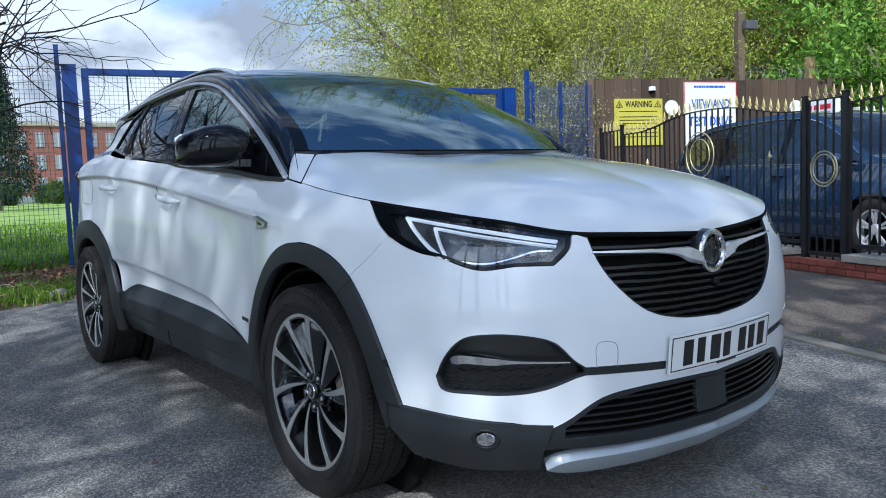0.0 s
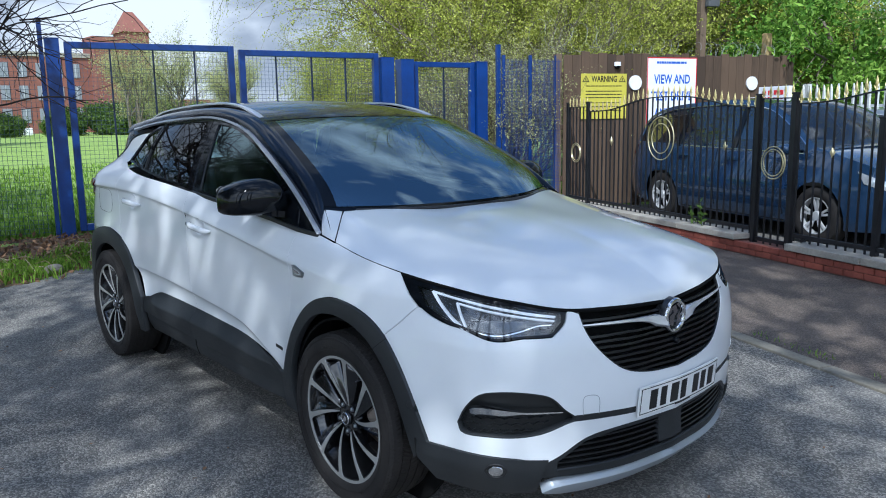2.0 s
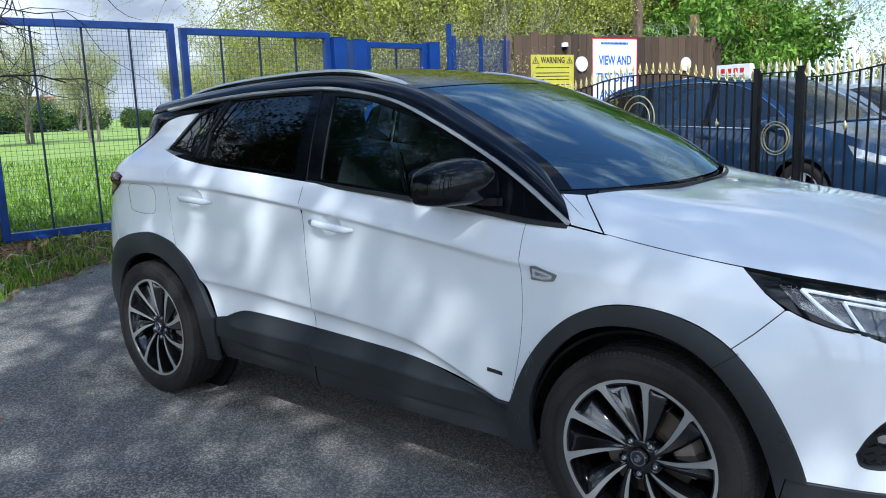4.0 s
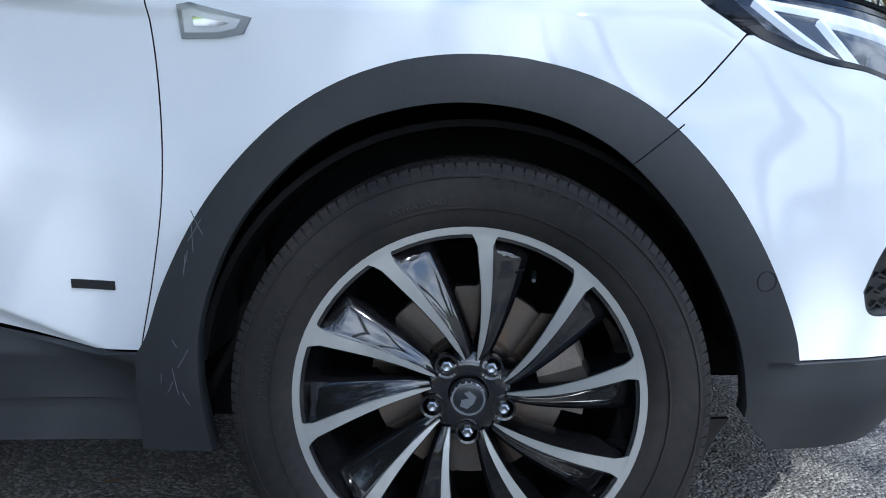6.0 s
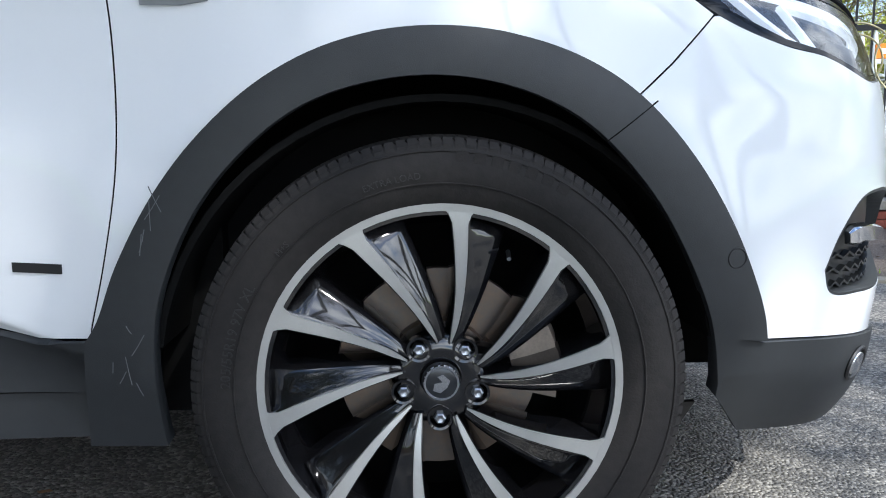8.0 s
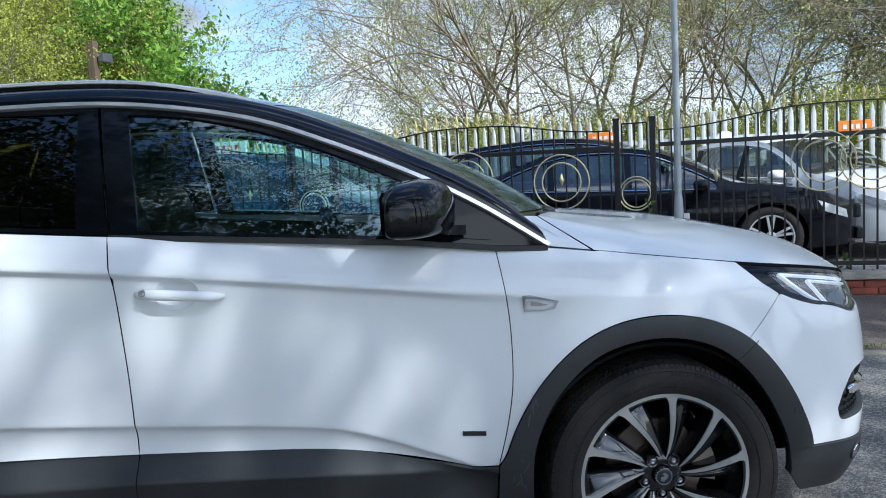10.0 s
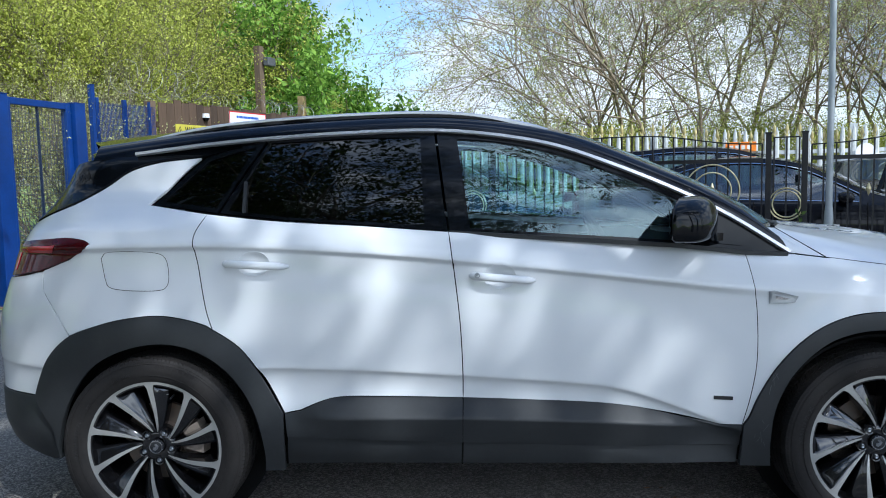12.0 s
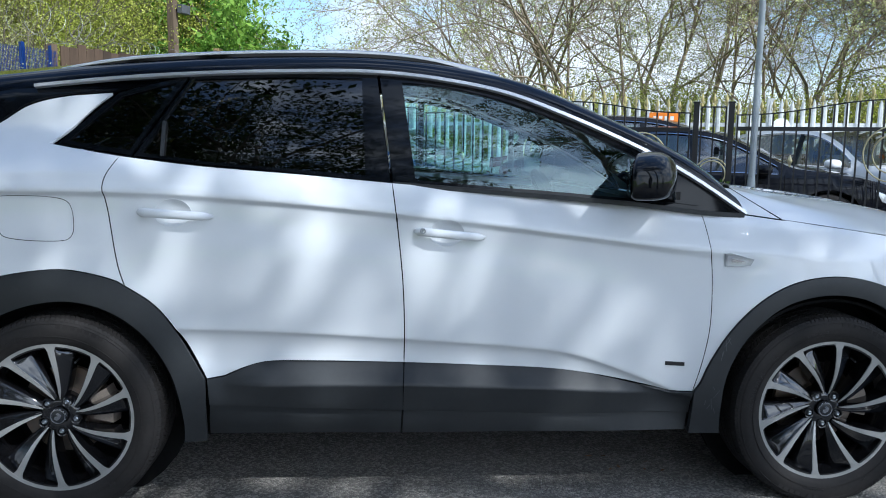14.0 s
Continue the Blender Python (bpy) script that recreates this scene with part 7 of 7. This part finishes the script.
for i, (x, y) in enumerate(((-96, 14), (-97, 19.5), (-95, 36), (-98, 46))):
    v_ = thing("parked_far_car", "pale car parked far across the field", "car", (x, y, .15), 80, "far cars")
    part("body", box(-2, 2, -.85, .85, -.02, .85, .15), M["white_paint2" if i % 2 else "grey_paint"], v_)
    part("cabin", box(-1.1, .9, -.75, .75, .85, 1.4, .2), M["tint"], v_)


# ---------------------------------------------------------------- trees and shrubs
def limbs(rng, base, up, length, radius, levels, spread, droop, kids, curl=.25):
    """Branch runs [(points, r0, r1, level)], each bending as it grows."""
    runs = []

    def grow(p, d, L, r, lev):
        n = 6 if lev else 8
        pts = [np.array(p, float)]
        d = np.array(d, float)
        for i in range(n):
            d = d + rng.normal(0, curl / n ** .5, 3) + np.array([0, 0, -droop * (levels - lev < 2) * .5 / n if droop > 0 else -droop * .3 / n])
            d /= np.linalg.norm(d)
            pts.append(pts[-1] + d * L / n)
        runs.append((np.array(pts), r, r * (.45 if lev < levels else .3), lev))
        if lev >= levels:
            return
        k = kids[lev]
        for j in range(k):
            t = .30 + .70 * (j + rng.random()) / k
            i = min(int(t * n), n - 1)
            q = pts[i] + (pts[i + 1] - pts[i]) * (t * n - i)
            a = rng.uniform(0, 2 * math.pi)
            side = np.cross(d, [math.cos(a), math.sin(a), .3])
            side /= np.linalg.norm(side) + 1e-9
            s = spread * rng.uniform(.6, 1.2)
            nd = d * math.cos(s) + side * math.sin(s)
            grow(q, nd, L * rng.uniform(.45, .72), r * (.55 - .25 * t) + .0015, lev + 1)
    grow(base, up, length, radius, 0)
    return runs


def runs_mesh(runs, lo, hi, kmax=7):
    vs, fs = [], []
    for pts, r0, r1, lev in runs:
        if lo <= lev <= hi:
            k = max(3, kmax - 2 * lev)
            v, f = sweep(pts, ring_profile(1, k), (.3, .2, 1) if lev else (1, 0, 0), scales=np.linspace(r0, r1, len(pts)), caps=False)
            o = len(vs)
            vs += v
            fs += [tuple(i + o for i in q) for q in f]
    return vs, fs


def leaves_at(rng, centres, per, size, scatter, droop=0.0, slim=.55):
    """Small folded leaves strewn round points."""
    c = np.repeat(np.asarray(centres), per, 0)
    n = len(c)
    c = c + rng.normal(0, scatter, (n, 3))
    d = rng.normal(0, 1, (n, 3)) + np.array([0, 0, -droop])
    d /= np.linalg.norm(d, axis=1)[:, None]
    e = np.cross(d, rng.normal(0, 1, (n, 3)))
    e /= np.linalg.norm(e, axis=1)[:, None] + 1e-9
    L = (size * rng.uniform(.6, 1.3, n))[:, None]
    tip, l, r = c + d * L, c + d * L * .5 + e * L * slim * .5, c + d * L * .5 - e * L * slim * .5
    v = np.stack([c, r, tip, l], 1).reshape(-1, 3)
    i = np.arange(n)[:, None] * 4
    return v, np.hstack([i, i + 1, i + 2, i + 3])


def fast_mesh(name, v, f):
    me = bpy.data.meshes.new(name)
    me.vertices.add(len(v))
    me.vertices.foreach_set("co", np.asarray(v, np.float32).ravel())
    me.loops.add(f.size)
    me.loops.foreach_set("vertex_index", f.astype(np.int32).ravel())
    me.polygons.add(len(f))
    me.polygons.foreach_set("loop_start", np.arange(len(f), dtype=np.int32) * f.shape[1])
    me.update(calc_edges=True)
    return me


def tree(name, label, category, seed, height, trunk_r, levels, kids, spread, droop, leaf, per, size, scatter, bark="bark", stems=1, lean=.1, group="", slim=.55, curl=.28, leaf_levels=2, clear=0.0, bare_to=0.0):
    rng = np.random.default_rng(seed)
    t = thing(name, label, category, group=group)
    runs = []
    for s in range(stems):
        a = 2 * math.pi * s / max(stems, 1) + rng.random()
        off = .0 if stems == 1 else .25
        runs += limbs(rng, (off * math.cos(a), off * math.sin(a), -.1), (lean * math.cos(a), lean * math.sin(a), 1), height * rng.uniform(.8, 1.0) * .62, trunk_r, levels, spread, droop, kids, curl)
    if bare_to:
        runs = [q for q in runs if q[3] == 0 or q[0][:, 2].min() > bare_to]
    v, f = runs_mesh(runs, 0, 1)
    part("trunk", smoothed((v, f), 80), M[bark], t)
    v, f = runs_mesh(runs, 2, 9)
    if v:
        part("twig_spray", fast_mesh("twig_spray", np.array(v), np.array([q for q in f if len(q) == 4])), M[bark], t).data.materials.append(M[bark])
    if per:
        cs = np.vstack([np.vstack([p[2:], (p[2:] + p[1:-1]) / 2]) for p, _, _, lev in runs if lev >= leaf_levels])
        if clear:
            cs = cs[cs[:, 2] > clear]
        v, f = leaves_at(rng, cs, per, size, scatter, droop, slim)
        me = fast_mesh("crown", v, f)
        me.materials.append(M[leaf])
        part("crown", me, M[leaf], t)
    return t


def plant(proto, spots):
    """The first spot takes the tree itself, the rest take copies: (x, y, z, turn, size)."""
    for i, (x, y, z, a, s) in enumerate(spots):
        if i == 0:
            proto.matrix_basis = pose(x, y, z, 0, 0, a) @ Matrix.Scale(s, 4)
        else:
            c = copy_thing(proto, pose(x, y, z, 0, 0, a))
            c.scale = (s, s, s)


G = float(lie(-20))
# the pale, half-bare scrub behind the palisade
bare = tree("bare_tree", "thin-stemmed spring tree with bare twigs and first buds", "tree", 3, 8.8, .048, 4, (8, 5, 4, 4), .55, -.1, "leaf_bud", 1, .050, .06, "bark_pale", stems=4, lean=.26, group="scrub trees", leaf_levels=4, curl=.44)
plant(bare, [(*fp(1.0, 8.6), 0, 1.0), (*fp(-1.0, 10.9), 70, 1.05), (*fp(4.6, 9.4), 140, .95), (*fp(8.2, 8.8), 200, 1.0), (*fp(11.0, 9.5), 20, 1.1), (*fp(6.4, 12.5), 250, 1.2), (*fp(13.6, 10.5), 310, 1.15)])
bare2 = tree("bare_tree", "spring tree with grey twigs and small pale leaves", "tree", 8, 9.0, .058, 4, (8, 5, 4, 4), .55, -.1, "leaf_grey", 1, .055, .08, "bark_pale", stems=3, lean=.22, group="scrub trees", leaf_levels=4, curl=.48)
plant(bare2, [(*fp(8.8, 11.5), 30, 1.0), (*fp(12.4, 8.8), 120, 1.05), (*fp(15.5, 11), 10, 1.1), (*fp(10.2, 13.5), 200, 1.2), (*fp(2.6, 13.5), 250, 1.2)])
hedge = tree("shrub", "dense olive-green shrub behind the palisade", "shrub", 5, 3.4, .04, 3, (7, 5, 5), .8, 0, "leaf_yellow", 3, .055, .12, "bark_pale", stems=6, lean=.5, group="shrubs", leaf_levels=2)
plant(hedge, [(*fp(-2.5 + 1.9 * k, 7.3 + .8 * math.sin(k * 2.1)), 67 * k, (.66 + .14 * math.sin(k * 1.7))) for k in range(9)] + [(*fp(-.5 + 2.7 * k, 10.6 + 1.1 * math.sin(k * 1.9)), 41 * k, (.84 + .12 * math.sin(k * 2.3))) for k in range(7)])
# chestnut, bright and broad-leaved
chestnut = tree("chestnut_tree", "fresh green broad-leaved tree over the fence", "tree", 11, 9.5, .14, 3, (9, 6, 5), .75, .25, "leaf_green", 7, .22, .17, "bark", group="chestnuts", leaf_levels=2, slim=.42, clear=2.2)
plant(chestnut, [(*fp(-7.1, 7.4), 0, .63), (*fp(-10.8, 9.9), 120, .72)])
# birches and willows behind the gates
birch = tree("weeping_birch", "tall birch with hanging yellow-green sprays", "tree", 21, 13, .16, 4, (10, 6, 4, 2), .75, 1.6, "leaf_yellow", 3, .050, .07, "bark", group="birches", curl=.30, leaf_levels=3, clear=1.5)
plant(birch, [(-11.8, 9.2, G, 0, .92), (-10.6, 12.0, G, 80, .9), (-15.0, 14.5, G, 160, 1.0), (-9.2, 15.0, G, 240, .68), (-14.2, 19.5, G, 300, 1.1), (-8.6, 18.5, G, 30, .85), (-8.0, 22.0, .1, 120, .95)])
poplar = tree("tall_birch", "tall slender tree in yellow-green spring leaf", "tree", 23, 25.0, .20, 3, (16, 7, 5), .36, .2, "leaf_yellow", 3, .11, .26, "bark", group="birches", curl=.16, lean=.02, leaf_levels=2, clear=3.0)
plant(poplar, [(-15.4, 14.8, G, 0, .92)])
willow = tree("willow_shrub", "yellow-green willow scrub with fine upright stems", "shrub", 31, 6.2, .05, 3, (9, 7, 5), .5, -.1, "leaf_yellow", 3, .056, .09, "bark", stems=7, lean=.35, group="willow scrub", leaf_levels=2)
plant(willow, [(-8.4, 8.7, G, 0, .95), (-6.4, 10.0, .1, 100, .75), (-9.6, 10.7, G, 200, 1.1), (-7.6, 11.8, .1, 310, 1.0), (-11.0, 12.6, G, 50, 1.15), (-8.4, 14.2, .1, 150, 1.2), (-6.4, 15.0, .1, 260, 1.1), (-5.0, 17.4, .1, 20, .8), (-9.5, 7.2, G, 30, .55), (-9.0, 6.2, G, 130, .42)])
twiggy = tree("climbing_shrub", "bare twiggy shrub grown through the blue mesh", "shrub", 41, 3.2, .025, 3, (8, 6, 4), .55, -.1, "leaf_bud", 1, .034, .04, "bark", stems=6, lean=.35, group="climbing shrubs", leaf_levels=2)
plant(twiggy, [(-5.7, 6.9, .08, 0, .85), (-5.9, 7.7, .08, 120, .9), (-6.4, 7.3, .12, 220, 1.0)])
# across the field
fir = thing("conifer", "dark pyramidal conifer at the far side of the field", "tree", (-52, 6.0, G), 0, "conifers")
part("trunk", smoothed(revolve([(.22, 0), (.12, 6), (.02, 10.8)], 10, "z", closed=False)), M["bark"], fir)
rng = np.random.default_rng(4)
cs = []
for k in range(1500):
    h = rng.uniform(.05, 1) ** .8
    a = rng.uniform(0, 2 * math.pi)
    r = (1 - h) * 3.0 * rng.uniform(.35, 1) + .1
    cs.append((r * math.cos(a), r * math.sin(a), .4 + 10.4 * h - .25 * r))
v, f = leaves_at(rng, cs, 10, .38, .22, .6, .22)
me = fast_mesh("crown", v, f)
me.materials.append(M["conifer"])
part("crown", me, M["conifer"], fir)
copy_thing(fir, pose(-60, -2, G, 0, 0, 80))
far = tree("far_tree", "far bare brown tree across the field", "tree", 51, 8, .14, 3, (9, 7, 5), .6, -.1, "leaf_bud", 2, .10, .2, "bark", stems=2, lean=.15, group="far trees", leaf_levels=2)
plant(far, [(-40, 13.0, G, 0, .75), (-42, 16.5, G, 90, .8), (-39, 18.5, G, 200, .7), (-70, 44, G, 10, .9), (-75, 36, G, 130, .9), (-80, 28, G, 240, .8), (-60, 40, G, 40, .8), (-85, 8, G, 70, .8), (-85, -4, G, 170, .9), (-66, 52, G, 300, 1.0), (-58, 58, G, 220, 1.1)])
farhedge = tree("far_hedge", "low brown-green hedge across the field", "hedge", 52, 3.0, .05, 2, (9, 8), .8, 0, "leaf_dark", 10, .22, .25, "bark", stems=5, lean=.6, group="far hedges", leaf_levels=1)
plant(farhedge, [(-84, -10 + 5.2 * k, G, 50 * k, 1.1 + .3 * math.sin(k)) for k in range(16)])

# bare branch reaching in by the gate
twig = tree("bare_sapling", "dark bare sapling reaching over the verge", "tree", 62, 5.2, .062, 3, (12, 8, 5), .85, .45, "leaf_bud", 0, .05, .05, "bark_dark", group="", curl=.45, lean=.25, bare_to=1.6)
twig.matrix_basis = pose(-3.80, -2.40, 0, 0, 0, 75) @ Matrix.Scale(.95, 4)

# trees behind the camera, which shade the car and show in its glass
def high_crowned(name, label, seed, bole, crown, leaf, per, size, scatter, group, kids=(11, 6, 4)):
    """A tall straight bole that carries its crown high up."""
    rng = np.random.default_rng(seed)
    t = thing(name, label, "tree", group=group)
    bend = np.array([(.25 * math.sin(z * .31), .2 * math.sin(z * .23 + 1), z) for z in np.linspace(-.1, bole, 14)])
    runs = limbs(rng, bend[-1], (.02, .02, 1), crown * .62, .13, 3, .80, .1, kids, .26)
    v, f = join(sweep(bend, ring_profile(1, 10), (1, 0, 0), scales=np.linspace(.30, .14, 14)), runs_mesh(runs, 0, 1))
    part("trunk", smoothed((v, f), 80), M["bark"], t)
    v, f = runs_mesh(runs, 2, 9)
    part("twig_spray", fast_mesh("twig_spray", np.array(v), np.array(f)), M["bark"], t).data.materials.append(M["bark"])
    cs = np.vstack([p[3::3] for p, _, _, lev in runs if lev >= 2])
    v, f = leaves_at(rng, cs, per, size, scatter, 0, .6)
    me = fast_mesh("crown", v, f)
    me.materials.append(M[leaf])
    part("crown", me, M[leaf], t)
    return t


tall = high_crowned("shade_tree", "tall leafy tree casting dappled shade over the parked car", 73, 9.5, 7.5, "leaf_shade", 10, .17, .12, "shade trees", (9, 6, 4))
plant(tall, [(7.4, -8.9, 0, 160, 1.0), (5.1, -10.2, 0, 100, 1.0), (10.2, -7.3, 0, 200, 1.0), (13.0, -8.0, 0, 310, 1.0), (9.4, -12.4, 0, 60, 1.0)])
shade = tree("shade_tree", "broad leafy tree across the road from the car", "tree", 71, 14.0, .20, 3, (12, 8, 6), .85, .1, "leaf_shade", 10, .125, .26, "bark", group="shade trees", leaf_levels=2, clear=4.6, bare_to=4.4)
plant(shade, [(-2.6, -9.0, 0, 100, 1.0), (-6.8, -18.0, 0, 30, .9)])
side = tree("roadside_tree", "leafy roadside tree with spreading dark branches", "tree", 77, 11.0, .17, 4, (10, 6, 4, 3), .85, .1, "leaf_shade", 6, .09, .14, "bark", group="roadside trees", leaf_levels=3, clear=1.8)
plant(side, [(-7.5, -7.2, .1, 0, 1.0), (-12.5, -9.0, .1, 90, 1.1), (-18.5, -11.5, .1, 200, 1.2), (-3.8, -14.5, 0, 300, 1.1)])

# ---------------------------------------------------------------- litter, grass, weeds
rng = np.random.default_rng(9)
n = 9000
px = rng.uniform(-6.0, -4.2, n) - .25 * rng.random(n)
py = rng.uniform(-4, 6, n)
bx_ = np.interp(py, [-4, -1.6, -.2, 1, 3, 6], [-3.5, -3.75, -4.6, -5.1, -5.4, -5.3])
ok = px < bx_ + rng.normal(0, .12, n)
cs = np.stack([px, py, lie(px) + .006], 1)[ok]
cs[:, 2] += .05 * np.abs(np.sin(cs[:, 0] * 3.1 + np.sin(cs[:, 1] * 2.3))) * rng.random(len(cs)) * np.clip((bx_[ok] - cs[:, 0]) / .5, 0, 1)
v, f = leaves_at(rng, cs, 1, .062, .012, 0, .55)
v[:, 2] = np.maximum(v[:, 2], lie(v[:, 0]) + .003)
me = fast_mesh("leaf_litter", v, f)
me.materials.append(M["dead_leaf"])
tagged(part("leaf_litter", me, M["dead_leaf"]), "dry brown leaf litter on the verge", "leaf litter", kind="stuff")


stalks = []
for _ in range(150):
    y = rng.uniform(-3.2, 2.2)
    x = float(np.interp(y, [-4, -1.6, -.2, 1, 3], [-3.7, -4.0, -4.8, -5.3, -5.6])) - abs(rng.normal(0, .35)) - .05
    a, L = rng.uniform(0, math.pi), rng.uniform(.15, .55)
    z0 = float(lie(x)) + .02
    q = np.array([(x + L * (t - .5) * math.cos(a), y + L * (t - .5) * math.sin(a), z0 + .05 * rng.random() + .10 * math.sin(math.pi * t) * rng.random()) for t in (0, .35, .7, 1)])
    stalks.append(sweep(q, ring_profile(.0035, 4), (0, 0, 1)))
tagged(part("dry_stalks", join(*stalks), mat("dry_stalk", (.20, .14, .09), .9, island=.8, col2=(.42, .34, .24))), "dry brown bramble stalks tangled on the verge", "dry stalks", kind="stuff")
stone = thing("stone", "pale rough stone lying at the edge of the verge", "stone", (-4.62, -.42, float(lie(-4.62))), 30)
v, f = egg(0, 0, .045, .10, .07, .055, 2.3, 12, 8)
part("rock", smoothed(([(x * (1 + .15 * math.sin(9 * y + 5 * z)), y * (1 + .2 * math.sin(11 * x)), z * (1 + .12 * math.sin(13 * x + 7 * y))) for x, y, z in v], f), 25), M["kerb"], stone)


def blades(cs, h, seed, w=.006):
    r = np.random.default_rng(seed)
    n_ = len(cs)
    a = r.uniform(0, 2 * math.pi, n_)
    L = h * r.uniform(.5, 1.2, n_)
    lean_ = r.normal(0, .35, (n_, 2)) * L[:, None]
    c = np.asarray(cs)
    e = np.stack([np.cos(a), np.sin(a), 0 * a], 1) * w
    tip = c + np.concatenate([lean_, L[:, None]], 1)
    mid = c + np.concatenate([lean_ * .35, L[:, None] * .6], 1)
    v_ = np.stack([c - e, c + e, mid + e * .7, tip, mid - e * .7], 1).reshape(-1, 3)
    i = np.arange(n_)[:, None] * 5
    return v_, np.hstack([i, i + 1, i + 2, i + 3, i + 4])


n = 30000
d_ = rng.uniform(0, 1, n) ** 2
px = -6.3 - 16 * d_
py = rng.uniform(-4, 8, n) * (1 + d_)
v, f = blades(np.stack([px, py, lie(px) - .012], 1), .13, 1, .010)
me = fast_mesh("grass", v, f)
me.materials.append(M["grass"])
tagged(part("grass", me, M["grass"]), "long bright grass along the mesh fence", "grass", kind="stuff")
cs = []
for _ in range(170):
    t = rng.random()
    y = -2.8 + 5.2 * t
    x = np.interp(y, [-4, -1.6, -.2, 1, 3], [-3.9, -4.3, -5.0, -5.5, -5.9]) + rng.normal(0, .22)
    for _ in range(18):
        cs.append((x + rng.normal(0, .06), y + rng.normal(0, .06), float(lie(x))))
for _ in range(60):
    x, y = -4.95 + rng.normal(0, .16), -.55 + rng.normal(0, .28)
    for _ in range(30):
        cs.append((x + rng.normal(0, .05), y + rng.normal(0, .05), float(lie(x))))
v, f = blades(np.array(cs), .12, 2, .006)
me = fast_mesh("verge_grass", v, f)
me.materials.append(M["grass"])
tagged(part("verge_grass", me, M["grass"]), "tufts of rough grass and weeds on the verge", "grass", kind="stuff")
cs = []
for k in range(900):
    u = rng.uniform(-4.2, 9)
    p = fp(u, -2.28 + abs(rng.normal(0, .05)), .004)
    if math.sin(u * 3.1) + math.sin(u * 7.7 + 1) > -.2:
        cs.append(p)
v, f = blades(np.array(cs), .03, 3, .003)
me = fast_mesh("moss", v, f)
me.materials.append(M["grass"])
tagged(part("moss", me, M["grass"]), "moss and short grass along the kerb joint", "moss", kind="stuff")
for u, n_, h in ((-1.15, -.08, .34), (-1.35, -.05, .22), (3.30, -.10, .75), (3.42, -.12, .35), (5.0, .1, .2)):
    w = thing("weed", "green weed growing at the foot of the railings", "weed", fp(u, n_, .12), 0, "weeds")
    r = np.random.default_rng(int(u * 100) + 1000)
    st_ = np.stack([.03 * np.sin(np.linspace(0, 3, 8)), .02 * np.cos(np.linspace(0, 4, 8)), np.linspace(0, h, 8)], 1)
    part("stem", sweep(st_, ring_profile(.004, 5), (1, 0, 0)), M["leaf_dark"], w)
    v, f = leaves_at(r, st_[1:], 4, .06, .015, -.3, .5)
    me = fast_mesh("leaves", v, f)
    me.materials.append(M["leaf_dark"])
    part("foliage", me, M["leaf_dark"], w)

# fallen leaves on the tarmac, and a scrap of wrapper by the kerb
rng = np.random.default_rng(19)
cs = np.vstack([np.stack([rng.uniform(a0, a1, n_), rng.uniform(b0, b1, n_), np.full(n_, .003)], 1) for a0, a1, b0, b1, n_ in ((.55, .85, -.72, -.45, 7), (-4.4, 1.0, -3.0, -1.0, 70), (1.9, 5.0, -3.0, 1.2, 60), (2.0, 7.0, 1.6, 4.4, 160))])
cs[:, 2] += lie(cs[:, 0])
v, f = leaves_at(rng, cs, 1, .030, .002, 0, .7)
v[:, 2] = np.clip(v[:, 2], lie(v[:, 0]) + .002, lie(v[:, 0]) + .009)
me = fast_mesh("fallen_leaves", v, f)
me.materials.append(M["dead_leaf"])
tagged(part("fallen_leaves", me, M["dead_leaf"]), "dry brown leaves strewn thinly on the tarmac", "leaves", kind="stuff")
rng = np.random.default_rng(3)
wrap = thing("wrapper", "crumpled pale blue wrapper lying by the kerb", "litter", (2.88, 1.74, .0), 25)
gx_, gy_ = np.meshgrid(np.linspace(-.055, .055, 7), np.linspace(-.022, .022, 4), indexing="ij")
hz_ = .004 + .012 * rng.random(gx_.shape)
part("film", smoothed((np.stack([gx_, gy_, hz_], -1).reshape(-1, 3), [(i * 4 + j, i * 4 + 4 + j, i * 4 + 5 + j, i * 4 + j + 1) for i in range(6) for j in range(3)]), 20), mat("wrapper_film", (.30, .55, .58), .4, var=.3, scale=40), wrap)

# bricks of the plinth face
brick_me = {}
for c_, z in enumerate((.004, .066)):
    u = -4.4 + (.11 if c_ else 0)
    while u < 11.9:
        key = "brick"
        if key not in brick_me:
            part_ = part("brick", box(0, .213, -.156, -.10, 0, .056, .004), M["brick"], plinth)
            brick_me[key] = part_.data
            part_.location = (u, 0, z)
        else:
            b_ = part("brick", brick_me[key], M["brick"], plinth)
            b_.location = (u, 0, z)
        u += .224
